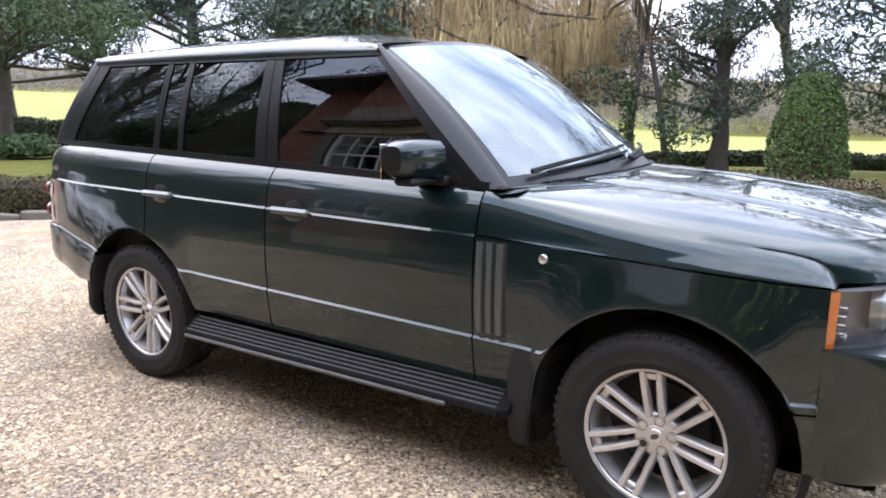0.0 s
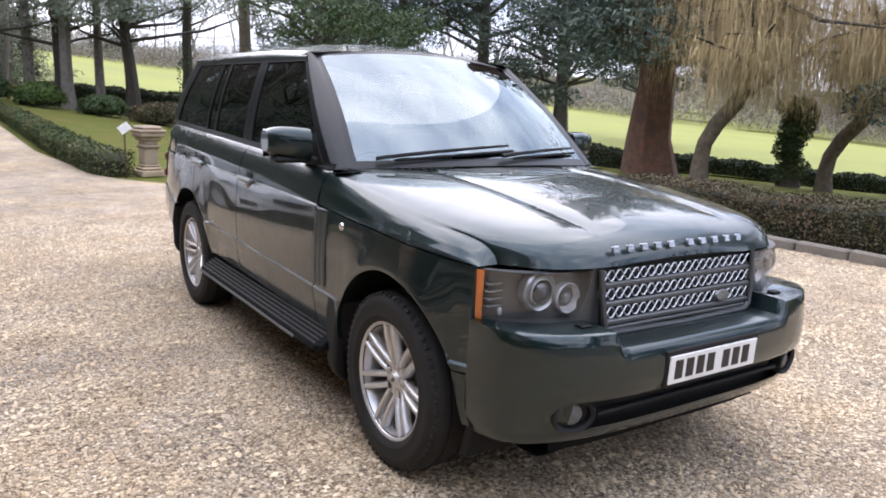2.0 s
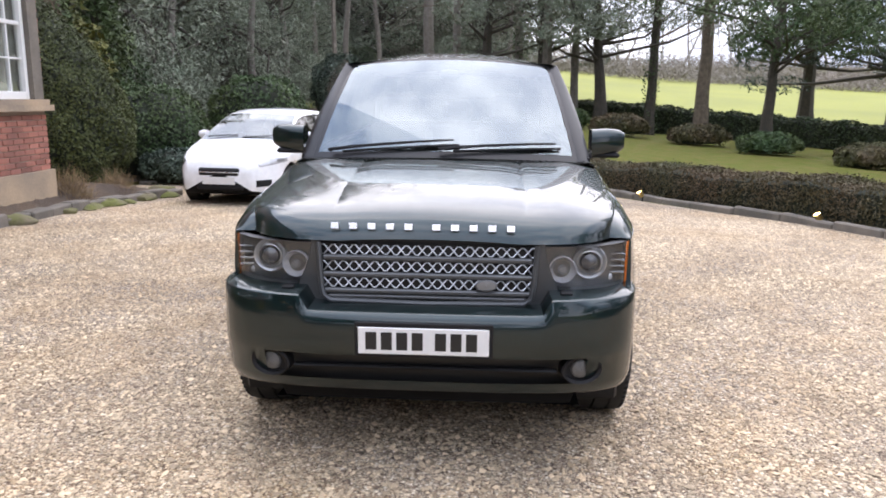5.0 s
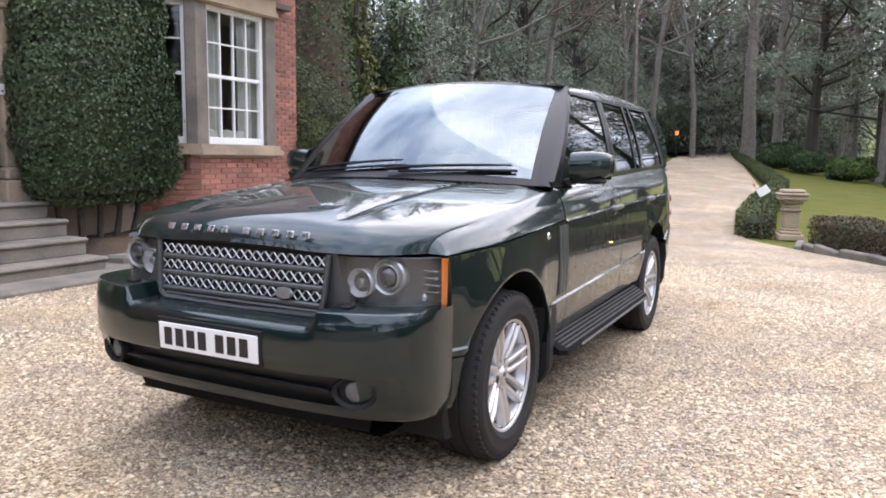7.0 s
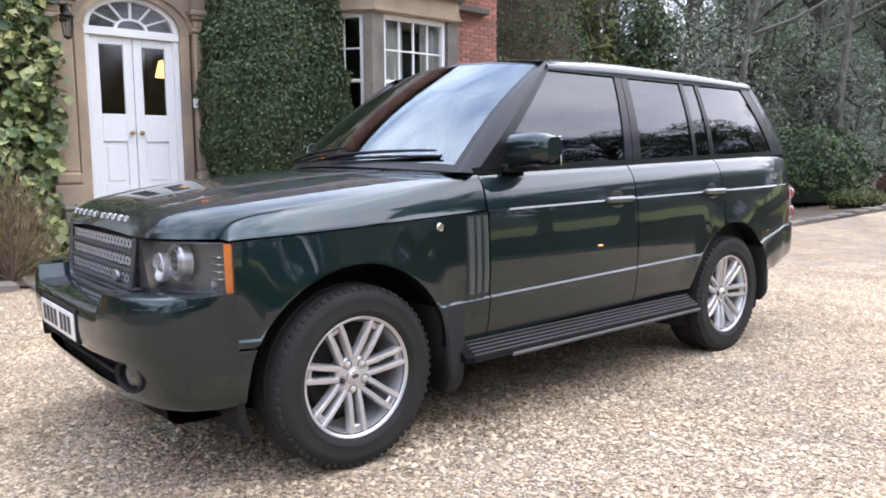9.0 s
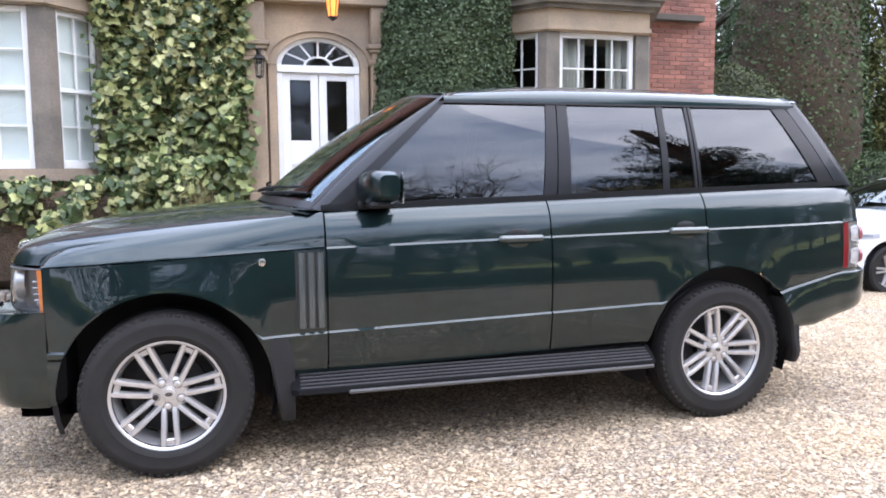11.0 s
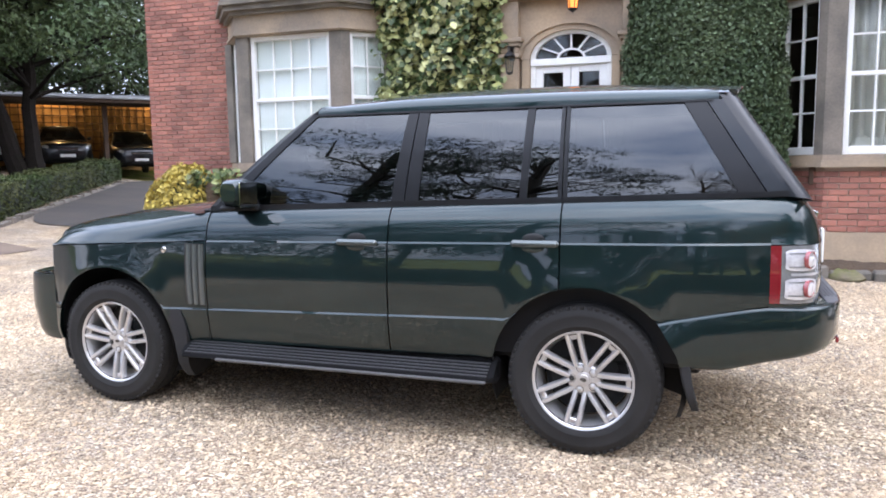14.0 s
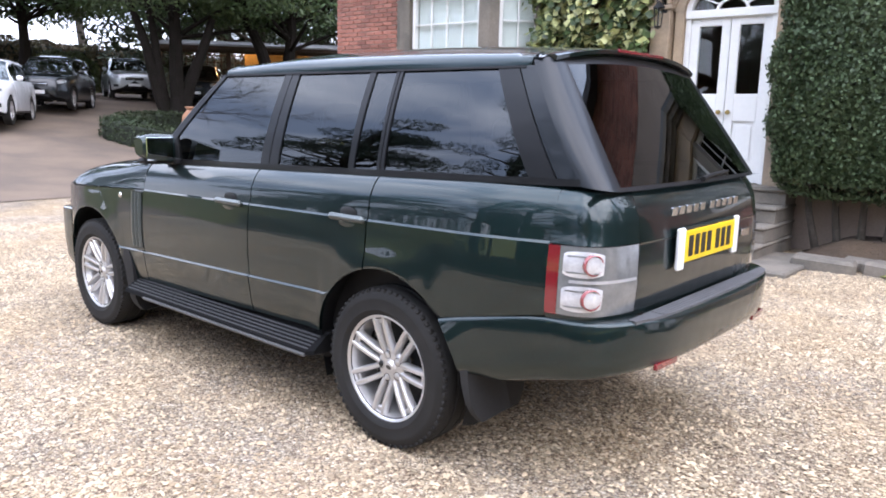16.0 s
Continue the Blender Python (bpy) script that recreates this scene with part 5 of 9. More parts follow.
def willow(x, y, seed):
    rng = np.random.default_rng(seed)
    root = thing("weeping_willow", "weeping willow with long golden bare hanging withes", "tree", at=pose(x, y, gz(x, y) - 0.1))
    path = [(0, 0, 0), (-0.05, 0, 0.8), (0.1, 0.0, 1.7), (0.5, 0.1, 2.5), (1.1, 0.3, 3.3), (1.6, 0.5, 4.6), (1.8, 0.6, 6.5), (1.7, 0.6, 9.0)]
    part("trunk", tube(path, [0.44, 0.33, 0.31, 0.32, 0.32, 0.30, 0.24, 0.12], 12), PALEBARK, root)
    segs, heads = [], []
    for k in range(46):
        a = rng.uniform(0, 2 * math.pi)
        z0 = rng.uniform(3.6, 8.6)
        b = np.array([1.6, 0.5, z0])
        out = rng.uniform(0.8, 5.6)
        top = rng.uniform(6.0, 10.5) - 0.12 * out
        m = b + np.array([math.cos(a) * out * 0.5, math.sin(a) * out * 0.5, (top - z0) * 0.75])
        e = np.array([b[0] + math.cos(a) * out, b[1] + math.sin(a) * out, top])
        segs += [(b, m, 0.11, 0.07), (m, e, 0.07, 0.03)]
        for _ in range(78):
            t = rng.uniform(0.15, 1.0)
            h = (b + (m - b) * t * 2 if t < 0.5 else m + (e - m) * (t - 0.5) * 2) + rng.normal(size=3) * np.array([0.55, 0.55, 0.25])
            heads.append(h)
    cloud("limb_work", *limb_mesh(segs, 5), BARK, root)
    h = np.array(heads)
    n = len(h)
    drop = np.minimum(rng.uniform(2.2, 6.8, n), h[:, 2] - rng.uniform(2.6, 5.2, n))
    drop = np.maximum(drop, 0.8)
    strands, S = [], 5
    sway = rng.normal(size=(n, 2)) * 0.35
    w = rng.uniform(0.007, 0.016, n)
    ang = rng.uniform(0, math.pi, n)
    for k in range(S + 1):
        t = k / S
        c = np.stack([h[:, 0] + sway[:, 0] * t ** 0.6, h[:, 1] + sway[:, 1] * t ** 0.6, h[:, 2] + 0.25 * np.sin(t * math.pi) * (t < 0.4) - drop * t ** 1.25], axis=1)
        o = np.stack([np.cos(ang) * w * (1 - 0.8 * t), np.sin(ang) * w * (1 - 0.8 * t), 0 * w], axis=1)
        strands.append(np.stack([c - o, c + o], axis=1))
    V = np.stack(strands, axis=1).reshape(-1, 3)
    base = np.arange(n)[:, None] * 2 * (S + 1)
    F = np.concatenate([base + [2 * k, 2 * k + 1, 2 * k + 3, 2 * k + 2] for k in range(S)], axis=1).reshape(-1, 4)
    cloud("withe_curtain", V, F, WILLOW, root)
    # short side twigs on the withes
    k = rng.integers(0, n, 16000)
    t = rng.uniform(0.05, 0.95, len(k))
    c = np.stack([h[k, 0] + sway[k, 0] * t ** 0.6, h[k, 1] + sway[k, 1] * t ** 0.6, h[k, 2] - drop[k] * t ** 1.25], axis=1)
    c += rng.normal(size=c.shape) * 0.10
    e = c + np.stack([rng.normal(size=len(k)) * 0.07, rng.normal(size=len(k)) * 0.07, -rng.uniform(0.15, 0.5, len(k))], axis=1)
    o = rng.normal(size=c.shape) * 0.010
    cloud("twig_work", np.stack([c - o, c + o, e], axis=1).reshape(-1, 3), np.arange(len(k) * 3).reshape(-1, 3), WILLOW, root)


willow(-16.0, 23.9, 92)
willow(-14.6, 31.0, 93)


def ivy_stump(x, y, seed):
    rng = np.random.default_rng(seed)
    root = thing("ivy_stump", "tall tree stump smothered in dark ivy", "tree stump", at=pose(x, y, gz(x, y)))
    part("trunk", trunk_shape(rng, 3.9, 0.4), BARK, root)
    cl = [(rng.normal() * 0.2, rng.normal() * 0.2, z, 0.5 + 0.12 * z, 0.5 + 0.12 * z, 0.55) for z in np.linspace(0.5, 3.8, 9)]
    p, d = clump_points(rng, cl, 6500)
    cloud("leaves", *leaves(p, d, 0.10, 1.3, 0.2, rng=rng), YEW, root)


ivy_stump(-16.8, 31.7, 94)


def bare_tree(name, label, x, y, height, r, seed, depth=3, mat=None, kids=3, lean=(0.0, 0.0), low=0.35, ivy=0):
    rng = np.random.default_rng(seed)
    root = thing(name, label, "tree", at=pose(x, y, gz(x, y) - 0.1))
    segs = skeleton(rng, (0, 0, 0), (lean[0], lean[1], 1), height, r, depth, 0.62, 0.18, kids)
    segs = [s for s in segs if not (s[0][2] < low * height * 0.6 and s[2] < r * 0.3)]
    big = [s for s in segs if s[2] > r * 0.3]
    small = [s for s in segs if s[2] <= r * 0.3]
    cloud("trunk", *limb_mesh(big, 9), mat or BARK, root)
    if small:
        tagged(cloud("branch_work", *limb_mesh([(a, b, max(p, 0.012), max(q, 0.007)) for a, b, p, q in small], 3), TWIG, root), kind="stuff")
    if ivy:
        cl = [(0, 0, z, r * 2.2, r * 2.2, 0.7) for z in np.linspace(0.5, height * 0.35, 8)]
        p, d = clump_points(rng, cl, ivy)
        cloud("ivy_leaves", *leaves(p, d, 0.13, 1.3, 0.2, rng=rng), YEW, root)
    return root

def tall_tree(name, label, x, y, height, r, mat, seed, first=0.45, n=16, reach=2.6, ivy=0):
    """A straight bare trunk with thin limbs in its upper part."""
    rng = np.random.default_rng(seed)
    root = thing(name, label, "tree", at=pose(x, y, gz(x, y) - 0.1))
    part("trunk", trunk_shape(rng, height, r, (rng.normal() * 0.3, rng.normal() * 0.3), 1.25), mat, root)
    segs = []
    for k in range(n):
        z = height * (first + (0.97 - first) * (k + 0.5) / n)
        a = rng.uniform(0, 2 * math.pi)
        out = np.array([math.cos(a), math.sin(a), rng.uniform(0.3, 0.9)])
        skeleton(rng, (0, 0, z), out, reach * (1.15 - z / height) * 2, r * 0.28 * (1.2 - z / height), 2, 0.6, 0.12, 3, segs)
    cloud("branch_work", *limb_mesh([(p, q, max(u, 0.014), max(v, 0.008)) for p, q, u, v in segs], 3), TWIG, root)
    if ivy:
        cl = [(0, 0, z, r * 1.7, r * 1.7, 0.7) for z in np.linspace(0.5, height * 0.4, 10)]
        p, d = clump_points(rng, cl, ivy)
        cloud("ivy", *leaves(p, d, 0.12, 1.3, 0.2, rng=rng), YEW, root)
    return root


# evergreen trees across the lawn
def big_cedar(x, y, h, w, low, seed, n=44, count=17000, leaf=0.13):
    rng = np.random.default_rng(seed)
    return evergreen("cedar", "large dark cedar with spreading plates of needles", x, y, h, 0.62, cedar_clumps(rng, h, w, low, n), count, leaf, CONIFER, seed, trunk_h=h * 0.92, length=3.2)


for i, (az, dist, h, w, low) in enumerate(((150, 66, 20, 9, 4.2), (144, 64, 21, 9, 3.8), (138, 60, 19, 8.5, 4.0), (155.5, 74, 22, 7.5, 5.5), (132.0, 74, 19, 7, 6.0))):
    big_cedar(4.3 + dist * math.cos(radians(az)), -2 + dist * math.sin(radians(az)), h, w, low, 101 + i)
for i, (az, dist, h, r) in enumerate(((165.4, 60, 22, 0.42), (171, 62, 21, 0.36), (173, 60, 22, 0.45), (175.2, 63, 20, 0.42), (180, 66, 22, 0.4))):
    tall_tree("bare_tree", "tall bare tree with an ivy-clad trunk on the lawn" if i in (0, 3) else "tall bare tree on the lawn", 4.3 + dist * math.cos(radians(az)), -2 + dist * math.sin(radians(az)), h, r, HAZYBARK if i > 0 else BARK, 120 + i, 0.3, 14, 3.2, 900 if i in (0, 3) else 0)
evergreen("yew_tree", "dark many-stemmed evergreen tree below the forecourt", -6.0, 29.7, 10, 0.35, [(RNG.normal() * 2.3, RNG.normal() * 2.3, RNG.uniform(1.8, 10.5), 1.5, 1.5, 0.9) for _ in range(26)], 18000, 0.09, CONIFER, 131, length=2.4)
bare_tree("bare_tree", "many-stemmed bare tree beyond the hedge", -8.9, 26.6, 10, 0.17, 132, 3, lean=(0.0, 0.05), ivy=500)
bare_tree("bare_tree", "slender bare tree beyond the hedge", -7.4, 27.4, 11, 0.15, 133, 3, lean=(0.04, 0.0), ivy=400)
evergreen("yew_tree", "dark evergreen tree below the forecourt", 1.6, 32.5, 9, 0.24, [(RNG.normal() * 2.2, RNG.normal() * 2.2, RNG.uniform(2.5, 9), 1.5, 1.5, 1.0) for _ in range(20)], 15000, 0.09, YEW, 134, length=2.2)

# evergreen crowns over the lawn
for i, (x, y, h, r, spread, low) in enumerate(((-37.3, 15.9, 13, 0.34, 3.2, 4.6), (-54.5, 9.6, 17, 0.5, 4.2, 4.6), (-57.0, 5.2, 18, 0.5, 4.4, 4.2), (-60.0, 0.5, 18, 0.5, 4.4, 4.4))):
    rr = np.random.default_rng(330 + i)
    evergreen("yew_tree", "tall dark evergreen tree with a bare lower trunk on the lawn", x, y, h, r, [(rr.normal() * spread, rr.normal() * spread, rr.uniform(low + 1, h), 2.0, 2.0, 1.0) for _ in range(30)], 17000, 0.11, FIRHAZY if i else YEW, 340 + i, trunk_h=h * 0.8, lean=(rr.normal() * 0.6, rr.normal() * 0.6), length=2.6)

tall_tree("bare_tree", "tall straight pale-barked tree by the field hedge", -46.0, 14.9, 20, 0.5, PALEBARK, 345, 0.35, 12, 3.0)

# trees on the far side of the forecourt
big_cedar(5.5, 28.0, 22, 8.5, 3.0, 136)
big_cedar(27, 25, 16, 7, 2.5, 137)
big_cedar(13, 27, 23, 9, 2.5, 142)
big_cedar(40, 14, 14, 6.5, 2.5, 138)
bare_tree("bare_tree", "spreading bare tree across the forecourt", -5.0, 44.0, 15, 0.4, 139, 3)
bare_tree("bare_tree", "spreading bare tree across the forecourt", 15.0, 36.0, 14, 0.4, 141, 3)

# woods along the drive
rngw = np.random.default_rng(140)
fir = None
for i in range(26):
    t = i / 25
    x = -16 - 62 * t + rngw.normal() * 2
    y = -9.5 - 0.10 * (-x - 16) - abs(rngw.normal()) * 7 - (3 if x > -24 else 0)
    h = rngw.uniform(15, 24)
    if fir is None or i in (9, 17):
        cl = conifer_clumps(rngw, h, 3.4, 1.6, 12, 7, 0.5)
        fir = evergreen("conifer", "tall dark conifer in the wood beside the drive", x, y, h, 0.35, cl, 22000, 0.062, FIRHAZY, 150 + i, length=3.0)
    else:
        copy_thing(fir, pose(x, y, gz(x, y), 0, 0, rngw.uniform(0, 360)))
for i, (x, y, h, r) in enumerate(((-15.6, -11.4, 7.2, 1.1), (-16.5, -13.5, 9, 1.2), (-14.4, -13.4, 7.6, 1.2), (-20.5, -12.8, 7.6, 1.2), (-18.0, -11.6, 6.4, 1.0))):
    rr = np.random.default_rng(180 + i)
    cl = [(rr.normal() * 0.3, rr.normal() * 0.3, z, r * (1 - 0.5 * z / h), r * (1 - 0.5 * z / h), 0.9) for z in np.linspace(0.6, h, 11)]
    evergreen("columnar_conifer", "golden-green columnar conifer behind the house corner", x, y, h, 0.2, cl, 5200, 0.11, GOLDFIR if i in (0, 2) else YEW, 190 + i)
evergreen("yew_tree", "dark spreading yew behind the house corner", -13.5, -17.5, 12, 0.5, [(RNG.normal() * 3, RNG.normal() * 3, RNG.uniform(2, 12), 2, 2, 1.3) for _ in range(24)], 15000, 0.1, YEW, 199, length=2.2)
for i, (x, y) in enumerate(((-74, -16), (-78, -12), (-82, -8), (-76, -20), (-86, -14))):
    dome("bush", "dark laurel closing the far end of the drive", x, y, 4.0, 6.5, FIRHAZY, 205 + i, 12000, 0.13)

brown = bare_tree("bare_tree", "grey-brown bare tree in the wood beside the drive", -34.0, -11.5, 15, 0.22, 221, 3, HAZYBARK, 3)
for x, y, k in ((-28, -13.5, 0.9), (-44, -12.5, 1.1), (-56, -10.5, 1.2), (-62, -14, 1.2), (-50, -16, 1.2), (-68, -9.5, 1.25), (-72, 2.5, 1.2), (-38, -15, 1.05)):
    copy_thing(brown, pose(x, y, gz(x, y) - 0.1, 0, 0, rngw.uniform(0, 360)) @ Matrix.Scale(k, 4))
# solid dark bush stands in for the shade of the lane's tree tunnel
dome("bush", "dark laurel added for the shaded hollow where the lane enters the wood", -72.6, -12.4, 3.0, 4.8, DARKYEW, 219, 9000, 0.12)
tall_tree("birch", "pale slender birch by the drive", -42.8, -9.0, 17, 0.17, BIRCHBARK, 201, 0.5)
tall_tree("tall_pine_trunk", "tall straight bare trunk beside the drive", -70.5, -5.0, 27, 0.62, HAZYBARK, 202, 0.62, 12, 3.0)
far_fir = None
for i in range(30):
    t = i / 29
    az = 178 + 30 * t
    dist = rngw.uniform(78, 105)
    x, y = 4.5 + dist * math.cos(radians(az)), dist * math.sin(radians(az))
    if far_fir is None:
        far_fir = evergreen("conifer", "far dark conifer closing the end of the drive", x, y, 25, 0.5, conifer_clumps(rngw, 25, 5.4, 1.5, 14, 8, 0.6), 16000, 0.12, FIRHAZY, 210, length=3.0)
    else:
        copy_thing(far_fir, pose(x, y, gz(x, y), 0, 0, rngw.uniform(0, 360)))

for x, y in ((33.5, -21), (30, -25), (26.5, -31), (22, -33), (36, -26)):
    copy_thing(fir, pose(x, y, gz(x, y), 0, 0, rngw.uniform(0, 360)))

# brown winter woods on the far hillside
far_bare = []
for k in range(3):
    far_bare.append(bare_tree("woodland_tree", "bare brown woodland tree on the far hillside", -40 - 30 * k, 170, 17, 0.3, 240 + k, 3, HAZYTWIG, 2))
    # trunks and twigs alike take the haze-paled colour
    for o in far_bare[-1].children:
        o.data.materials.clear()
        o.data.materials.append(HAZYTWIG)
for i in range(84):
    az = 84 + 96 * (i + rngw.uniform(0, 1)) / 84
    dist = rngw.uniform(185, 240)
    x, y = 4 + dist * math.cos(radians(az)), dist * math.sin(radians(az))
    if az > 150:
        dist = rngw.uniform(190, 250)
        x, y = 4 + dist * math.cos(radians(az)), dist * math.sin(radians(az))
    copy_thing(far_bare[i % 3], pose(x, y, gz(x, y) - 0.3, 0, 0, rngw.uniform(0, 360)) @ Matrix.Scale(rngw.uniform(0.8, 1.25), 4))


def far_woods():
    """The mass of the far wood: fine upright brush in a deep band."""
    n = 230000
    az = np.radians(rngw.uniform(80, 186, n))
    d = rngw.uniform(178, 270, n)
    x, y = 4 + d * np.cos(az), d * np.sin(az)
    mass = 0.6 + 0.4 * np.sin(x * 0.07 + 1.3) * np.sin(y * 0.06) + 0.22 * np.sin(x * 0.21 + y * 0.17)
    tall = np.interp(np.degrees(az), (80, 125, 150, 165, 180), (17.0, 17.0, 9.5, 7.0, 7.0))
    z = ground_height(x, y) + rngw.uniform(0, 1, n) ** 0.8 * tall * np.clip(mass, 0.3, 1)
    h = rngw.uniform(0.4, 1.1, n)
    w = rngw.uniform(0.04, 0.13, n)
    t = rngw.uniform(0, math.pi, n)
    o = np.stack([np.cos(t) * w, np.sin(t) * w, 0.4 * w * np.sin(5 * t)], axis=1)
    b = np.stack([x, y, z - 0.6], axis=1)
    tip = b + np.stack([rngw.normal(size=n) * 0.9, rngw.normal(size=n) * 0.9, h], axis=1)
    return np.stack([b - o, b + o, tip], axis=1).reshape(-1, 3), np.arange(3 * n).reshape(-1, 3)


def lane_woods():
    """Thin brush of bare undergrowth and far crowns behind the conifers along the lane, greyed for haze."""
    n = 80000
    az = np.radians(rngw.uniform(177, 199, n))
    d = rngw.uniform(78, 125, n)
    x, y = 4 + d * np.cos(az), d * np.sin(az)
    z = ground_height(x, y) + rngw.uniform(0, 1, n) * np.clip(0.55 + 0.45 * np.sin(np.degrees(az) * 0.9) + 0.3 * np.sin(x * 0.3), 0.35, 1) * 21
    w = rngw.uniform(0.015, 0.05, n)
    t = rngw.uniform(0, math.pi, n)
    o = np.stack([np.cos(t) * w, np.sin(t) * w, 0.5 * w * np.sin(5 * t)], axis=1)
    b = np.stack([x, y, z], axis=1)
    tip = b + np.stack([rngw.normal(size=n) * 0.8, rngw.normal(size=n) * 0.8, rngw.uniform(-0.3, 1.2, n)], axis=1)
    return np.stack([b - o, b + o, tip], axis=1).reshape(-1, 3), np.arange(3 * n).reshape(-1, 3)


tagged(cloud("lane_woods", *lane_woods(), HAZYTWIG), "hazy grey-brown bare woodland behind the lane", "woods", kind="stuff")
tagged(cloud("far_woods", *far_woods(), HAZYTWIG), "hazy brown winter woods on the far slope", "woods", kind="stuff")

# ---------------------------------------------------------------- car park side
hedge("hedge", "rough brown field hedge behind the car park", [(30, 8), (35, -4), (40, -16), (44, -30)], 2.0, 2.4, HEDGEBROWN, 16, 0.16, 70)
for i, (x, y) in enumerate(((42, 4), (46, -8), (48, -20), (38, 14))):
    bare_tree("bare_tree", "bare tree behind the car park", x, y, 13, 0.32, 260 + i, 3)

def urn_pier(x, y):
    z = gz(x, y)
    root = thing("brick_pier", "short square brick pier", "pier", at=pose(x, y, z, 0, 0, 20))
    part("core", box(-0.29, -0.29, 0, 0.29, 0.29, 0.70, 0.003), MORTAR, root)
    part("coping", box(-0.33, -0.33, 0.70, 0.33, 0.33, 0.76, 0.012), STONE, root)
    for c in range(9):
        for sx, sy, turn in ((0, -1, 0), (1, 0, 90), (0, 1, 180), (-1, 0, 270)):
            for k in range(3):
                w = 0.19 if (c + k) % 2 else 0.2
                ob = part("brick", box(-w / 2, -0.012, 0.004, w / 2, 0.004, 0.07, 0.004), PIERBRICK, root)
                ob.matrix_basis = pose(0, 0, c * 0.0775, 0, 0, turn) @ pose((k - 1) * 0.2, -0.29, 0)
    u = thing("urn", "bulbous terracotta urn standing on a brick pier", "urn", at=pose(x, y, z + 0.76))
    part("body", lathe([(0.001, 0.0), (0.17, 0.0), (0.20, 0.02), (0.30, 0.16), (0.335, 0.30), (0.31, 0.43), (0.23, 0.53), (0.215, 0.56), (0.255, 0.60), (0.26, 0.625), (0.235, 0.63), (0.20, 0.58), (0.001, 0.5)], 32), TERRACOTTA, u)


urn_pier(11.7, -6.05)


def stemmed_yew(x, y, h, seed, stems):
    """An old yew whose stems rise together: (lean to one side, height, radius) across the direction (0.5, 0.86)."""
    rr = np.random.default_rng(seed)
    clumps = [(rr.normal() * 2.7, rr.normal() * 2.7, rr.uniform(4.0, h + 0.4), 1.8, 1.8, 0.9) for _ in range(48)]
    tree = evergreen("yew_tree", "old dark yew with several bare stems in the car park", x, y, h, 0.27, clumps, 56000, 0.09, YEW, seed, trunk_h=h * 0.7, bark=YEWBARK)
    for lean, top, r in stems:
        points, radii = [], []
        for t in np.linspace(0, 1, 8):
            o = lean * t ** 1.25 + 0.08 * math.sin(5 * t + seed) + 0.16 * (1 if lean > 0 else -1)
            points.append((float(0.5 * o + 0.1 * math.sin(7 * t)), float(0.86 * o), float(-0.1 + top * t)))
            radii.append(float(r * (1.25 - 0.75 * t) + 0.12 * max(0, 0.12 - t)))
        part("trunk", tube(points, radii, 10), YEWBARK, tree)
    return tree


stemmed_yew(18.6, -9.5, 8.8, 301, ((1.15, 3.9, 0.19), (0.75, 4.4, 0.16), (-0.95, 3.6, 0.22)))
stemmed_yew(17.8, -13.4, 8.8, 302, ((1.45, 4.0, 0.27),))
flat_patch("planting_bed", [(13.6, -8.6, -7.2), (15.0, -10.8, -6.6), (17.2, -14.6, -6.8), (18.4, -16.6, -9.0), (19.4, -17.9, -11.5), (20.8, -18.2, -15.5)], SOIL, 0.03, "dark soil bed of the tree island", "flower bed", 0.4)


def carport(x, y, turn):
    """An open timber shelter; its x runs along the front, y to the back."""
    root = thing("carport", "long open timber carport with lattice back wall", "carport", at=pose(x, y, gz(x, y) - 0.28, 0, 0, turn))
    for k in range(6):
        part("post", box(k * 2.6 - 0.08, -0.08, -0.6, k * 2.6 + 0.08, 0.08, 2.5, 0.01), TIMBER, root)
    part("beam", box(-0.3, -0.1, 2.5, 13.3, 0.1, 2.72, 0.01), TIMBER, root)
    part("roof", join(moved(box(-0.6, -0.6, 0, 13.6, 6.0, 0.08, 0.01), pose(0, 0, 2.74, 6, 0, 0))), LEAD, root)
    part("fascia", box(-0.6, -0.66, 2.58, 13.6, -0.60, 2.72, 0.01), TIMBER, root)
    part("roof_edge", box(-0.62, -0.69, 2.72, 13.62, -0.60, 2.80, 0.01), LEADPALE, root)
    part("back_wall", box(-0.4, 5.2, -0.6, 2.9, 5.3, 0.95, 0.01), TIMBER, root, "low dark board wall below an open lattice")
    part("back_wall", box(2.9, 5.0, -0.6, 4.6, 5.3, 3.3, 0.01), TIMBERPALE, root, "pale oiled timber panel")
    part("back_wall", box(4.6, 5.2, -0.6, 13.4, 5.3, 3.3, 0.01), TIMBERPALE, root, "pale oiled timber back wall")
    for k in range(44):
        part("lattice_slat", box(k * 0.31 - 0.02, 5.1, 0.9, k * 0.31 + 0.02, 5.14, 3.1, 0.004), TIMBER, root)
    for k in range(8):
        part("lattice_slat", box(-0.3, 5.06, 0.9 + k * 0.3, 13.3, 5.1, 0.94 + k * 0.3, 0.004), TIMBER, root)
    for k in range(3):
        part("lamp", moved(lathe([(0.001, -0.05), (0.1, -0.04), (0.1, 0.02)], 14), pose(2.6 + 4 * k, 4.2, 2.9)), LAMPGLOW, root, "warm ceiling lamp under the carport roof")


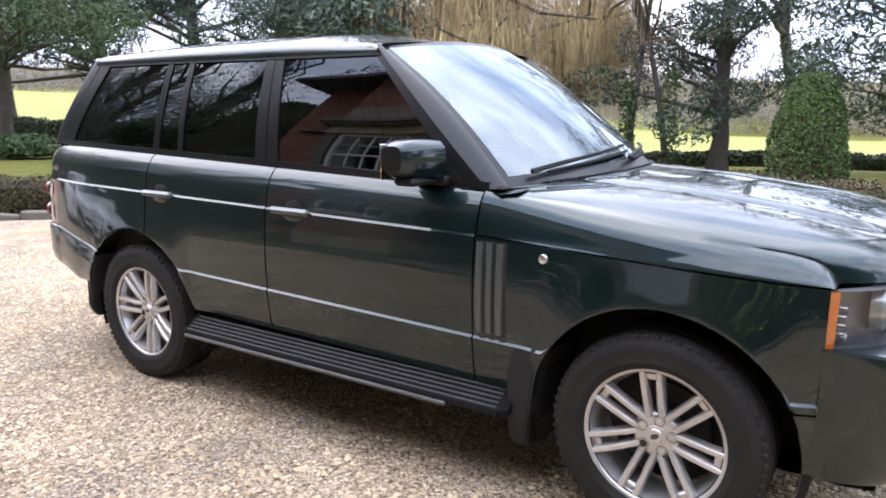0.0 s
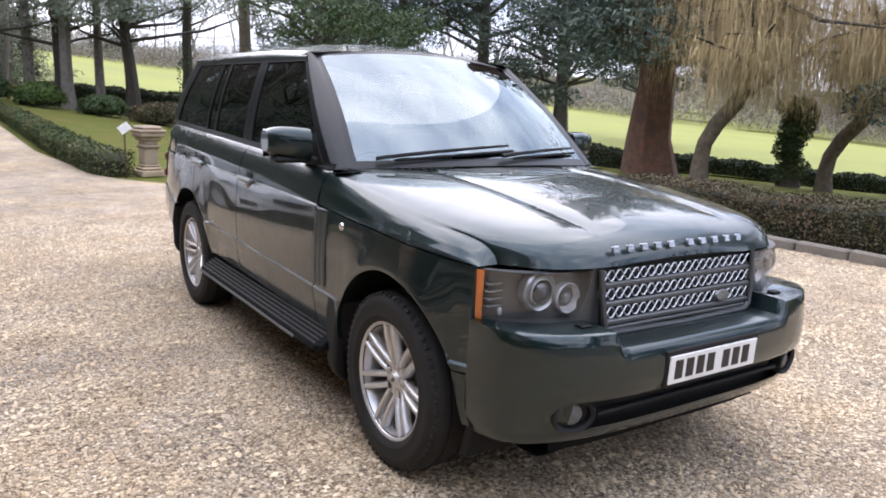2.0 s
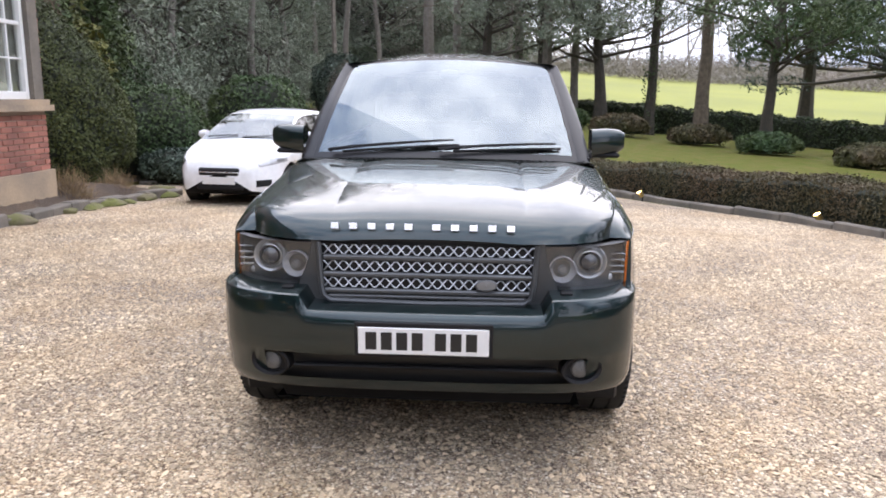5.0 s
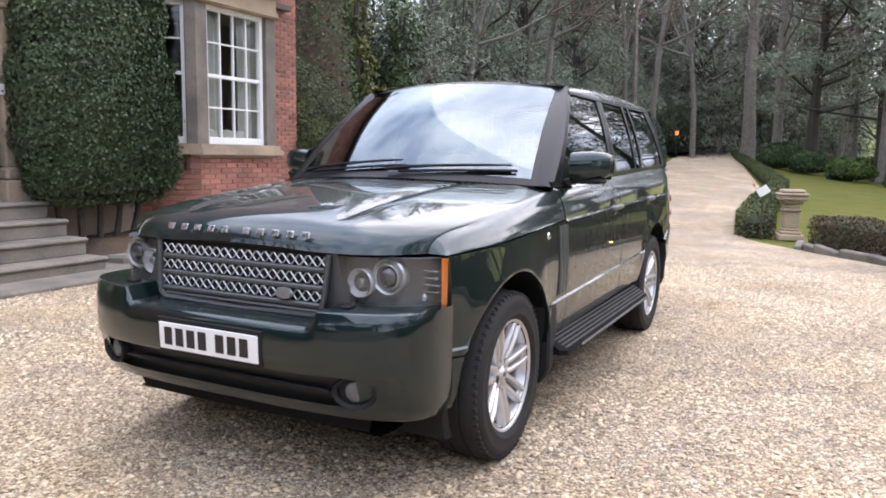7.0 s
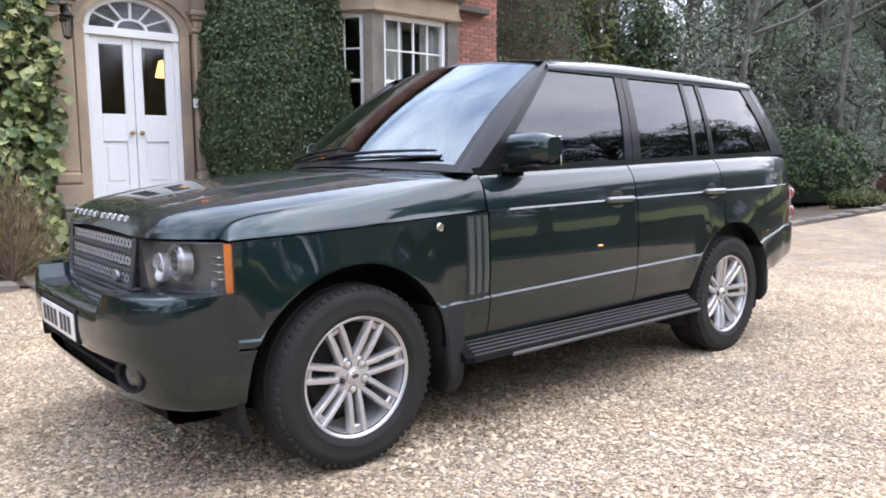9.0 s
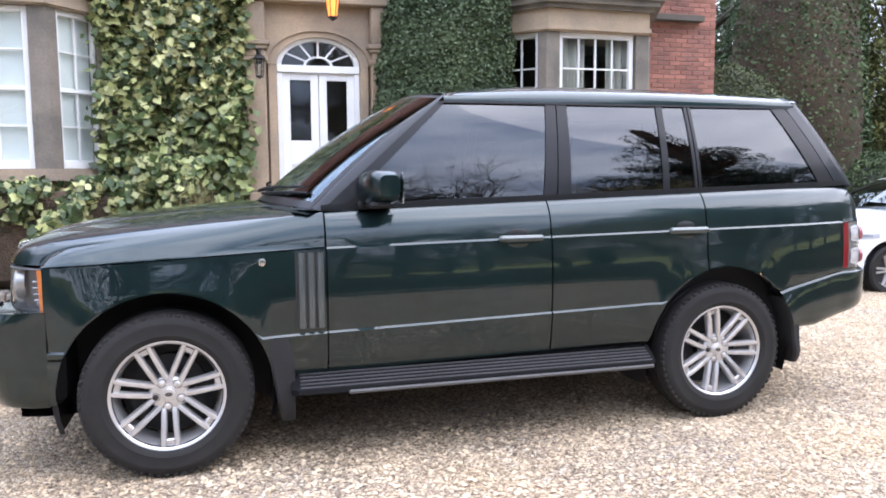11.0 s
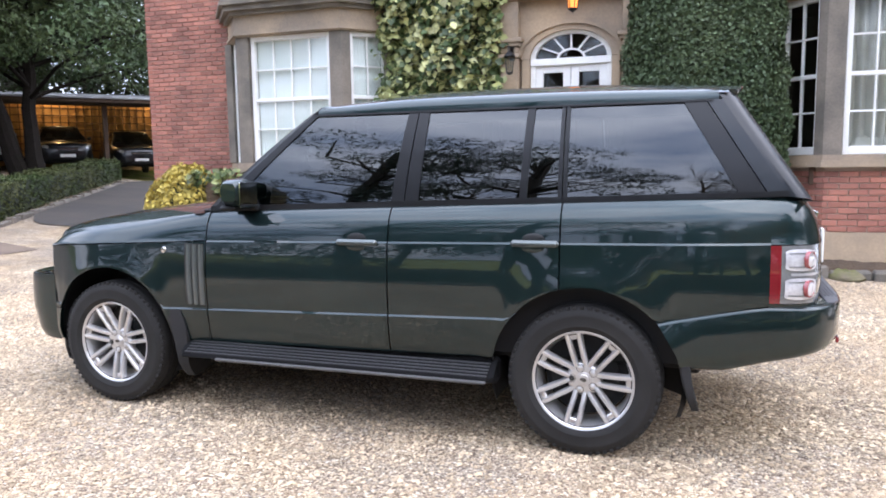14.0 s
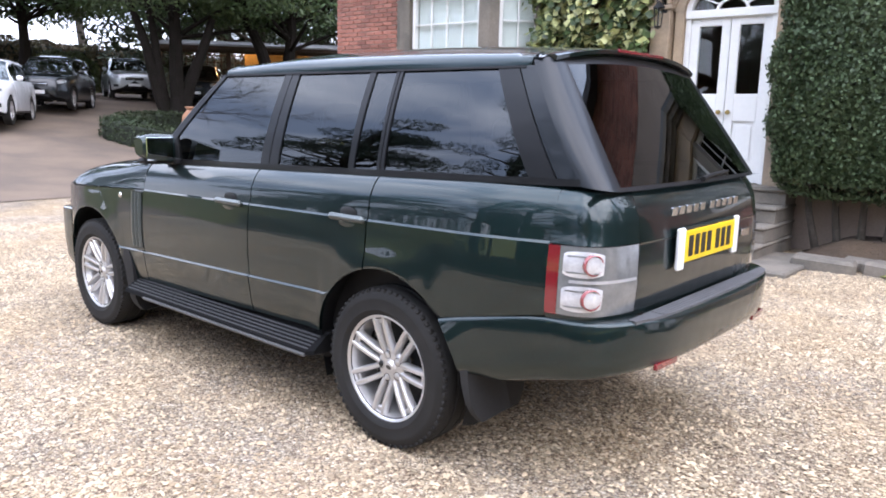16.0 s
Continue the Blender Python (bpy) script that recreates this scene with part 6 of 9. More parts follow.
carport(24.34, -12.1, 232)
for k in range(3):
    d = bpy.data.lights.new("carport_lamp", "POINT")
    d.energy, d.color, d.shadow_soft_size = 45, (1.0, 0.62, 0.25), 0.15
    a = pose(24.34, -12.1, gz(24.34, -12.1), 0, 0, 232) @ Vector((2.6 + 4 * k, 4.2, 2.7))
    new("carport_lamp", d).location = a
rw = np.random.default_rng(310)
for x, y, h, s in ((33.5, -17.0, 11, 311), (29.6, -20.6, 12, 312), (26.4, -24.6, 12, 313), (22.6, -28.0, 13, 314)):
    evergreen("yew_tree", "dense dark evergreen tree behind the carport", x, y, h, 0.36, [(rw.normal() * 2.4, rw.normal() * 2.4, rw.uniform(1.8, h), 2.2, 2.2, 1.4) for _ in range(32)], 8000, 0.2, DARKYEW, s, length=2.2)


evergreen("yew_tree", "dark evergreen tree with a bare trunk behind the parked cars", 31.0, -9.6, 10, 0.26, [(rw.normal() * 3.2, rw.normal() * 3.2, rw.uniform(3.9, 10), 2.2, 2.2, 1.0) for _ in range(40)], 22000, 0.15, YEW, 315, trunk_h=7, bark=YEWBARK)
evergreen("yew_tree", "dark evergreen tree with a bare trunk behind the parked cars", 30.5, -5.4, 10, 0.26, [(rw.normal() * 3.2, rw.normal() * 3.2, rw.uniform(3.9, 10), 2.2, 2.2, 1.0) for _ in range(40)], 22000, 0.15, YEW, 316, trunk_h=7, bark=YEWBARK)
dome("bush", "rounded green shrub at the end of the car park", 34.5, -12.6, 1.6, 2.0, BOXLEAF, 317, 6000, 0.09)


# ---------------------------------------------------------------- the dark green estate car
def paint_material(name, base, flake, rough=0.32, metal=0.45):
    """Metallic car paint: dark pigment, fine bright flakes, a clear coat with faint road dust."""
    m = material(name, base, rough, metal=metal, vary=0.10, big=1.8, fine=14, bump=0.0, second=[c * 1.25 for c in base], coat=1.0, spec=0.15)
    n, l = m.node_tree.nodes, m.node_tree.links
    b = n["Principled BSDF"]
    b.inputs["Coat IOR"].default_value = 1.53
    b.inputs["Coat Roughness"].default_value = 0.025
    geo = n.new("ShaderNodeNewGeometry")
    v = n.new("ShaderNodeTexVoronoi")
    v.inputs["Scale"].default_value = 900
    l.new(geo.outputs["Position"], v.inputs["Vector"])
    old = b.inputs["Base Color"].links[0].from_socket
    r = n.new("ShaderNodeMapRange")
    r.inputs["From Min"].default_value, r.inputs["From Max"].default_value = 0.5, 1.0
    r.inputs["To Max"].default_value = flake
    sep = n.new("ShaderNodeSeparateColor")
    l.new(v.outputs["Color"], sep.inputs["Color"])
    l.new(sep.outputs[0], r.inputs["Value"])
    mx = n.new("ShaderNodeMix")
    mx.data_type = "RGBA"
    l.new(r.outputs["Result"], mx.inputs["Factor"])
    l.new(old, mx.inputs["A"])
    mx.inputs["B"].default_value = (0.03, 0.095, 0.09, 1)
    l.new(mx.outputs["Result"], b.inputs["Base Color"])
    return m


PAINT = paint_material("green_paint", (0.0075, 0.0168, 0.0178), 0.15, 0.45, 0.8)
TRIM = material("black_trim", (0.011, 0.011, 0.012), 0.6, spec=0.25, vary=0.2, big=3, fine=80, bump=0.1, dist=0.001)
GLOSSBLACK = material("gloss_black_pillar", (0.010, 0.0105, 0.012), 0.36, spec=0.24, vary=0.1, big=2, fine=30, bump=0.0, coat=0.12)
PILLAR = material("gloss_blue_black", (0.009, 0.012, 0.016), 0.35, spec=0.25, vary=0.1, big=2, fine=30, bump=0.0, coat=0.3)
RUBBER = material("tyre_rubber", (0.020, 0.019, 0.018), 0.75, spec=0.3, vary=0.3, big=6, fine=60, bump=0.2, dist=0.002)
ALLOY = material("silver_alloy", (0.58, 0.57, 0.565), 0.32, metal=0.7, vary=0.08, big=5, fine=60, bump=0.03)
BRIGHT = material("satin_chrome", (0.72, 0.72, 0.73), 0.22, metal=1.0, vary=0.06, big=5, fine=60, bump=0.0)
SATIN = material("satin_grey", (0.25, 0.255, 0.26), 0.4, metal=0.6, vary=0.1, big=5, fine=60, bump=0.0)
BLADE = material("dark_satin_blade", (0.085, 0.089, 0.092), 0.38, metal=0.5, vary=0.1, big=5, fine=60, bump=0.0)
HANDLEPALE = material("pale_grey_green_handle", (0.10, 0.116, 0.113), 0.4, metal=0.45, vary=0.08, big=4, fine=50, bump=0.0, coat=0.5)
STEPEDGE = material("silver_step_edge", (0.085, 0.083, 0.08), 0.6, metal=0.3, vary=0.15, big=5, fine=60, bump=0.05)
MESHSILVER = material("silver_mesh", (0.50, 0.51, 0.52), 0.3, metal=0.85, vary=0.08, big=5, fine=60, bump=0.0)
HANDLE = material("grey_green_handle", (0.078, 0.09, 0.087), 0.38, metal=0.4, vary=0.08, big=4, fine=50, bump=0.0, coat=0.5)
STEPGREY = material("grey_plastic", (0.10, 0.10, 0.105), 0.6, vary=0.2, big=5, fine=60, bump=0.1)
STEPBLACK = material("step_rubber", (0.007, 0.007, 0.0075), 0.8, spec=0.12, vary=0.2, big=5, fine=60, bump=0.1)
NUT = material("dull_nut", (0.09, 0.08, 0.072), 0.55, metal=0.4, vary=0.2, big=9, fine=60, bump=0.0)
RIB = material("step_rib", (0.020, 0.020, 0.021), 0.5, vary=0.2, big=5, fine=60, bump=0.1)
FLAP = material("flap_rubber", (0.022, 0.022, 0.023), 0.7, spec=0.3, vary=0.2, big=5, fine=60, bump=0.1)
LAMPWHITE = material("lamp_reflector", (0.62, 0.61, 0.62), 0.15, metal=0.2, vary=0.2, big=20, fine=90, bump=0.3, coat=1.0)
LAMPGREY = material("grey_lens", (0.22, 0.225, 0.23), 0.15, metal=0.3, vary=0.2, big=12, fine=60, bump=0.1, coat=1.0)
LAMPDARK = material("lamp_housing", (0.115, 0.118, 0.122), 0.34, metal=0.45, vary=0.1, big=6, fine=50, bump=0.0)
LAMPRING = material("satin_bezel", (0.42, 0.425, 0.43), 0.30, metal=0.75, vary=0.12, big=14, fine=60, bump=0.05)
FOGGREY = material("dull_fog_lens", (0.13, 0.13, 0.125), 0.45, vary=0.25, big=20, fine=90, bump=0.2)
LENSDARK = material("dark_projector_lens", (0.035, 0.037, 0.045), 0.06, vary=0.1, big=9, fine=50, bump=0.0, coat=1.0, spec=0.7)
AMBER = material("amber_lens", (0.55, 0.14, 0.016), 0.2, vary=0.08, big=8, fine=70, bump=0.1, coat=1.0)
PINKLENS = material("pale_red_lens", (0.30, 0.06, 0.065), 0.2, vary=0.1, big=8, fine=90, bump=0.1, coat=1.0)
REDLENS = material("red_lens", (0.17, 0.008, 0.014), 0.2, vary=0.1, big=8, fine=90, bump=0.1, coat=1.0)
CLEARLENS = material("frosted_lens", (0.55, 0.55, 0.56), 0.12, metal=0.35, vary=0.15, big=9, fine=60, bump=0.15, coat=1.0)
PLATEWHITE = material("white_plate", (0.72, 0.72, 0.71), 0.35, vary=0.05, big=6, fine=50, bump=0.0)
PLATEYELLOW = material("yellow_plate", (0.82, 0.56, 0.01), 0.35, vary=0.05, big=6, fine=50, bump=0.0)
INK = material("black_ink", (0.012, 0.012, 0.012), 0.5, vary=0.1, fine=60, bump=0.0)
SEATHIDE = material("grey_hide", (0.10, 0.09, 0.08), 0.55, vary=0.15, big=4, fine=60, bump=0.2)
TINTED = glass_material("privacy_glass", (0.045, 0.05, 0.05), 0.0, 0.076, (0.93, 0.97, 1.0))
SCREEN = glass_material("windscreen_glass", (0.40, 0.45, 0.44), 0.0, 0.165, (0.84, 0.95, 1.0))
COVER = glass_material("lamp_cover", (0.92, 0.93, 0.93), 0.0, 0.045)
MIRROR = material("mirror_glass", (0.85, 0.87, 0.9), 0.03, metal=1.0, vary=0.02, bump=0.0)

AX, AZ, AR = 1.44, 0.385, 0.462      # axle, arch middle, arch radius
CAR = thing("estate_car", "dark metallic green luxury off-road estate car parked on gravel", "car")


def z_belt(x): return 1.209 - 0.0305 * x
def z_crease(x): return 1.034 - 0.0161 * x
def z_hood(x): return 1.055 - 0.047 * x
def z_rub(x): return 0.645 - 0.0245 * x
def z_door(x): return 0.445 - 0.02 * x


def side_rows(x):
    d, r, c, b = z_door(x), z_rub(x), z_crease(x), z_belt(x)
    return [(d - 0.1, 0.895), (d, 0.915), (d + 0.05, 0.930), (r - 0.06, 0.942), (r - 0.005, 0.950), (r + 0.004, 0.941), (r + 0.12, 0.948), (r + 0.24, 0.946), (c - 0.05, 0.939),
            (c - 0.005, 0.935), (c + 0.004, 0.926), (c + 0.04, 0.9215), (b - 0.105, 0.9155), (b - 0.085, 0.9095), (b - 0.060, 0.8995), (b - 0.040, 0.8885), (b - 0.024, 0.8775), (b - 0.010, 0.865), (b, 0.850)]


def taper(x):
    return 0.37 * max(0, x - 1.5) ** 2 + 0.23 * max(0, -1.8 - x) ** 2


def y_side(x, z):
    rows = side_rows(x)
    y = float(np.interp(z, [r[0] for r in rows], [r[1] for r in rows])) - taper(x)
    a = AX if x > 0 else -AX
    r = math.hypot(x - a, z - AZ)
    if r < AR + 0.07:
        y += 0.012 * max(0.0, min(1.0, (AR + 0.07 - r) / 0.045))
    return y


def arch_z(x):
    d = abs(abs(x) - AX)
    return AZ + math.sqrt(AR * AR - d * d) if d < AR else 0.0


def z_quarter(x):
    return 0.70 + 0.09 * min(1.0, max(0.0, (-1.8 - x) / 0.45))


def bottom(x):
    if x > 1.8:
        return max(arch_z(x), 0.57)
    if x < -1.75:
        return max(arch_z(x), z_quarter(x))
    return max(arch_z(x), z_door(x))


def shell(points, depth=0.022, inner=0.0):
    """A pressed panel: the outer skin and a flange turned in all round. points[i][j], i along x, j upwards."""
    V, F = sheet(points)
    n, w = len(points), len(points[0])
    rim = [i * w for i in range(n)] + [(n - 1) * w + j for j in range(1, w)] + [i * w + w - 1 for i in range(n - 2, -1, -1)] + [j for j in range(w - 2, 0, -1)]
    k = len(V)
    cx = sum(v[0] for v in V) / len(V)
    V = list(V) + [(V[i][0] + (0.002 if V[i][0] < cx else -0.002), V[i][1] - depth, V[i][2]) for i in rim]
    m = len(rim)
    F = list(F) + [(rim[i], k + i, k + (i + 1) % m, rim[(i + 1) % m]) for i in range(m)]
    return V, F


def side_panel(cols, top, low=bottom):
    pts = []
    for x in cols:
        z0, z1 = low(x), top(x)
        full = [z for z, _ in side_rows(x)[1:]]
        full = [z for z in full if z < z1 - 0.008] + [z1]
        col, k = [], 0
        for z in full:
            zz = max(z, z0 + 0.0025 * k)
            col.append((x, y_side(x, zz), zz))
            k += 1
        pts.append(col)
    w = min(len(c) for c in pts)
    pts = [c[len(c) - w:] for c in pts]
    return shell(pts)


def arch_cols(a, lo, hi):
    xs = [a + AR * math.cos(t) for t in np.linspace(0, math.pi, 29)]
    return [x for x in xs if lo < x < hi]


def span(lo, hi, extra=(), step=0.09):
    n = max(2, int(abs(hi - lo) / step) + 1)
    base = [x for x in np.linspace(lo, hi, n)]
    base = [x for x in base if not any(abs(x - e) < 0.02 for e in extra)]
    return sorted({*[round(float(x), 4) for x in base], *[round(float(e), 4) for e in extra], lo, hi}, reverse=True)


def both(name, shape, mat, parent=None, label="", **kw):
    """The same part on the left and on the right."""
    return [part(name, s, mat, parent or CAR, label, **kw) for s in (shape, mirrored(shape))]


both("front_wing", side_panel(span(0.726, 1.935, arch_cols(AX, 0.75, 1.93)), z_hood), PAINT)
doors_f = both("front_door", side_panel(span(-0.412, 0.719), z_belt), PAINT)
doors_r = both("rear_door", side_panel(span(-1.322, -0.420, arch_cols(-AX, -1.31, -0.44)), z_belt), PAINT)
both("rear_wing", side_panel(span(-2.27, -1.330, arch_cols(-AX, -2.0, -1.34)), z_belt), PAINT)


def liner(a):
    rows = []
    for t in np.linspace(-0.35, math.pi + 0.35, 26):
        c, s = math.cos(t), math.sin(t)
        rows.append([(a + (AR + 0.004) * c, y_side(max(-2.25, min(1.93, a + AR * c)), max(0.42, AZ + AR * s)) - 0.021, AZ + (AR + 0.004) * s), (a + (AR + 0.03) * c, 0.84, AZ + (AR + 0.03) * s), (a + (AR + 0.03) * c, 0.50, AZ + (AR + 0.03) * s)])
    rows2 = [[r[2], (a, 0.50, AZ)] for r in rows]
    return join(sheet(rows, flip=True), sheet(rows2, flip=True))


for a in (AX, -AX):
    both("wheel_arch_liner", liner(a), TRIM)


# wheels
def spoke(r0, r1, off0, off1, w0, w1, y0, y1):
    V, F = [], []
    for r, t in ((r0, 0), (r0 + 0.3 * (r1 - r0), 0.3), (r0 + 0.7 * (r1 - r0), 0.7), (r1, 1)):
        o, w, y = off0 + (off1 - off0) * t, w0 + (w1 - w0) * t, y0 + (y1 - y0) * t + 0.008 * math.sin(math.pi * t)
        V += [(r, y - 0.035, o - w * 0.6), (r, y - 0.006, o - w * 0.5), (r, y, o - w * 0.3), (r, y, o + w * 0.3), (r, y - 0.006, o + w * 0.5), (r, y - 0.035, o + w * 0.6)]
    for k in range(3):
        for i in range(6):
            j = (i + 1) % 6
            F.append((k * 6 + i, k * 6 + j, k * 6 + 6 + j, k * 6 + 6 + i))
    return V, F


def tyre():
    prof = [(0.232, -0.10), (0.250, -0.112), (0.285, -0.124), (0.330, -0.126), (0.365, -0.110), (0.3775, -0.088), (0.379, -0.045), (0.371, -0.042), (0.371, -0.034), (0.3805, -0.031), (0.3805, 0.031), (0.371, 0.034),
            (0.371, 0.042), (0.379, 0.045), (0.3775, 0.088), (0.366, 0.109), (0.345, 0.1225), (0.333, 0.1260), (0.327, 0.1278), (0.322, 0.1265), (0.300, 0.1285), (0.284, 0.1270), (0.278, 0.1285), (0.273, 0.1262), (0.262, 0.121), (0.252, 0.112), (0.232, 0.10)]
    body = lathe(prof, 64, "y")
    lugs = []
    for i in range(64):
        a = 360 * i / 64
        for s in (-1, 1):
            lugs.append(moved(box(-0.011, min(s * 0.088, s * 0.116), 0.355, 0.011, max(s * 0.088, s * 0.116), 0.3735, 0.004), pose(0, 0, 0, 0, a + (2.8 if s > 0 else 0), 0)))
    return join(body, *lugs)


# near-black brake parts and nut wells: shade behind the spokes put into colour
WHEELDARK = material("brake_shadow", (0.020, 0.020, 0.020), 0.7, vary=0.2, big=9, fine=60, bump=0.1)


def make_wheel(turn, nuts):
    """Nineteen-inch wheel of seven twin spokes; nuts: the bearing of the first of five wheel nuts."""
    rim = lathe([(0.236, -0.10), (0.226, -0.07), (0.219, -0.02), (0.219, 0.040), (0.226, 0.070), (0.234, 0.094), (0.2375, 0.104), (0.2435, 0.1105), (0.2500, 0.1125), (0.2530, 0.1105), (0.2525, 0.10)], 64, "y")
    hub = lathe([(0.001, 0.079), (0.034, 0.079), (0.037, 0.074), (0.060, 0.073), (0.074, 0.071), (0.084, 0.062), (0.088, 0.045), (0.088, 0.02)], 40, "y")
    w = part("wheel", join(rim, hub), ALLOY, CAR, "silver seven twin-spoke alloy wheel", sharp=40)
    for k in range(7):
        at = pose(0, 0, 0, 0, 360 * k / 7 + turn, 0)
        for s in (-1, 1):
            part("spoke", moved(spoke(0.062, 0.243, s * 0.0225, s * 0.0300, 0.0245, 0.0235, 0.073, 0.106), at), ALLOY, w, sharp=40)
        part("spoke_web", moved(box(0.205, 0.060, -0.030, 0.236, 0.088, 0.030, 0.006), at), ALLOY, w, sharp=40)
    part("tyre", tyre(), RUBBER, w, "black road tyre with blocked shoulder tread")
    part("centre_cap", join(lathe([(0.001, 0.085), (0.024, 0.084), (0.029, 0.078)], 24, "y")), ALLOY, w)
    part("cap_emblem", moved(lathe([(0.001, 0.0868), (0.012, 0.0865), (0.014, 0.084)], 20, "y"), Matrix.Diagonal((1.25, 1, 0.72, 1))), NUT, w)
    for k in range(5):
        a = radians(72 * k + nuts)
        at = pose(0.058 * math.cos(a), 0, 0.058 * math.sin(a))
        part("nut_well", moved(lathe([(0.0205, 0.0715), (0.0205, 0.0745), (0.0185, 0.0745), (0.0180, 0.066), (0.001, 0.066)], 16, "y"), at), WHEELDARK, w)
        part("lug_nut", moved(lathe([(0.001, 0.080), (0.008, 0.080), (0.0115, 0.0775), (0.0148, 0.0765), (0.0155, 0.0725), (0.0155, 0.060)], 6, "y"), at), INK if k == 4 else ALLOY, w, "black locking nut" if k == 4 else "")
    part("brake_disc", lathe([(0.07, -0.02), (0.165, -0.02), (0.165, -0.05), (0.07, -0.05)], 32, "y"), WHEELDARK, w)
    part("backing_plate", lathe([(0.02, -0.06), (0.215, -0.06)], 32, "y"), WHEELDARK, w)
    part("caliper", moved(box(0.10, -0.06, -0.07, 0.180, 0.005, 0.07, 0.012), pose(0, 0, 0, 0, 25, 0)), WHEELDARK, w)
    return w


w0 = make_wheel(38.57, 60)
w0.matrix_basis = pose(AX, 0.815, 0.378)
for x, y, rz, ry in ((-AX, 0.815, 0, -13.2), (AX, -0.815, 180, 31), (-AX, -0.815, 180, 9)):
    c = copy_thing(w0, pose(x, y, 0.378, 0, 0, rz) @ pose(0, 0, 0, 0, ry, 0))
    c.parent = CAR

# bonnet
HOOD_U, HOOD_Z = (0, 0.3, 0.6, 0.8, 0.88, 0.93, 0.965, 0.985, 1.0), (1.207, 1.188, 1.150, 1.110, 1.086, 1.064, 1.036, 1.008, 0.970)


def hood_front(y): return 2.150 - 0.205 * (abs(y) / 0.86) ** 7
def hood_back(y): return 0.722 + 0.28 * (1 - (abs(y) / 0.94) ** 2)


def bonnet():
    us = [0, 0.04, 0.12, 0.22, 0.35, 0.5, 0.65, 0.76, 0.83, 0.88, 0.915, 0.94, 0.96, 0.975, 0.987, 0.995, 1.0]
    fs = [0, 0.18, 0.36, 0.475, 0.492, 0.50, 0.515, 0.60, 0.70, 0.80, 0.88, 0.93, 0.965, 0.985]
    vs = [1.0, 0.93, 0.85, 0.74, 0.6, 0.42, 0.2, 0.06, 0.0]
    rows = []
    for u in us:
        zt = float(np.interp(u, HOOD_U, HOOD_Z))
        half = []
        xe = hood_back(0.93) + (hood_front(0.86) - hood_back(0.93)) * u
        xs = min(xe, 1.935)
        zl = min(z_hood(xs) + 0.006, zt - 0.002)
        ze = max(zl + 0.001, zt - float(np.interp(u, (0, 0.35, 1), (0.022, 0.05, 0.05))) * (1 - u ** 6))
        b = z_belt(min(xs, 0.9)) - 0.012
        ye = y_side(xs, b) - 0.003
        for f in fs:
            x = hood_back(f * 0.93) + (hood_front(f * 0.86) - hood_back(f * 0.93)) * u
            z = ze + (zt - ze) * (1 - f ** 5) + 0.012 * (1 - (f / 0.5) ** 2 if f < 0.475 else 0)
            if 0.475 < f < 0.51 and u < 0.86:
                z -= 0.006
            half.append((x, f * ye, z))
        for v in vs:
            half.append((xe, y_side(xs, zl + (b - zl) * v) - 0.003, zl + (ze - zl) * v))
        rows.append([(x, -y, z) for x, y, z in half[:0:-1]] + half)
    return sheet(rows)


part("bonnet", bonnet(), PAINT, CAR, "dark green clamshell bonnet with two pressed lines", sharp=50)


def blocks(at, width, height, thick, count, gap_after, space):
    """A word drawn as plain blocks, flat in its own plane."""
    out, y = [], -width / 2
    step = width / (count + 0.5)
    for i in range(count):
        if i == gap_after:
            y += step * 0.5
        out.append(moved(box(0, y, -height / 2, thick, y + step * space, height / 2, 0.0015), at))
        y += step
    return out


for b in blocks(pose(2.132, 0, 1.028, 0, -18, 0), 0.80, 0.025, 0.010, 10, 5, 0.44):
    part("letter_block", b, BRIGHT, CAR)

# cowl, wipers, windscreen
part("cowl", sheet([[(hood_back(y) + 0.02, y, 1.196), (hood_back(y) - 0.06, y, 1.192), (hood_back(y) - 0.16, y, 1.186)] for y in np.linspace(-0.86, 0.86, 25)]), TRIM, CAR)
part("cowl_grille", join(*[box(0.935 - 0.25 * (y / 0.9) ** 2, y, 1.200, 0.985 - 0.25 * (y / 0.9) ** 2, y + 0.02, 1.209, 0.003) for y in np.arange(-0.6, 0.6, 0.035)]), TRIM, CAR)
WB = lambda y: (0.765 + 0.225 * (1 - (y / 0.80) ** 2), 1.196 + 0.03 * (1 - (y / 0.8) ** 2))
WT = lambda y: (0.055 + 0.09 * (1 - (y / 0.66) ** 2), 1.765 + 0.045 * (1 - (y / 0.66) ** 2))


def screen_point(s, t, lift=0.0):
    """s across from -1 to 1, t from the base to the top of the windscreen."""
    yb, yt = 0.775 * s, 0.648 * s
    (xb, zb), (xt, zt) = WB(yb), WT(yt)
    k = 0.035 * math.sin(math.pi * t)
    return (xb + (xt - xb) * t + k * 0.6 + lift * 0.62, yb + (yt - yb) * t, zb + (zt - zb) * t + k * 0.75 + lift * 0.78)


part("windscreen", sheet([[screen_point(s, t) for t in np.linspace(0.05, 0.965, 12)] for s in np.linspace(-0.965, 0.965, 21)], flip=True), SCREEN, CAR, "clear windscreen reflecting the sky").visible_shadow = False
edge = [(-1, 1, 0.0, 0.05), (-1, 1, 0.965, 1.0)]
border = [sheet([[screen_point(s, t, -0.001) for t in (t0, t1)] for s in np.linspace(s0, s1, 21)], flip=True) for s0, s1, t0, t1 in edge]
border += [sheet([[screen_point(s, t, -0.001) for t in np.linspace(0.05, 0.965, 12)] for s in sr], flip=True) for sr in ((-1, -0.965), (0.965, 1))]
part("windscreen_border", join(*border), GLOSSBLACK, CAR)
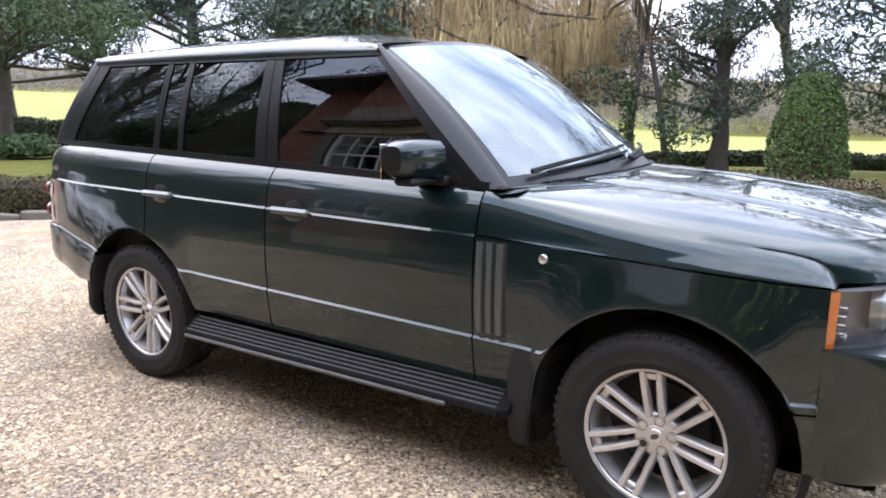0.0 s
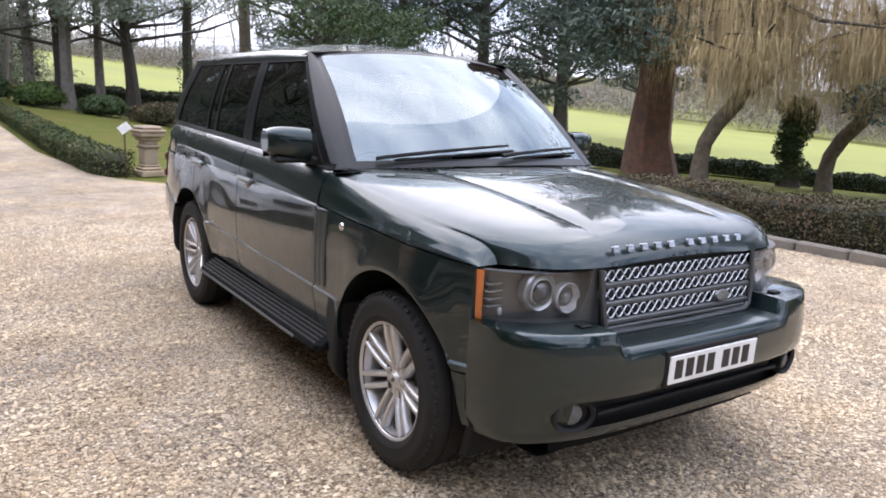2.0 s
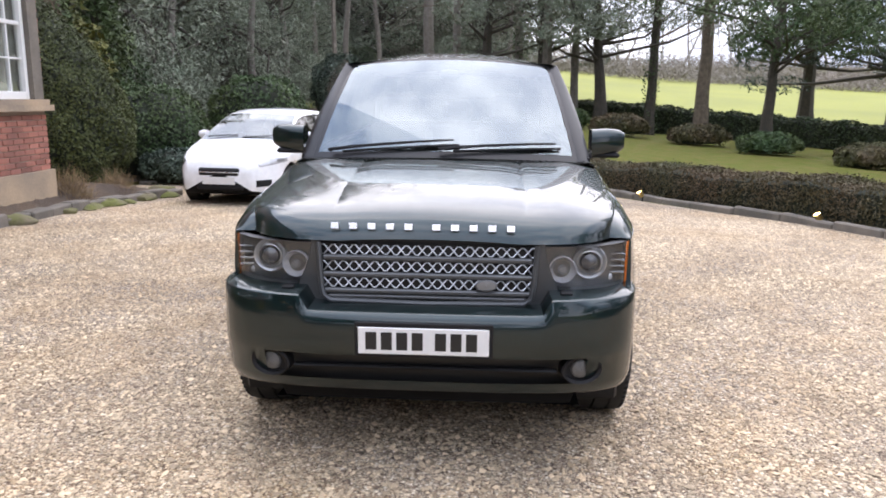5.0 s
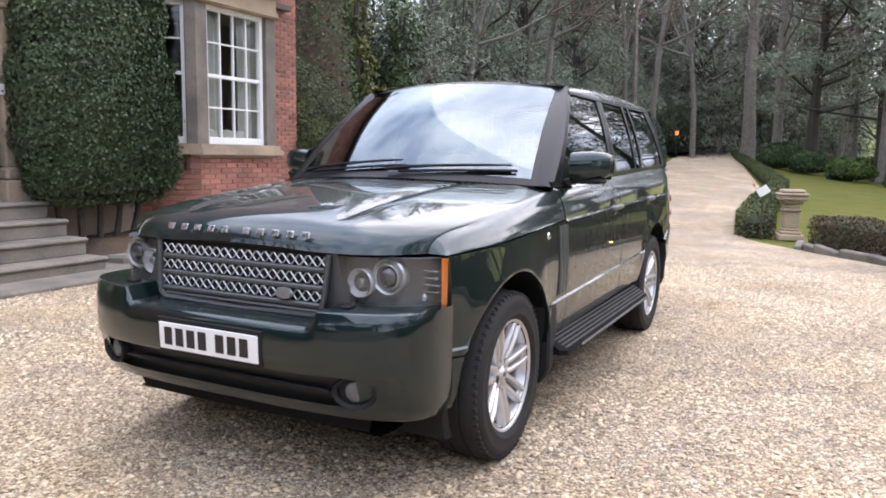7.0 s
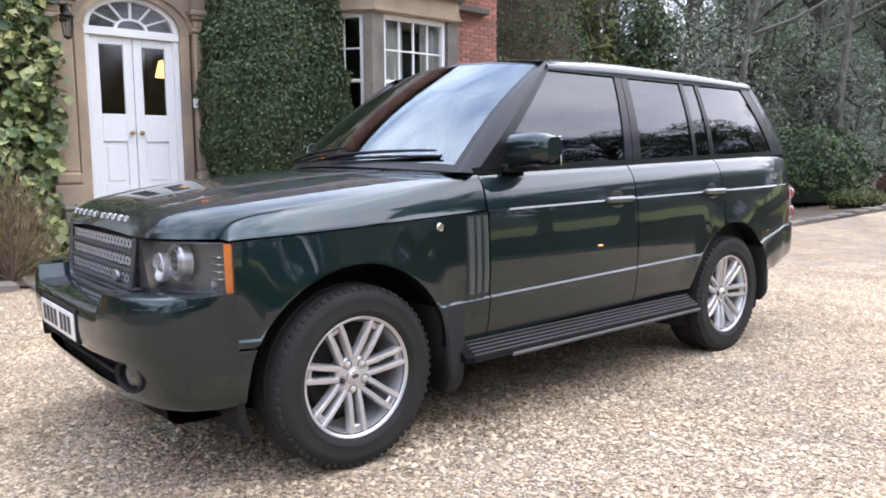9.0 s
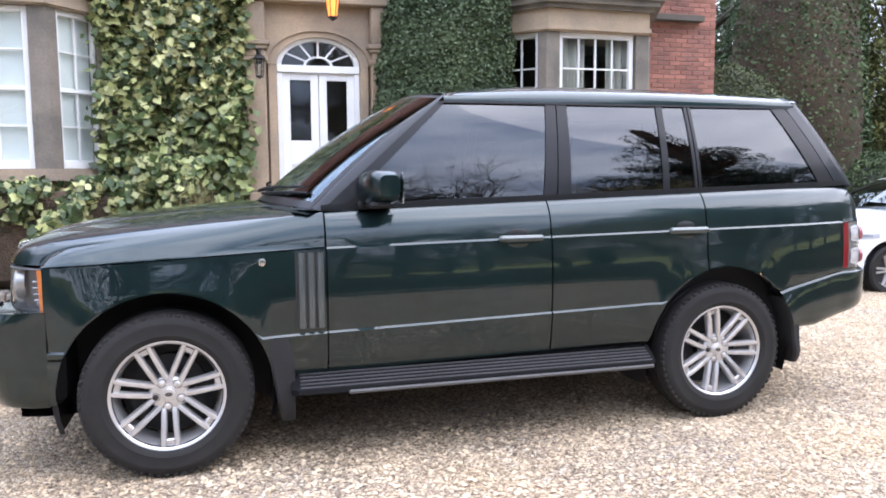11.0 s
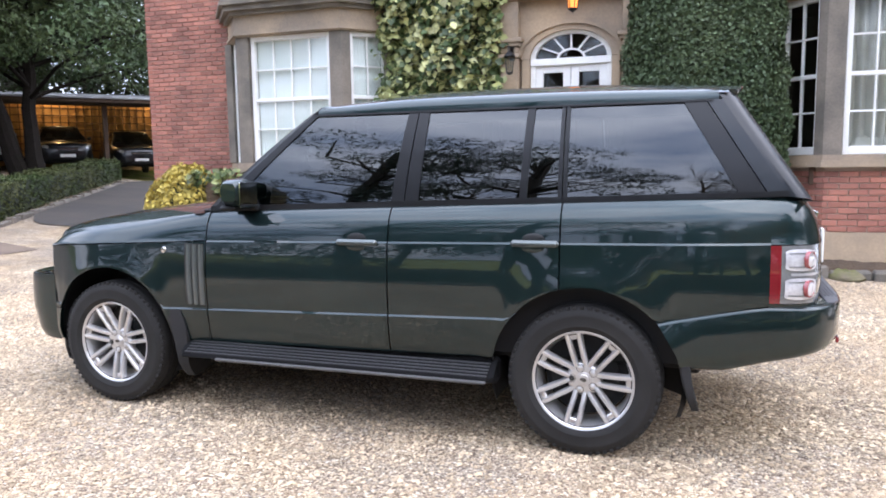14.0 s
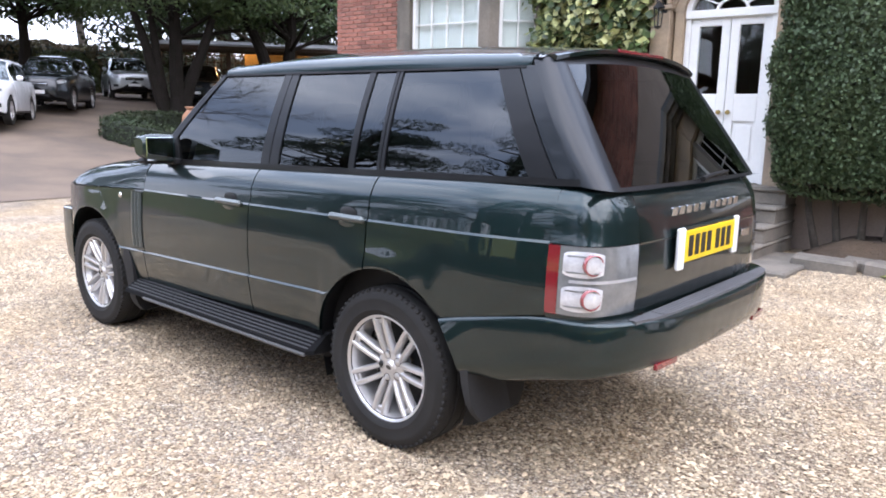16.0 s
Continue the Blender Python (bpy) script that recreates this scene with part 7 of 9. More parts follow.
for y0, y1 in ((-0.66, 0.06), (-0.02, 0.64)):
    pts = [screen_point((y0 + (y1 - y0) * k) / 0.76, 0.035 + 0.075 * k ** 0.8 * (1 if y0 < -0.3 else 1), 0.03) for k in np.linspace(0, 1, 9)]
    arm = part("wiper", tube(pts, [0.011, 0.011, 0.010, 0.009, 0.009, 0.008, 0.008, 0.007, 0.006], 6), TRIM, CAR, "black wiper arm")
    pts = [screen_point((y0 + (y1 - y0) * k) / 0.76, 0.03 + 0.055 * k, 0.014) for k in np.linspace(0.12, 1.04, 9)]
    part("wiper_blade", tube(pts, 0.0075, 5), TRIM, arm)
part("mirror_pod", moved(lathe([(0.001, 0.045), (0.05, 0.035), (0.075, 0), (0.05, -0.03), (0.001, -0.035)], 14), pose(0.17, 0, 1.695) @ Matrix.Diagonal((0.4, 1, 1, 1))), TRIM, CAR)

# roof
def roof_point(u, s):
    y = 0.70 * s
    xf, zf = WT(y * 0.66 / 0.70)
    xr = -2.075 - 0.05 * (1 - s * s)
    x = xf + (xr - xf) * u
    g = 0.35 + 0.65 * math.sin(min(1.0, u / 0.30) * math.pi / 2) - 0.35 * max(0.0, (u - 0.6) / 0.4) ** 2
    z = 1.766 + 0.012 * math.sin(math.pi * min(u, 0.9)) + 0.098 * (1 - abs(s) ** 2.6) * g - (0.0 if abs(s) < 0.97 else 0.006)
    return (x, y, z)


part("roof_panel", sheet([[roof_point(u, s) for s in np.concatenate([np.linspace(-1, -0.9, 5), np.linspace(-0.8, 0.8, 13), np.linspace(0.9, 1, 5)])] for u in np.linspace(0, 1, 24)], flip=True), PAINT, CAR, sharp=60)
part("roof_lining", sheet([[tuple(Vector(roof_point(u, s * 0.97)) - Vector((0, 0, 0.03))) for s in np.linspace(-1, 1, 9)] for u in np.linspace(0.02, 0.98, 9)]), SEATHIDE, CAR)

# side glass and pillars
LINES = {"a0": (0.735, 0.07), "a1": (0.640, 0.035), "b0": (-0.405, -0.474), "b1": (-0.560, -0.592), "c0": (-1.104, -1.125), "c1": (-1.142, -1.165), "c2": (-1.300, -1.298), "c3": (-1.345, -1.340),
         "d0": (-2.145, -1.855), "d1": (-2.345, -2.030)}


def g_point(x0, x1, u, inset=0.0):
    x = x0 + (x1 - x0) * u
    zb = z_belt(min(x, 0.72))
    z = zb + (1.766 - zb) * u
    y = 0.851 - 0.151 * u ** 1.5 - taper(x) * 0.6
    return (x, y - inset, z)


def g_patch(l0, l1, u0, u1, inset=0.0, n=6, m=9):
    (a0, a1), (b0, b1) = l0, l1
    return [[g_point(a0 + (b0 - a0) * t, a1 + (b1 - a1) * t, u, inset) for u in np.linspace(u0, u1, m)] for t in np.linspace(0, 1, n)]


U0, U1 = 0.055, 0.935
RW = lambda t, s, o=0.0: (-2.452 + 0.345 * t - 0.028 * (1 - s * s) * (1 - 0.4 * t) - o * 0.83, (0.705 - 0.105 * t) * s, 1.262 + 0.508 * t + o * 0.55 + 0.03 * (1 - s * s) * t)
L = LINES
for s in (0, 1):
    def put(name, pts, mat, label="", depth=0.02, flip=False, **kw):
        sh = shell(pts, depth)
        return part(name, mirrored(sh) if s else sh, mat, CAR, label, **kw)
    put("pillar_a", g_patch(L["a0"], L["a1"], U0, U1), GLOSSBLACK)
    put("pillar_b", g_patch(L["b0"], (-0.478, -0.530), U0, U1), GLOSSBLACK)
    put("pillar_b", g_patch((-0.484, -0.536), L["b1"], U0, U1), GLOSSBLACK)
    put("pillar_c", g_patch(L["c0"], L["c1"], U0, U1, n=2), GLOSSBLACK)
    put("pillar_c", g_patch(L["c2"], (-1.320, -1.316), U0, U1, n=2), GLOSSBLACK)
    put("pillar_c", g_patch((-1.326, -1.322), L["c3"], U0, U1, n=2), GLOSSBLACK)
    put("pillar_d", g_patch(L["d0"], (-2.262, -1.955), U0, U1), GLOSSBLACK)
    put("pillar_d", g_patch((-2.268, -1.961), L["d1"], U0, U1), PILLAR, "glossy blue-black rear pillar")
    put("belt_moulding", g_patch((0.735, 0.70), (-2.345, -2.33), 0.0, U0, n=24, m=3), GLOSSBLACK)
    rail = []
    for x in np.linspace(0.085, -2.035, 26):
        q = g_point(x, x, U1)
        u = (x - 0.055) / (-2.075 - 0.055)
        e = roof_point(max(0.0, min(1.0, u)), 0.88)
        c = (x, q[1] + 0.004, e[2] - 0.006)
        rail.append([tuple(q[i] * (1 - k) ** 2 + c[i] * 2 * k * (1 - k) + (x, e[1], e[2] + 0.005)[i] * k * k for i in range(3)) for k in np.linspace(0, 1, 8)])
    put("roof_rail", rail, PAINT, depth=0.01, sharp=70)
    put("window_trim", g_patch((0.125, 0.11), (-2.03, -2.01), U1 - 0.018, U1, -0.004, n=20, m=2), TRIM, depth=0.008)
    for nm, l0, l1 in (("front_window", "a1", "b0"), ("rear_window", "b1", "c0"), ("quarter_light", "c1", "c2"), ("load_window", "c3", "d0")):
        pts = g_patch(L[l0], L[l1], U0, U1, 0.007)
        sh = sheet(pts)
        part(nm, mirrored(sh) if s else sh, TINTED, CAR, "dark tinted side window").visible_shadow = False
    # corner of the windscreen to the side line
    rows = []
    for t in np.linspace(0, 1, 10):
        p, q = screen_point(1, t), g_point(L["a0"][0], L["a0"][1], max(0.0, min(1.0, t)))
        mid = ((p[0] + q[0]) / 2 + 0.012, (p[1] + q[1]) / 2 + 0.012, (p[2] + q[2]) / 2 + 0.006)
        rows.append([p, mid, q])
    sh = sheet(rows, flip=True)
    part("pillar_skin", mirrored(sh) if s else sh, GLOSSBLACK, CAR, sharp=60)
    # wing corner ahead of the door, below the pillar
    rows = [[(0.735, 0.853, z_belt(0.72)), (0.80, 0.885, 1.175), (0.86, 0.86, 1.187)], [(0.735, 0.775, 1.197), (0.80, 0.77, 1.194), (0.87, 0.76, 1.192)]]
    sh = sheet(rows)
    part("scuttle_corner", mirrored(sh) if s else sh, PAINT, CAR)
    rows = []
    for t in np.linspace(0, 1, 12):
        q = Vector(g_point(L["d1"][0], L["d1"][1], t))
        p = Vector(RW(t, 1.0))
        c = Vector((p.x * 0.93 + q.x * 0.07, q.y * 0.97 + p.y * 0.03, (p.z + q.z) / 2))
        rows.append([tuple(q * (1 - k) ** 2 + c * 2 * k * (1 - k) + p * k * k) for k in np.linspace(0, 1, 9)])
    sh = sheet(rows, flip=True)
    part("pillar_skin", mirrored(sh) if s else sh, PILLAR, CAR, sharp=60)

# nose: headlamps, grille, bumper
def lamp_x(y, z): return hood_front(y) - 0.012 - 0.03 * (0.96 - z)


def lamp_grid(y0, y1, z0, z1, back=0.0, n=12, m=5):
    rows = []
    for i in range(n):
        t = i / (n - 1)
        row = []
        for z in np.linspace(z0, z1, m):
            k = (z - z0) / (z1 - z0)
            ya = y0 + 0.055 * (1 - k) ** 1.5 if y0 < 0.6 else y0
            y = ya + (y1 - ya) * t
            row.append((lamp_x(y, z) - back, y, z))
        rows.append(row)
    return rows


for s in (0, 1):
    f = mirrored if s else (lambda q: q)
    back, rim_ = lamp_grid(0.485, 0.842, 0.777, 0.959, 0.055), lamp_grid(0.485, 0.842, 0.777, 0.959, 0.002)
    floor_ = [[p[0], q[0]] for p, q in zip(rim_, back)]
    lid_ = [[q[-1], p[-1]] for p, q in zip(rim_, back)]
    bucket = part("headlight", f(join(sheet(back), sheet(floor_), sheet(lid_), sheet([back[0], rim_[0]]), sheet([rim_[-1], back[-1]]))), LAMPDARK, CAR, "clear headlamp with two round projectors")
    for y, z, r in ((0.675, 0.886, 0.068), (0.562, 0.856, 0.058)):
        x = lamp_x(y, z) - 0.046
        if r > 0.06:      # main beam: broad satin bezel, narrow bright ring, deep clear lens
            ring = part("projector", f(moved(lathe([(r * 1.08, -0.02), (r * 1.08, 0.014), (r * 1.0, 0.022), (r * 0.80, 0.014), (r * 0.76, 0.026), (r * 0.68, 0.028), (r * 0.60, 0.008)], 32, "x"), pose(x, y, z))), LAMPRING, bucket, "satin-ringed projector lamp")
            part("lens", f(moved(lathe([(r * 0.61, 0.004), (r * 0.5, 0.024), (r * 0.28, 0.034), (0.001, 0.037)], 24, "x"), pose(x, y, z))), LENSDARK, ring, "dark clear projector lens")
        else:             # dipped beam: faceted bowl with a bulb cap
            ring = part("projector", f(moved(lathe([(r, -0.02), (r, 0.016), (r * 0.93, 0.021), (r * 0.86, 0.012), (r * 0.6, -0.014), (r * 0.2, -0.024), (0.001, -0.025)], 32, "x"), pose(x, y, z))), LAMPWHITE, bucket, "round silvered reflector lamp")
            part("bulb_cap", f(moved(lathe([(0.020, -0.02), (0.020, 0.008), (0.014, 0.016), (0.001, 0.018)], 16, "x"), pose(x, y, z))), LAMPGREY, ring)
    for z in (0.825, 0.852, 0.879, 0.906):
        part("lamp_fin", f(box(lamp_x(0.79, z) - 0.075, 0.762, z - 0.0045, lamp_x(0.80, z) - 0.032, 0.838, z + 0.0045, 0.003)), LAMPGREY, bucket)
    part("side_lamp", f(moved(lathe([(0.016, -0.02), (0.016, 0.006), (0.010, 0.010), (0.001, 0.011)], 14, "x"), pose(lamp_x(0.79, 0.80) - 0.05, 0.775, 0.803))), CLEARLENS, bucket)
    part("indicator", f(sheet(lamp_grid(0.844, 0.868, 0.777, 0.957, -0.001, 5, 3))), AMBER, bucket, "amber corner indicator")
    part("cover", f(sheet(lamp_grid(0.485, 0.844, 0.777, 0.959, 0.0))), COVER, bucket).visible_shadow = False
    # painted blade between lamp and grille
    rows = [[(lamp_x(0.455, z) - 0.004, 0.455 - 0.03 * (1 - (z - 0.71) / 0.26), z), (lamp_x(0.5, z) - 0.004, 0.484 + 0.055 * max(0, 1 - (z - 0.79) / 0.167) ** 1.5, z)] for z in np.linspace(0.705, 0.967, 8)]
    part("grille_blade", f(sheet(rows, flip=True)), BLADE, CAR)

gx = lambda z: 2.128 + 0.10 * (0.967 - z)
part("grille_back", sheet([[(gx(z) - 0.03, y, z) for z in (0.70, 0.97)] for y in (-0.47, 0.47)]), INK, CAR)
gframe = [tube([(gx(0.962) + 0.012, -0.452, 0.962), (gx(0.80) + 0.012, -0.440, 0.80), (gx(0.745) + 0.012, -0.43, 0.745), (gx(0.722) + 0.012, -0.40, 0.722), (gx(0.716) + 0.014, 0, 0.716), (gx(0.722) + 0.012, 0.40, 0.722), (gx(0.745) + 0.012, 0.43, 0.745), (gx(0.80) + 0.012, 0.440, 0.80), (gx(0.962) + 0.012, 0.452, 0.962)], 0.012, 8)]
grille = part("grille", join(*gframe), BLADE, CAR, "satin grey grille with chrome diamond mesh")
for z in (0.898, 0.828, 0.760):
    part("grille_bar", moved(box(-0.012, -0.435, -0.011, 0.014, 0.435, 0.011, 0.006), pose(gx(z), 0, z)), BLADE, grille)
part("grille_bar", moved(box(-0.012, -0.41, -0.008, 0.012, 0.41, 0.008, 0.005), pose(gx(0.735), 0, 0.738)), BLADE, grille)
for z in (0.932, 0.864, 0.795):
    for sgn in (-1, 1):
        pts = []
        for k in range(-10, 11):
            y = k * 0.0435
            if abs(y) < 0.44:
                up = sgn * (1 if k % 2 else -1)
                pts += [(gx(z) + 0.002, y - 0.006, z + up * 0.019), (gx(z) + 0.004, y + 0.006, z + up * 0.019)]
        part("mesh_wire", tube(pts, 0.0031, 5), MESHSILVER, grille)
    part("mesh_back", box(gx(z) - 0.026, -0.43, z - 0.021, gx(z) - 0.02, 0.43, z + 0.021, 0.002), INK, grille)
part("emblem", moved(lathe([(0.001, 0.012), (0.030, 0.010), (0.034, 0.0)], 24, "x"), pose(gx(0.795) + 0.012, 0.246, 0.797) @ Matrix.Diagonal((1, 1.35, 0.72, 1))), SATIN, grille, "oval satin emblem")


def super_plan(x0, xc, y0, phi, n):
    s, c = max(0.0, math.sin(phi)) ** (2 / n), max(0.0, math.cos(phi)) ** (2 / n)
    return x0 + (xc - x0) * s, y0 * c


PHI = [math.asin(min(1.0, t)) for t in (0, 0.01, 0.04, 0.09, 0.16, 0.25, 0.35, 0.46, 0.58, 0.70, 0.80, 0.87, 0.895, 0.908, 0.918, 0.926, 0.934, 0.942, 0.955, 0.975, 0.992, 0.999, 1.0)]
BUMP = ((0.262, -0.23), (0.275, -0.195), (0.350, -0.175), (0.356, -0.10), (0.366, -0.080), (0.412, -0.06), (0.532, -0.015), (0.548, -0.004), (0.60, 0.0), (0.66, 0.0))


def bumper_front():
    rows = []
    for side, phis in ((1, PHI), (-1, PHI[-2::-1])):
        for ph in phis:
            row = []
            _, y = super_plan(1.93, 2.325, 0.881, ph, 3.5)
            a = abs(y)
            k = min(1.0, max(0.0, (a - 0.468) / 0.040))
            top = 0.712 + 0.064 * k * k * (3 - 2 * k)
            prof = list(BUMP) + [(0.66 + (top - 0.66) * 0.6, -0.008), (top - 0.006, -0.02), (top, -0.032), (top + 0.001, -0.10 - 0.06 * (1 - k))]
            for z, d in prof:
                x, yy = super_plan(1.93, 2.325 + d, 0.881, ph, 3.5)
                x = max(x, 1.93)
                if z > top:
                    x = min(x, lamp_x(min(yy, 0.86), 0.79) - 0.035)
                if z < 0.42:
                    yy *= 1 - (0.42 - z) * 0.45
                row.append((x, side * yy, z))
            rows.append(row)
    V, F = sheet(rows)
    mid = [(sum(V[i][2] for i in f) / 4, max(abs(V[i][1]) for i in f)) for f in F]
    paint = [f for f, (z, y) in zip(F, mid) if z > 0.532 or 0.352 < z < 0.412 or (z > 0.412 and y > 0.70)]
    return (V, paint), (V, [f for f, (z, y) in zip(F, mid) if z <= 0.352 and y < 0.70])


BUMPER, VALANCE = bumper_front()
bumper = part("front_bumper", BUMPER, PAINT, CAR, "dark green front bumper with wide lower intake", sharp=45)
for s in (0, 1):
    f = mirrored if s else (lambda q: q)
    rows = []
    for z in (0.358, 0.40, 0.44, 0.52, 0.562):
        xa = AX + math.sqrt(AR ** 2 - (z - AZ) ** 2) + 0.002
        rows.append([(x, 0.882 + 0.036 * (1.93 - x) / 0.09 - max(0, 0.42 - z) * 0.40, z) for x in np.linspace(xa, 1.931, 4)])
    part("bumper_end", f(shell([list(r) for r in zip(*rows)][::-1], 0.03)), PAINT, bumper)
    part("fog_bezel", f(moved(lathe([(0.066, -0.05), (0.068, 0.0), (0.064, 0.006), (0.052, -0.002), (0.050, -0.02), (0.001, -0.022)], 24, "x"), pose(2.250, 0.640, 0.476, 0, 3, 14) @ Matrix.Diagonal((1, 1.30, 0.92, 1)))), TRIM, bumper, "black oval fog lamp recess")
    part("fog_lamp", f(moved(lathe([(0.040, -0.02), (0.038, -0.012), (0.030, -0.007), (0.001, -0.003)], 20, "x"), pose(2.250, 0.640, 0.476, 0, 3, 14))), FOGGREY, bumper, "round fog lamp")
    part("washer", f(moved(box(-0.02, -0.025, 0, 0.02, 0.025, 0.012, 0.004), pose(2.19, 0.57, 0.775))), TRIM, bumper)
part("lower_valance", VALANCE, STEPBLACK, bumper, "black plastic lower valance", sharp=45)
BACK = [super_plan(1.93, 2.24, 0.80, ph, 4) for ph in PHI[4:]]
BACK = BACK + [(x, -y) for x, y in BACK[-2::-1]]
part("intake", sheet([[(x - 0.03, y, 0.37), (x, y, 0.47), (x + 0.02, y, 0.56)] for x, y in BACK]), INK, bumper, "black lower intake with one bar")
part("intake_bar", box(2.232, -0.54, 0.462, 2.268, 0.54, 0.476, 0.006), TRIM, bumper)
part("undertray", sheet([[(x, y, z) for x, z in ((2.10, 0.264), (2.0, 0.255), (1.5, 0.27))] for y in (-0.66, 0.66)]), TRIM, CAR)


def number_plate(name, m, mat, label):
    p = part(name, moved(box(0, -0.26, -0.0555, 0.006, 0.26, 0.0555, 0.003), m), mat, CAR, label)
    for b in blocks(m @ pose(0.0055, 0, 0), 0.46, 0.074, 0.002, 7, 4, 0.72):
        part("character_bar", b, INK, p)
    return p


part("plate_holder", moved(box(-0.01, -0.275, -0.07, 0.001, 0.275, 0.075, 0.004), pose(2.326, 0, 0.605, 0, 2, 0)), TRIM, bumper)
number_plate("number_plate", pose(2.328, 0, 0.605, 0, 2, 0), PLATEWHITE, "white number plate with dark plain bars")

# rear end
XC = lambda z: float(np.interp(z, (0.78, 0.9, 1.05, 1.15, 1.22, 1.26), (-2.515, -2.525, -2.52, -2.505, -2.475, -2.44)))


def rear_point(phi, z, out=0.0):
    ys = y_side(-2.27, z) + out
    s, c = max(0.0, math.sin(phi)) ** 0.4, max(0.0, math.cos(phi)) ** 0.4
    back = -(XC(z) - out + 2.27) * s
    return (-2.27 - back, (ys - 0.20 * back) * c, z)


PH_END = math.acos((0.655 / 0.885) ** 2.5)
for s in (0, 1):
    f = mirrored if s else (lambda q: q)
    lamp_z = np.linspace(0.802, 1.064, 9)
    phs = [0, 0.006, 0.014, 0.07, 0.12, 0.2, 0.32, 0.46, 0.62, 0.78, 0.93, 1.06, PH_END]
    tail = part("rear_light", f(sheet([[rear_point(p, z, -0.002) for z in lamp_z] for p in phs[2:]], flip=True)), LAMPGREY, CAR, "clear and red upright rear lamp")
    part("red_strip", f(sheet([[rear_point(p, z, 0.001) for z in lamp_z] for p in phs[:3]], flip=True)), REDLENS, tail)
    part("lamp_divider", f(sheet([[rear_point(p, z, 0.001) for z in (0.928, 0.934, 0.940)] for p in phs[3:-1]], flip=True)), CLEARLENS, tail)
    for z0, z1 in ((0.820, 0.918), (0.950, 1.048)):
        zc, zr = (z0 + z1) / 2, (z1 - z0) / 2
        bowl = part("lamp_bowl", f(sheet([[rear_point(p, zc + zr * k * (1 - 0.25 * abs(2 * q - 1) ** 3), 0.002 + 0.004 * (1 - k * k)) for k in np.linspace(-1, 1, 7)] for q, p in ((q, 0.03 + 0.5 * q ** 1.6) for q in np.linspace(0, 1, 9))], flip=True)), LAMPWHITE, tail, "bright round reflector lamp")
        c = Vector(rear_point(0.36, zc, 0.006))
        part("lamp_ring", f(moved(lathe([(0.041, -0.012), (0.040, 0.004), (0.036, 0.006), (0.034, -0.004)], 24, "x"), Matrix.Translation(c) @ pose(0, 0, 0, 0, 0, 180 - 30))), PINKLENS, bowl, "pale red ring of a round rear lamp")
        part("lamp_lens", f(moved(lathe([(0.033, 0.001), (0.02, 0.005), (0.001, 0.006)], 18, "x"), Matrix.Translation(c) @ pose(0, 0, 0, 0, 0, 180 - 30))), LAMPWHITE, bowl)
        for k in (-0.62, 0.62):
            part("lamp_rib", f(sheet([[rear_point(p, zc + zr * k + d, 0.006) for d in (-0.003, 0.003)] for p in np.linspace(0.05, 0.45, 6)], flip=True)), SATIN, bowl)
    part("rear_corner", f(sheet([[rear_point(p, z) for z in np.linspace(1.068, z_belt(-2.27), 8)] for p in phs], flip=True)), PAINT, CAR, sharp=60)
    cap = [[rear_point(p, z_belt(-2.27)), (rear_point(p, z_belt(-2.27))[0] * 0.985 + 0.0, rear_point(p, z_belt(-2.27))[1] * 0.955, z_belt(-2.27) + 0.006), (-2.30, 0.62 * math.cos(p), z_belt(-2.27) - 0.01)] for p in phs]
    part("rear_corner", f(sheet(cap, flip=True)), PAINT, CAR, sharp=60)
    part("rear_corner", f(sheet([[rear_point(p, z, -0.004) for z in (0.77, 0.80)] for p in phs], flip=True)), PAINT, CAR, sharp=60)

ys = np.linspace(-1, 1, 21)


def gate_row(z, out=0.0):
    end = rear_point(PH_END, z)
    return [((XC(z) - out) + (end[0] - XC(z)) * abs(t) ** 3.2, end[1] * t * 0.997, z) for t in ys]


gate = part("tailgate", sheet([gate_row(z) for z in (0.735, 0.795, 0.82, 0.90, 0.98, 1.056, 1.060)] + [gate_row(z, 0.004) for z in (1.064, 1.07)] + [gate_row(z) for z in (1.10, 1.15, 1.19, 1.22, 1.245, 1.262)], flip=True), PAINT, CAR, "dark green split tailgate", sharp=60)
part("gate_seam", sheet([gate_row(1.0575, 0.0015), gate_row(1.0645, 0.0015)], flip=True), INK, gate)
top_shelf = sheet([[(-2.44, y, 1.262), (-2.40, y * 0.98, 1.262)] for y in np.linspace(-0.86, 0.86, 3)])
part("gate_ledge", top_shelf, PAINT, gate)
part("rear_screen", sheet([[RW(t, s) for s in np.linspace(-0.97, 0.97, 15)] for t in np.linspace(0.03, 0.94, 8)], flip=True), TINTED, gate, "dark tinted rear window").visible_shadow = False
part("rear_screen_border", join(*[sheet([[RW(t, s, -0.001) for s in np.linspace(-1, 1, 15)] for t in tt], flip=True) for tt in ((0, 0.03), (0.94, 1.0))],
                                *[sheet([[RW(t, s, -0.001) for s in ss] for t in np.linspace(0, 1, 8)], flip=True) for ss in ((-1, -0.97), (0.97, 1))]), GLOSSBLACK, gate)
part("rear_wiper", tube([RW(0.02, 0.0, 0.012), RW(0.04, -0.15, 0.012), RW(0.06, -0.5, 0.010)], [0.012, 0.009, 0.006], 6), TRIM, gate)
ROOF_END = lambda y: roof_point(1.0, y / 0.70)[2]
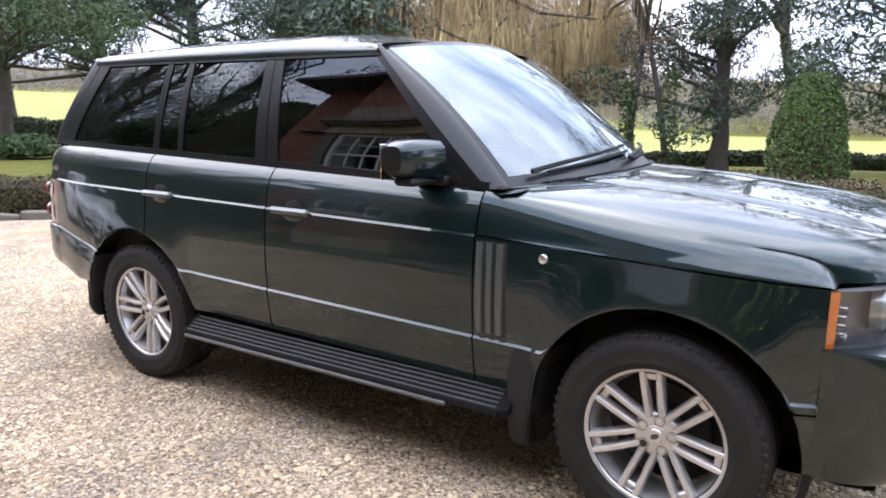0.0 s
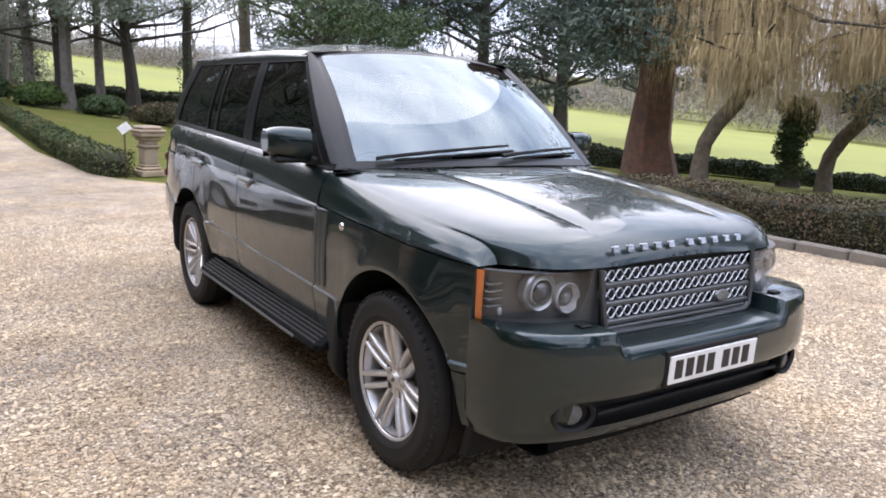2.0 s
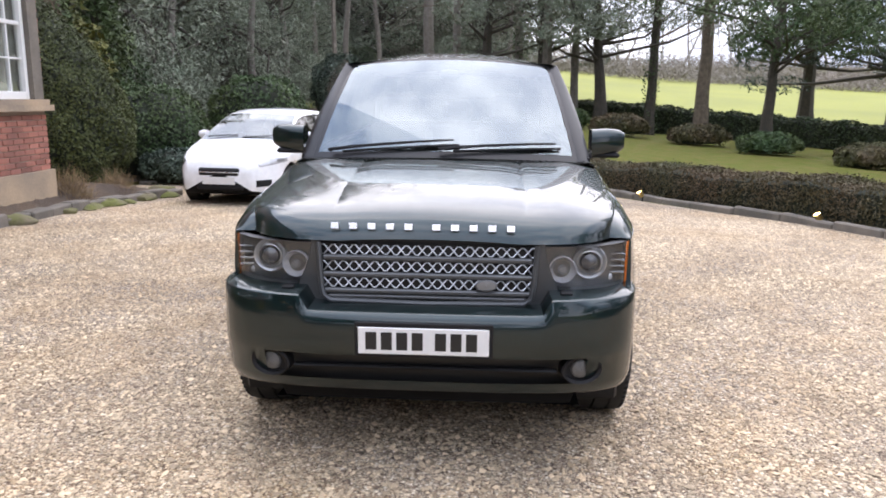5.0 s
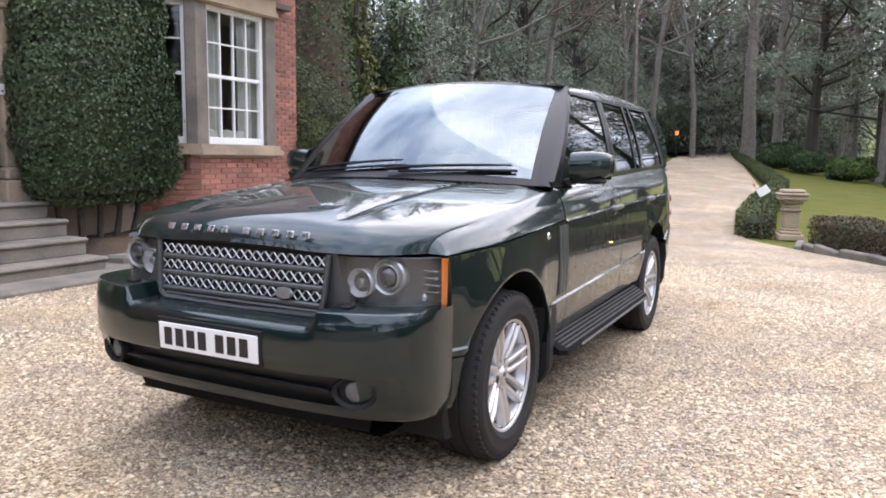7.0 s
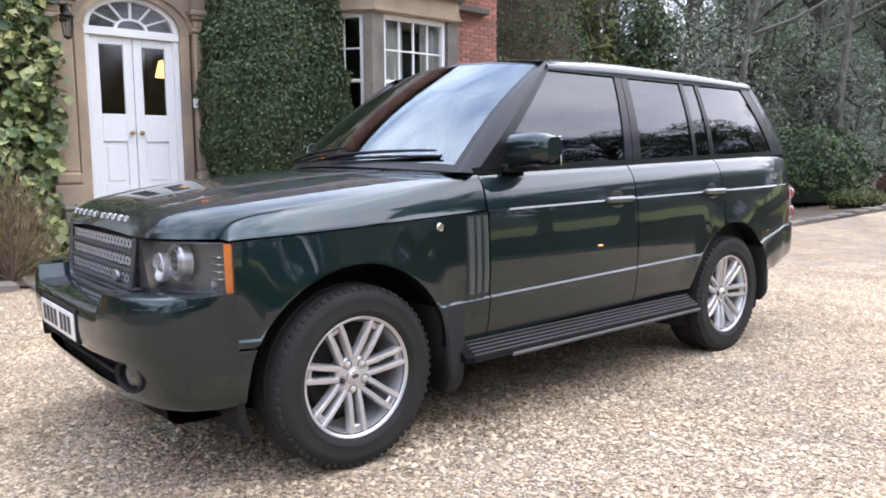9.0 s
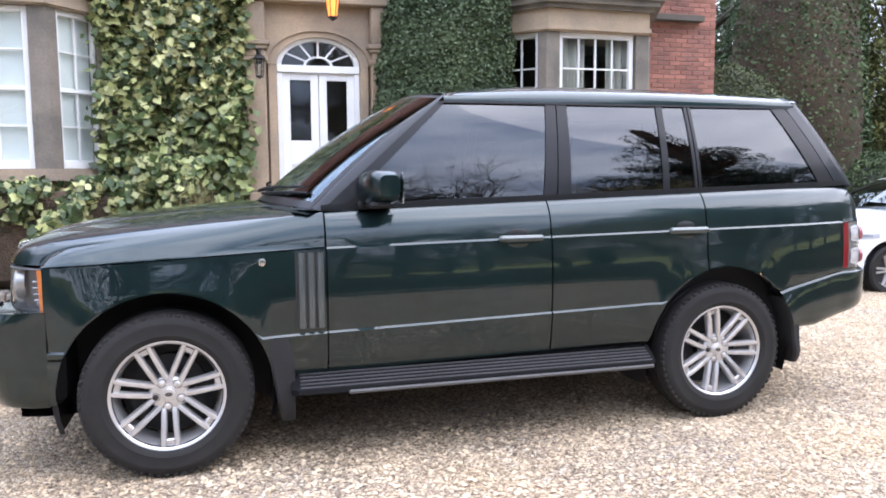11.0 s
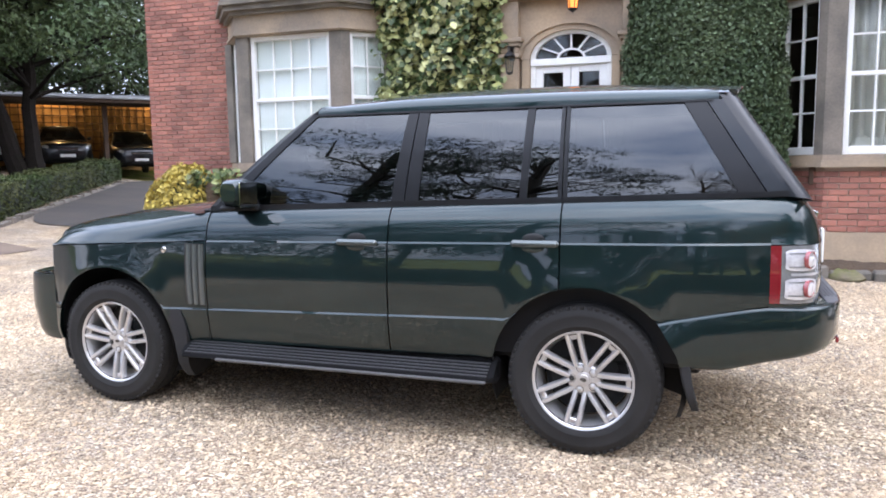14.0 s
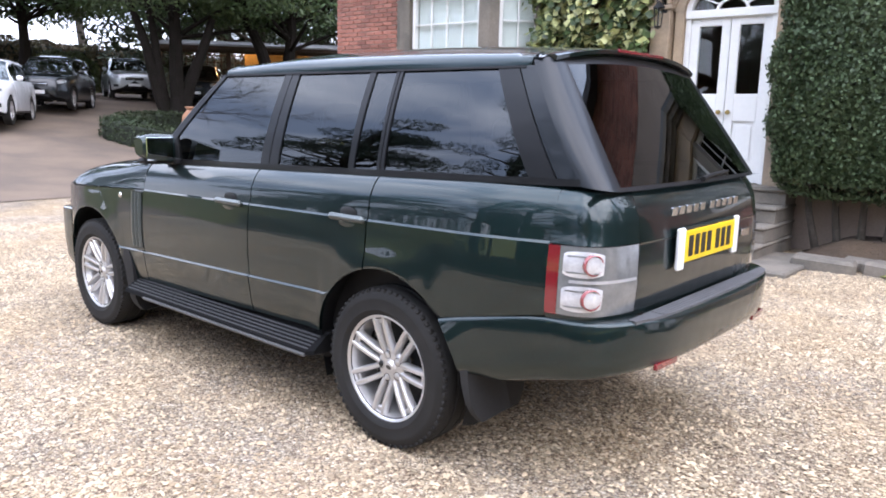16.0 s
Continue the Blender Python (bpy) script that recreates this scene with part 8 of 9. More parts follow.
spoil = [[(-2.05, y, ROOF_END(y) + 0.002), (-2.11, y * 0.995, ROOF_END(y) + 0.001), (-2.150 + 0.03 * (y / 0.66) ** 4, y * 0.985, ROOF_END(y) - 0.006), (-2.147 + 0.03 * (y / 0.66) ** 4, y * 0.985, ROOF_END(y) - 0.022), (-2.08, y * 0.98, ROOF_END(y) - 0.034)] for y in np.linspace(-0.665, 0.665, 17)]
V, F = sheet(spoil, flip=True)
spo = part("roof_spoiler", (V, F + [(0, 1, 2, 3, 4), tuple(reversed(range(80, 85)))]), PAINT, gate, sharp=50)
part("brake_light", moved(box(-0.010, -0.22, -0.007, 0.002, 0.22, 0.007, 0.003), pose(-2.146, 0, ROOF_END(0) - 0.012)), REDLENS, spo, "red high-level brake lamp")
for b in blocks(pose(-2.508, 0, 1.168, 0, 6, 180), 0.74, 0.034, 0.012, 10, 5, 0.66):
    part("letter_block", b, BRIGHT, gate)
part("badge_bar", moved(box(0, -0.05, -0.018, 0.006, 0.05, 0.018, 0.003), pose(-2.522, -0.47, 1.0, 0, 0, 180)), BRIGHT, gate)
number_plate("number_plate", pose(-2.548, 0.03, 1.02, 0, 0, 180) @ Matrix.Diagonal((1, 1.04, 1.2, 1)), PLATEYELLOW, "yellow number plate with dark plain bars")
part("plate_holder", moved(box(-0.02, -0.30, -0.075, 0.001, 0.30, 0.08, 0.006), pose(-2.548, 0.03, 1.02, 0, 0, 180)), PAINT, gate)
for s in (-1, 1):
    part("plate_bracket", box(-2.555, 0.03 + s * 0.30 - 0.028, 0.925, -2.535, 0.03 + s * 0.30 + 0.028, 1.10, 0.006), WHITE, gate, "white plate lamp bracket")


def bumper_rear():
    """Flat-sided bumper: its top edge is a crisp chamfer under the body seam, the corners turn tightly."""
    plan = [(t, None) for t in np.linspace(0, 1, 9)] + [(1.0, ph) for ph in PHI[1:]]
    rows = []
    for side, steps in ((1, plan), (-1, plan[-2::-1])):
        for t, ph in steps:
            xs = -1.80 - 0.47 * t if ph is None else super_plan(-2.27, -2.635, 0.9, ph, 3.4)[0]
            ys = 0.0 if ph is None else super_plan(-2.27, -2.635, 0.9, ph, 3.4)[1]
            top = z_quarter(xs) - 0.003
            if ph is not None:
                k = min(1.0, max(0.0, (ys - 0.63) / 0.05))
                top -= 0.006 * (1 - k * k * (3 - 2 * k))
            low = float(np.interp(xs, (-2.6, -2.03), (0.575, 0.470)))
            row = []
            for k, d in ((0, 0.09), (0.02, 0.045), (0.07, 0.018), (0.16, 0.006), (0.35, 0.0), (0.93, 0.0), (0.955, 0.002), (0.975, 0.007), (0.995, 0.016), (1.0, 0.10)):
                z = low + (top - low) * k
                if ph is None:
                    xa = -AX - 0.004 - math.sqrt(max(0.0, AR ** 2 - (z - AZ) ** 2))
                    x = xa + (-2.27 - xa) * t
                    r = math.hypot(x + AX, z - AZ)
                    y = 0.953 - taper(x) + 0.012 * max(0.0, min(1.0, (AR + 0.07 - r) / 0.045)) - d
                else:
                    x, y = super_plan(-2.27, -2.635 + d, 0.953 - taper(-2.27) - d, ph, 3.4)
                    y -= 0.10 * (-2.27 - x) * min(1.0, y / 0.8)
                row.append((x, side * y, z))
            rows.append(row)
    return sheet(rows, flip=True)


rb = part("rear_bumper", bumper_rear(), PAINT, CAR, "dark green rear bumper with a ribbed step", sharp=45)
PAD = [(-2.53, -0.72), (-2.53, 0.72), (-2.562, 0.72), (-2.590, 0.62), (-2.606, 0.45), (-2.614, 0.20), (-2.614, -0.20), (-2.606, -0.45), (-2.590, -0.62), (-2.562, -0.72)]
pad = part("step_pad", prism(PAD[::-1], 0.765, 0.789), STEPGREY, rb, "grey ribbed plastic step pad")
for x in (-2.596, -2.580, -2.564, -2.548):
    part("pad_rib", box(x, -0.55, 0.788, x + 0.009, 0.55, 0.793, 0.002), STEPGREY, pad)
for s in (-1, 1):
    part("reflector", moved(box(-0.003, -0.085, 0.575, 0.012, 0.085, 0.603, 0.003), pose(-2.606, s * 0.52, 0, 0, 0, -s * 3)), REDLENS, rb, "red bumper reflector")
part("tow_cover", tube([(-2.4, -0.62, 0.57), (-2.55, -0.62, 0.555)], 0.024, 10), SATIN, CAR, "dull metal exhaust tip")

# side furniture
for s in (0, 1):
    f = mirrored if s else (lambda q: q)
    dr = (doors_f[s], doors_r[s])
    for d, xa, xb in ((dr[0], -0.125, -0.365), (dr[1], -1.085, -1.325)):
        z = z_crease((xa + xb) / 2) + 0.001
        y = y_side((xa + xb) / 2, z + 0.02)
        h = part("door_handle", f(join(box(xb, y + 0.008, z - 0.016, xa, y + 0.042, z + 0.016, 0.012))), HANDLEPALE, d, "pale grey-green pull handle")
        part("handle_cup", f(moved(lathe([(0.001, 0.004), (0.035, 0.004), (0.045, 0.001)], 20, "y"), pose((xa + xb) / 2 + 0.01, y + 0.002, z + 0.022) @ Matrix.Diagonal((1.25, 1, 0.6, 1)))), INK, h)
        part("handle_cup", f(moved(lathe([(0.001, 0.004), (0.035, 0.004), (0.045, 0.001)], 20, "y"), pose((xa + xb) / 2 + 0.01, y + 0.012, z - 0.026) @ Matrix.Diagonal((1.25, 1, 0.5, 1)))), PAINT, h)
    vent = part("wing_vent", f(sheet([[(x, y_side(x, z) + 0.0015, z) for z in (0.648, 0.75, 0.9, 1.008)] for x in (0.868, 0.80, 0.735)])), INK, CAR, "dark three-slat wing vent")
    for x in (0.752, 0.795, 0.838):
        rows = [[(x + dx, y_side(x, z) + dy, z) for z in (0.652, 0.75, 0.9, 1.004)] for dx, dy in ((0.017, 0.001), (0.013, 0.010), (-0.004, 0.014), (-0.013, 0.008), (-0.016, 0.001))]
        part("slat", f(sheet(rows)), HANDLE, vent)
    part("wing_badge", f(moved(lathe([(0.001, 0.007), (0.016, 0.006), (0.019, 0.0)], 20, "y"), pose(1.015, y_side(1.015, 0.965), 0.965))), BRIGHT, CAR, "small round bright badge")
    part("sill", f(join(box(-1.0, 0.80, 0.31, 0.95, 0.893, 0.445, 0.02), box(-0.99, 0.89, 0.395, 0.93, 0.902, 0.405, 0.003), box(-0.99, 0.89, 0.42, 0.93, 0.905, 0.43, 0.003))), TRIM, CAR)
    def board(x0, x1, out):
        prof = [(0.86, 0.348), (out, 0.348), (out + 0.006, 0.355), (out, 0.372), (0.90, 0.432), (0.86, 0.436)]
        V = [(x, y, z) for x in (x0, x0 + 0.03, x1 - 0.03, x1) for y, z in [(min(y, out - 0.03) if x in (x0, x1) else y, z) for y, z in prof]]
        F = [(k * 6 + i, k * 6 + (i + 1) % 6, k * 6 + 6 + (i + 1) % 6, k * 6 + 6 + i) for k in range(3) for i in range(6)]
        return V, F + [tuple(reversed(range(6))), tuple(range(18, 24))]
    st = part("side_step", f(board(-1.0, 0.90, 1.004)), STEPBLACK, CAR, "black ribbed running board with a grey edge")
    part("step_edge", f(box(-0.97, 1.002, 0.341, 0.64, 1.018, 0.360, 0.006)), STEPEDGE, st)
    for k in range(5):
        t = (k + 0.5) / 5
        y, z = 1.000 - 0.098 * t, 0.374 + 0.056 * t
        part("tread_rib", f(box(-0.97, y - 0.005, z - 0.006, 0.86, y + 0.005, z + 0.005, 0.003)), RIB, st)
    for sign, z0, low, wide, label in ((1, 0.615, 0.20, 0.115, "black moulded front mud flap"), (-1, 0.66, 0.265, 0.05, "black moulded rear mud flap")):
        rows = []
        for t in np.linspace(0, 1, 10):
            z = z0 + (low - z0) * t
            back = math.sqrt(max(0.0, AR ** 2 - (z - AZ) ** 2)) if z > 0.42 else math.sqrt(AR ** 2 - 0.035 ** 2) + (0.16 if sign > 0 else 0.30) * (0.42 - z)
            xf = sign * AX - back - 0.001
            w = wide * (1 - 0.55 * t) + 0.012
            o = 0.957 if sign > 0 else 0.955
            o -= 0.02 * t + 0.05 * max(0.0, (t - 0.75) / 0.25) ** 2
            rows.append([(xf, 0.64, z), (xf, o - 0.012, z), (xf - 0.01, o, z), (xf - w, o - 0.004, z), (xf - w, o - 0.03, z), (xf - 0.02, 0.66, z), (xf, 0.64, z)])
        V, F = sheet(rows, flip=True)
        part("mud_flap", f((V, F + [tuple(range(63, 69))])), FLAP, CAR, label)
    # door mirror
    def shell_mirror():
        rows = []
        for t in np.linspace(0, 1, 9):
            y = 0.882 + 0.205 * t
            k = 1 - 0.35 * t ** 4 if t < 1 else 0.6
            row = []
            for a in np.linspace(0, 2 * math.pi, 20, endpoint=False):
                c, sn = math.cos(a), math.sin(a)
                sq = (abs(c) ** 4 + abs(sn) ** 4) ** -0.25
                px = 0.075 * c * sq * k
                row.append((0.475 - 0.03 * t + px * (1.0 if c < 0 else 1.1), y, 1.293 + 0.015 * t + 0.082 * sn * sq * k))
            rows.append(row + row[:1])
        V, F = sheet(rows, flip=False)
        n = len(rows[0])
        return V, F + [tuple(reversed(range(n))), tuple((len(rows) - 1) * n + i for i in range(n))]
    mir = part("door_mirror", f(shell_mirror()), PAINT, dr[0], "dark green door mirror", sharp=45)
    part("mirror_base", f(join(box(0.43, 0.85, 1.205, 0.53, 1.06, 1.235, 0.012), box(0.40, 0.842, 1.195, 0.56, 0.885, 1.235, 0.01))), TRIM, mir)
    part("mirror_glass", f(box(0.3805, 0.905, 1.226, 0.3855, 1.072, 1.362, 0.002)), MIRROR, mir)
    part("mirror_sail", f(shell([[g_point(0.64 - 0.2 * t, 0.035 - 0.2 * t, u, -0.004) for u in np.linspace(0.04, 0.05 + 0.24 * (1 - t), 4)] for t in np.linspace(0, 1, 4)], 0.012)), TRIM, mir)

# underside and cabin
part("underbody", join(box(-0.94, -0.84, 0.30, 0.94, 0.84, 0.46, 0.02), box(-2.0, -0.48, 0.33, 2.0, 0.48, 0.56, 0.03), box(1.88, -0.80, 0.34, 2.10, 0.80, 0.70, 0.03), box(-2.40, -0.82, 0.60, -1.92, 0.82, 0.74, 0.03)), TRIM, CAR)
part("cabin_trim", join(box(-1.9, 0.79, 0.46, 0.78, 0.82, 1.205, 0.01), box(-2.38, 0.788, 0.64, -1.902, 0.818, 1.205, 0.01), box(-1.9, -0.82, 0.46, 0.78, -0.79, 1.205, 0.01), box(-2.38, -0.818, 0.64, -1.902, -0.788, 1.205, 0.01), box(0.70, -0.79, 0.46, 0.80, 0.79, 1.15, 0.01), box(-2.40, -0.79, 0.60, -2.37, 0.79, 1.20, 0.01), box(-1.9, -0.79, 0.44, 0.70, 0.79, 0.50, 0.01), box(-2.37, -0.786, 0.62, -1.9, 0.786, 0.66, 0.01)), TRIM, CAR)
part("dashboard", join(box(0.30, -0.78, 0.95, 0.74, 0.78, 1.13, 0.05), box(0.36, -0.62, 1.10, 0.62, -0.20, 1.19, 0.04), box(-0.35, -0.14, 0.5, 0.4, 0.14, 0.85, 0.04)), TRIM, CAR)
part("steering_wheel", moved(join(lathe([(0.18, 0.015), (0.195, 0.0), (0.18, -0.015), (0.165, 0.0), (0.18, 0.015)], 28, "x"), box(-0.02, -0.17, -0.02, 0.02, 0.17, 0.02), lathe([(0.001, -0.03), (0.06, -0.025), (0.06, 0.02), (0.001, 0.03)], 16, "x")), pose(0.22, -0.40, 1.07, 0, 24, 0)), TRIM, CAR)


def seat(x, y, w):
    return join(box(x - 0.25, y - w, 0.62, x + 0.28, y + w, 0.82, 0.06), moved(box(-0.07, -w, 0, 0.07, w, 0.62, 0.05), pose(x - 0.27, y, 0.74, 0, -12, 0)))


for y in (-0.40, 0.40):
    ob = part("front_seat", seat(-0.12, y, 0.25), SEATHIDE, CAR)
    part("headrest", moved(box(-0.05, -0.13, 0, 0.05, 0.13, 0.20, 0.045), pose(-0.53, y, 1.38, 0, -10, 0)), SEATHIDE, ob)
ob = part("rear_seat", seat(-1.0, 0, 0.68), SEATHIDE, CAR)
for y in (-0.45, 0, 0.45):
    part("headrest", moved(box(-0.045, -0.12, 0, 0.045, 0.12, 0.17, 0.04), pose(-1.40, y, 1.36, 0, -10, 0)), SEATHIDE, ob)


# ---------------------------------------------------------------- other parked cars
PAINTWHITE = paint_material("white_car_paint", (0.72, 0.73, 0.74), 0.0, 0.35, 0.0)
PAINTDARK = paint_material("black_car_paint", (0.012, 0.013, 0.016), 0.1, 0.3, 0.3)
PAINTSILVER = paint_material("silver_car_paint", (0.42, 0.43, 0.44), 0.2, 0.3, 0.6)
CARSCREEN = glass_material("pale_car_screen", (0.35, 0.38, 0.38), 0.0, 0.16, (0.9, 0.97, 1.0))
CARGLASS = glass_material("dark_car_glass", (0.08, 0.09, 0.09), 0.0, 0.07)


def compact(V, F):
    """A shape with only the corners that its faces use."""
    used = sorted({i for f in F for i in f})
    at = {k: n for n, k in enumerate(used)}
    return [V[k] for k in used], [tuple(at[i] for i in f) for f in F]


HATCH = dict(length=4.02, width=0.868, base=2.51, front=0.82, wheel=0.31, belt=0.98, rise=0.10, sill=0.20,
             top=((0, 0.56), (0.05, 0.70), (0.25, 0.80), (0.85, 0.965), (0.98, 1.005), (1.45, 1.30), (1.70, 1.415), (2.0, 1.465), (2.5, 1.48), (3.2, 1.44), (3.62, 1.35), (3.88, 1.02), (3.97, 0.92), (4.02, 0.60)),
             screen=(0.98, 1.68), hatch=(3.60, 3.87), glass=(1.24, 3.50), posts=((2.42, 2.52),), lamp=(0.10, 0.62, 0.655, 0.80), tails=(0.70, 0.98))
SUV = dict(length=4.75, width=0.95, base=2.85, front=0.88, wheel=0.37, belt=1.16, rise=0.02, sill=0.30,
           top=((0, 0.70), (0.04, 0.92), (0.15, 1.00), (0.9, 1.10), (1.35, 1.15), (1.95, 1.62), (2.15, 1.72), (2.6, 1.765), (3.6, 1.76), (4.25, 1.71), (4.42, 1.60), (4.66, 1.16), (4.72, 1.05), (4.75, 0.62)),
           screen=(1.36, 2.12), hatch=(4.30, 4.65), glass=(1.62, 4.22), posts=((2.55, 2.65), (3.45, 3.55)), lamp=(0.05, 0.34, 0.80, 0.97), tails=(0.86, 1.14))


def parked_car(label, m, paint, length, width, base, front, wheel, belt, rise, sill, top, screen, hatch, glass, posts, lamp, tails, group=""):
    """A parked car lofted from its side and plan outlines; x forward, middle of the wheelbase at the origin. The outlines run back from the nose."""
    car = thing("parked_car", label, "car", group, at=m)
    x1 = base / 2 + front
    ax, ar, az = base / 2, wheel + 0.05, wheel + 0.01
    tx, tz = [p[0] for p in top], [p[1] for p in top]

    def plan(u):
        a, b = max(0.0, 1 - u / 0.95), max(0.0, 1 - (length - u) / 0.75)
        return width * (1 - 0.36 * a ** 2.6 - 0.24 * b ** 3) * (1 if 0.02 < u < length - 0.02 else 0.97)

    def low(u):
        d = min(abs(x1 - u - ax), abs(x1 - u + ax))
        z = sill + 0.10 * max(0.0, 1 - u / 0.5) + 0.14 * max(0.0, 1 - (length - u) / 0.5)
        return max(z, az + math.sqrt(ar * ar - d * d) if d < ar else 0)

    def column(u):
        """Half section at u: sill, flank, belt, glass, roof edge, roof middle."""
        w, zt = plan(u), float(np.interp(u, tx, tz))
        zb = min(belt + rise * (u / length - 0.3), zt - 0.03)
        h = min(1.0, max(0.0, (zt - zb - 0.03) / 0.42))
        z0 = min(low(u), zb - 0.10)
        yr = w * (0.90 - 0.20 * h)
        span_ = zb - z0
        rows = [(w * 0.955, z0), (w * 0.985, z0 + 0.07 * span_), (w, z0 + 0.40 * span_), (w * 0.992, z0 + 0.70 * span_), (w * 0.962, zb - 0.05), (w * 0.925, zb)]
        ze = zt - 0.012 - 0.045 * h
        rows += [(w * 0.918 + (yr - w * 0.918) * k ** 1.25, zb + 0.004 + (ze - zb - 0.004) * k) for k in (0.04, 0.35, 0.65, 0.93)]
        rows += [(yr * 0.965, ze + 0.5 * (zt - ze)), (yr * 0.85, zt - 0.006), (yr * 0.5, zt + 0.012), (0.0, zt + 0.02)]
        return [(x1 - u, y, z) for y, z in rows]

    us = {0.0, length, *tx, *screen, *hatch, *glass, *[e for q in posts for e in q], *np.linspace(0, length, 34)}
    us |= {x1 - s * ax + ar * math.cos(t) for s in (-1, 1) for t in np.linspace(0, math.pi, 15)}
    us = sorted(round(float(u), 4) for u in us if -1e-6 <= u <= length + 1e-6)
    us = [u for k, u in enumerate(us) if k == 0 or u - us[k - 1] > 0.004]
    cols = [column(u) for u in us]
    V, _ = sheet(cols)
    w = len(cols[0])
    kinds = {"body": [], "side_window": [], "windscreen": [], "rear_screen": [], "pillar": []}
    for k in range(len(us) - 1):
        um = (us[k] + us[k + 1]) / 2
        for r in range(w - 1):
            f = (k * w + r, (k + 1) * w + r, (k + 1) * w + r + 1, k * w + r + 1)
            kind = "body"
            if 6 <= r <= 8 and glass[0] < um < glass[1]:
                kind = "pillar" if any(a < um < b for a, b in posts) else "side_window"
            elif r >= 10 and screen[0] < um < screen[1]:
                kind = "windscreen"
            elif r >= 10 and hatch[0] < um < hatch[1]:
                kind = "rear_screen"
            kinds[kind].append(f)
    ends = [tuple(range(w)), tuple(reversed(range((len(us) - 1) * w, len(us) * w)))]
    kinds["body"] += ends
    for kind, mat in (("body", paint), ("side_window", CARGLASS), ("windscreen", CARSCREEN), ("rear_screen", CARGLASS), ("pillar", TRIM)):
        half = compact(V, kinds[kind])
        half = (half[0], [tuple(reversed(f)) for f in half[1]])
        if kind in ("side_window", "pillar"):
            for sh in (half, mirrored(half)):
                part(kind, sh, mat, car, sharp=45)
        else:
            part(kind, join(half, mirrored(half)), mat, car, sharp=45)

    def skin(u, z, out=0.004):
        c = column(u)
        y = float(np.interp(z, [p[2] for p in c[:11]], [p[1] for p in c[:11]]))
        return (x1 - u + out * 0.5, y + out, z)

    part("floor_pan", box(x1 - length + 0.3, -width * 0.84, sill, x1 - 0.3, width * 0.84, belt - 0.25, 0.03), TRIM, car)
    for y in (-0.36, 0.36):
        part("front_seat", join(box(-0.30, y - 0.22, belt - 0.3, -0.14, y + 0.22, belt + 0.16, 0.05), box(-0.29, y - 0.11, belt + 0.14, -0.20, y + 0.11, belt + 0.32, 0.04)), SEATHIDE, car)
    u0, u1, z0, z1 = lamp
    for f in ((lambda q: q), mirrored):
        rows = [[skin(u0 + (u1 - u0) * t, z0 + (z1 - z0) * (0.42 * t + k * (0.40 + 0.75 * math.sin(math.pi * min(1, t + 0.12)) * 0.36)), 0.006) for k in np.linspace(0, 1, 5)] for t in np.linspace(0, 1, 8)]
        lamp_ = part("headlight", f(sheet(rows)), CLEARLENS, car, "clear swept-back headlamp")
        part("lens", f(sheet([[tuple(Vector(p) + Vector((0.002, 0.003, 0))) for p in r[1:4]] for r in rows[4:7]])), LAMPGREY, lamp_)
        part("rear_light", f(sheet([[skin(u, z, 0.005) for z in np.linspace(tails[0], tails[1], 5)] for u in np.linspace(length - 0.26, length - 0.05, 5)])), REDLENS, car, "red rear lamp")
        um = glass[0] + 0.16
        mx, my, mz = skin(um, belt, 0)
        part("door_mirror", f(moved(lathe([(0.001, -0.085), (0.055, -0.07), (0.075, 0), (0.06, 0.07), (0.001, 0.085)], 14), pose(mx, my + 0.11, mz + 0.085, 84, 0, 8))), paint, car)
        uh = posts[0][0] - 0.06
        for q in ([uh] if len(posts) == 1 else [uh, posts[1][0] - 0.06]):
            hx, hy, hz = skin(q, belt - 0.14, 0.0)
            part("door_handle", f(box(hx - 0.07, hy - 0.005, hz - 0.013, hx + 0.10, hy + 0.022, hz + 0.013, 0.008)), paint, car)
        for q in ([glass[0] + 0.02, posts[0][1] + 0.06] if len(posts) == 1 else [glass[0] + 0.02, posts[0][1], posts[1][1]]):
            rows = [[skin(q + e, z, 0.0015) for z in np.linspace(sill + 0.12, belt - 0.03, 9)] for e in (-0.004, 0.004)]
            part("door_seam", f(sheet(rows)), INK, car)
        part("sill_trim", f(sheet([[skin(u, z, 0.004) for z in np.linspace(sill + 0.005, sill + 0.06, 3)] for u in np.linspace(front + ar + 0.02, front + base - ar - 0.02, 12)])), TRIM, car)
        part("fog_recess", f(sheet([[skin(u, z, 0.005) for z in np.linspace(sill + 0.16, sill + 0.26, 3)] for u in np.linspace(0.03, 0.26, 6)])), TRIM, car)
    zg = top[1][1] - 0.13
    gy = plan(0.0) * 0.62
    part("front_grille", box(x1 - 0.06, -gy, zg - 0.065, x1 + 0.012, gy, zg + 0.065, 0.03), TRIM, car)
    part("grille_bar", box(x1 - 0.02, -gy * 0.95, zg - 0.008, x1 + 0.022, gy * 0.95, zg + 0.012, 0.006), BRIGHT, car)
    part("lower_intake", box(x1 - 0.08, -gy * 1.1, sill + 0.10, x1 + 0.008, gy * 1.1, sill + 0.18, 0.02), TRIM, car)
    part("number_plate", box(x1, -0.26, sill + 0.19, x1 + 0.018, 0.26, sill + 0.30, 0.004), PLATEWHITE, car)
    part("number_plate", box(x1 - length - 0.018, -0.26, 0.62, x1 - length + 0.005, 0.26, 0.73, 0.004), PLATEYELLOW, car)
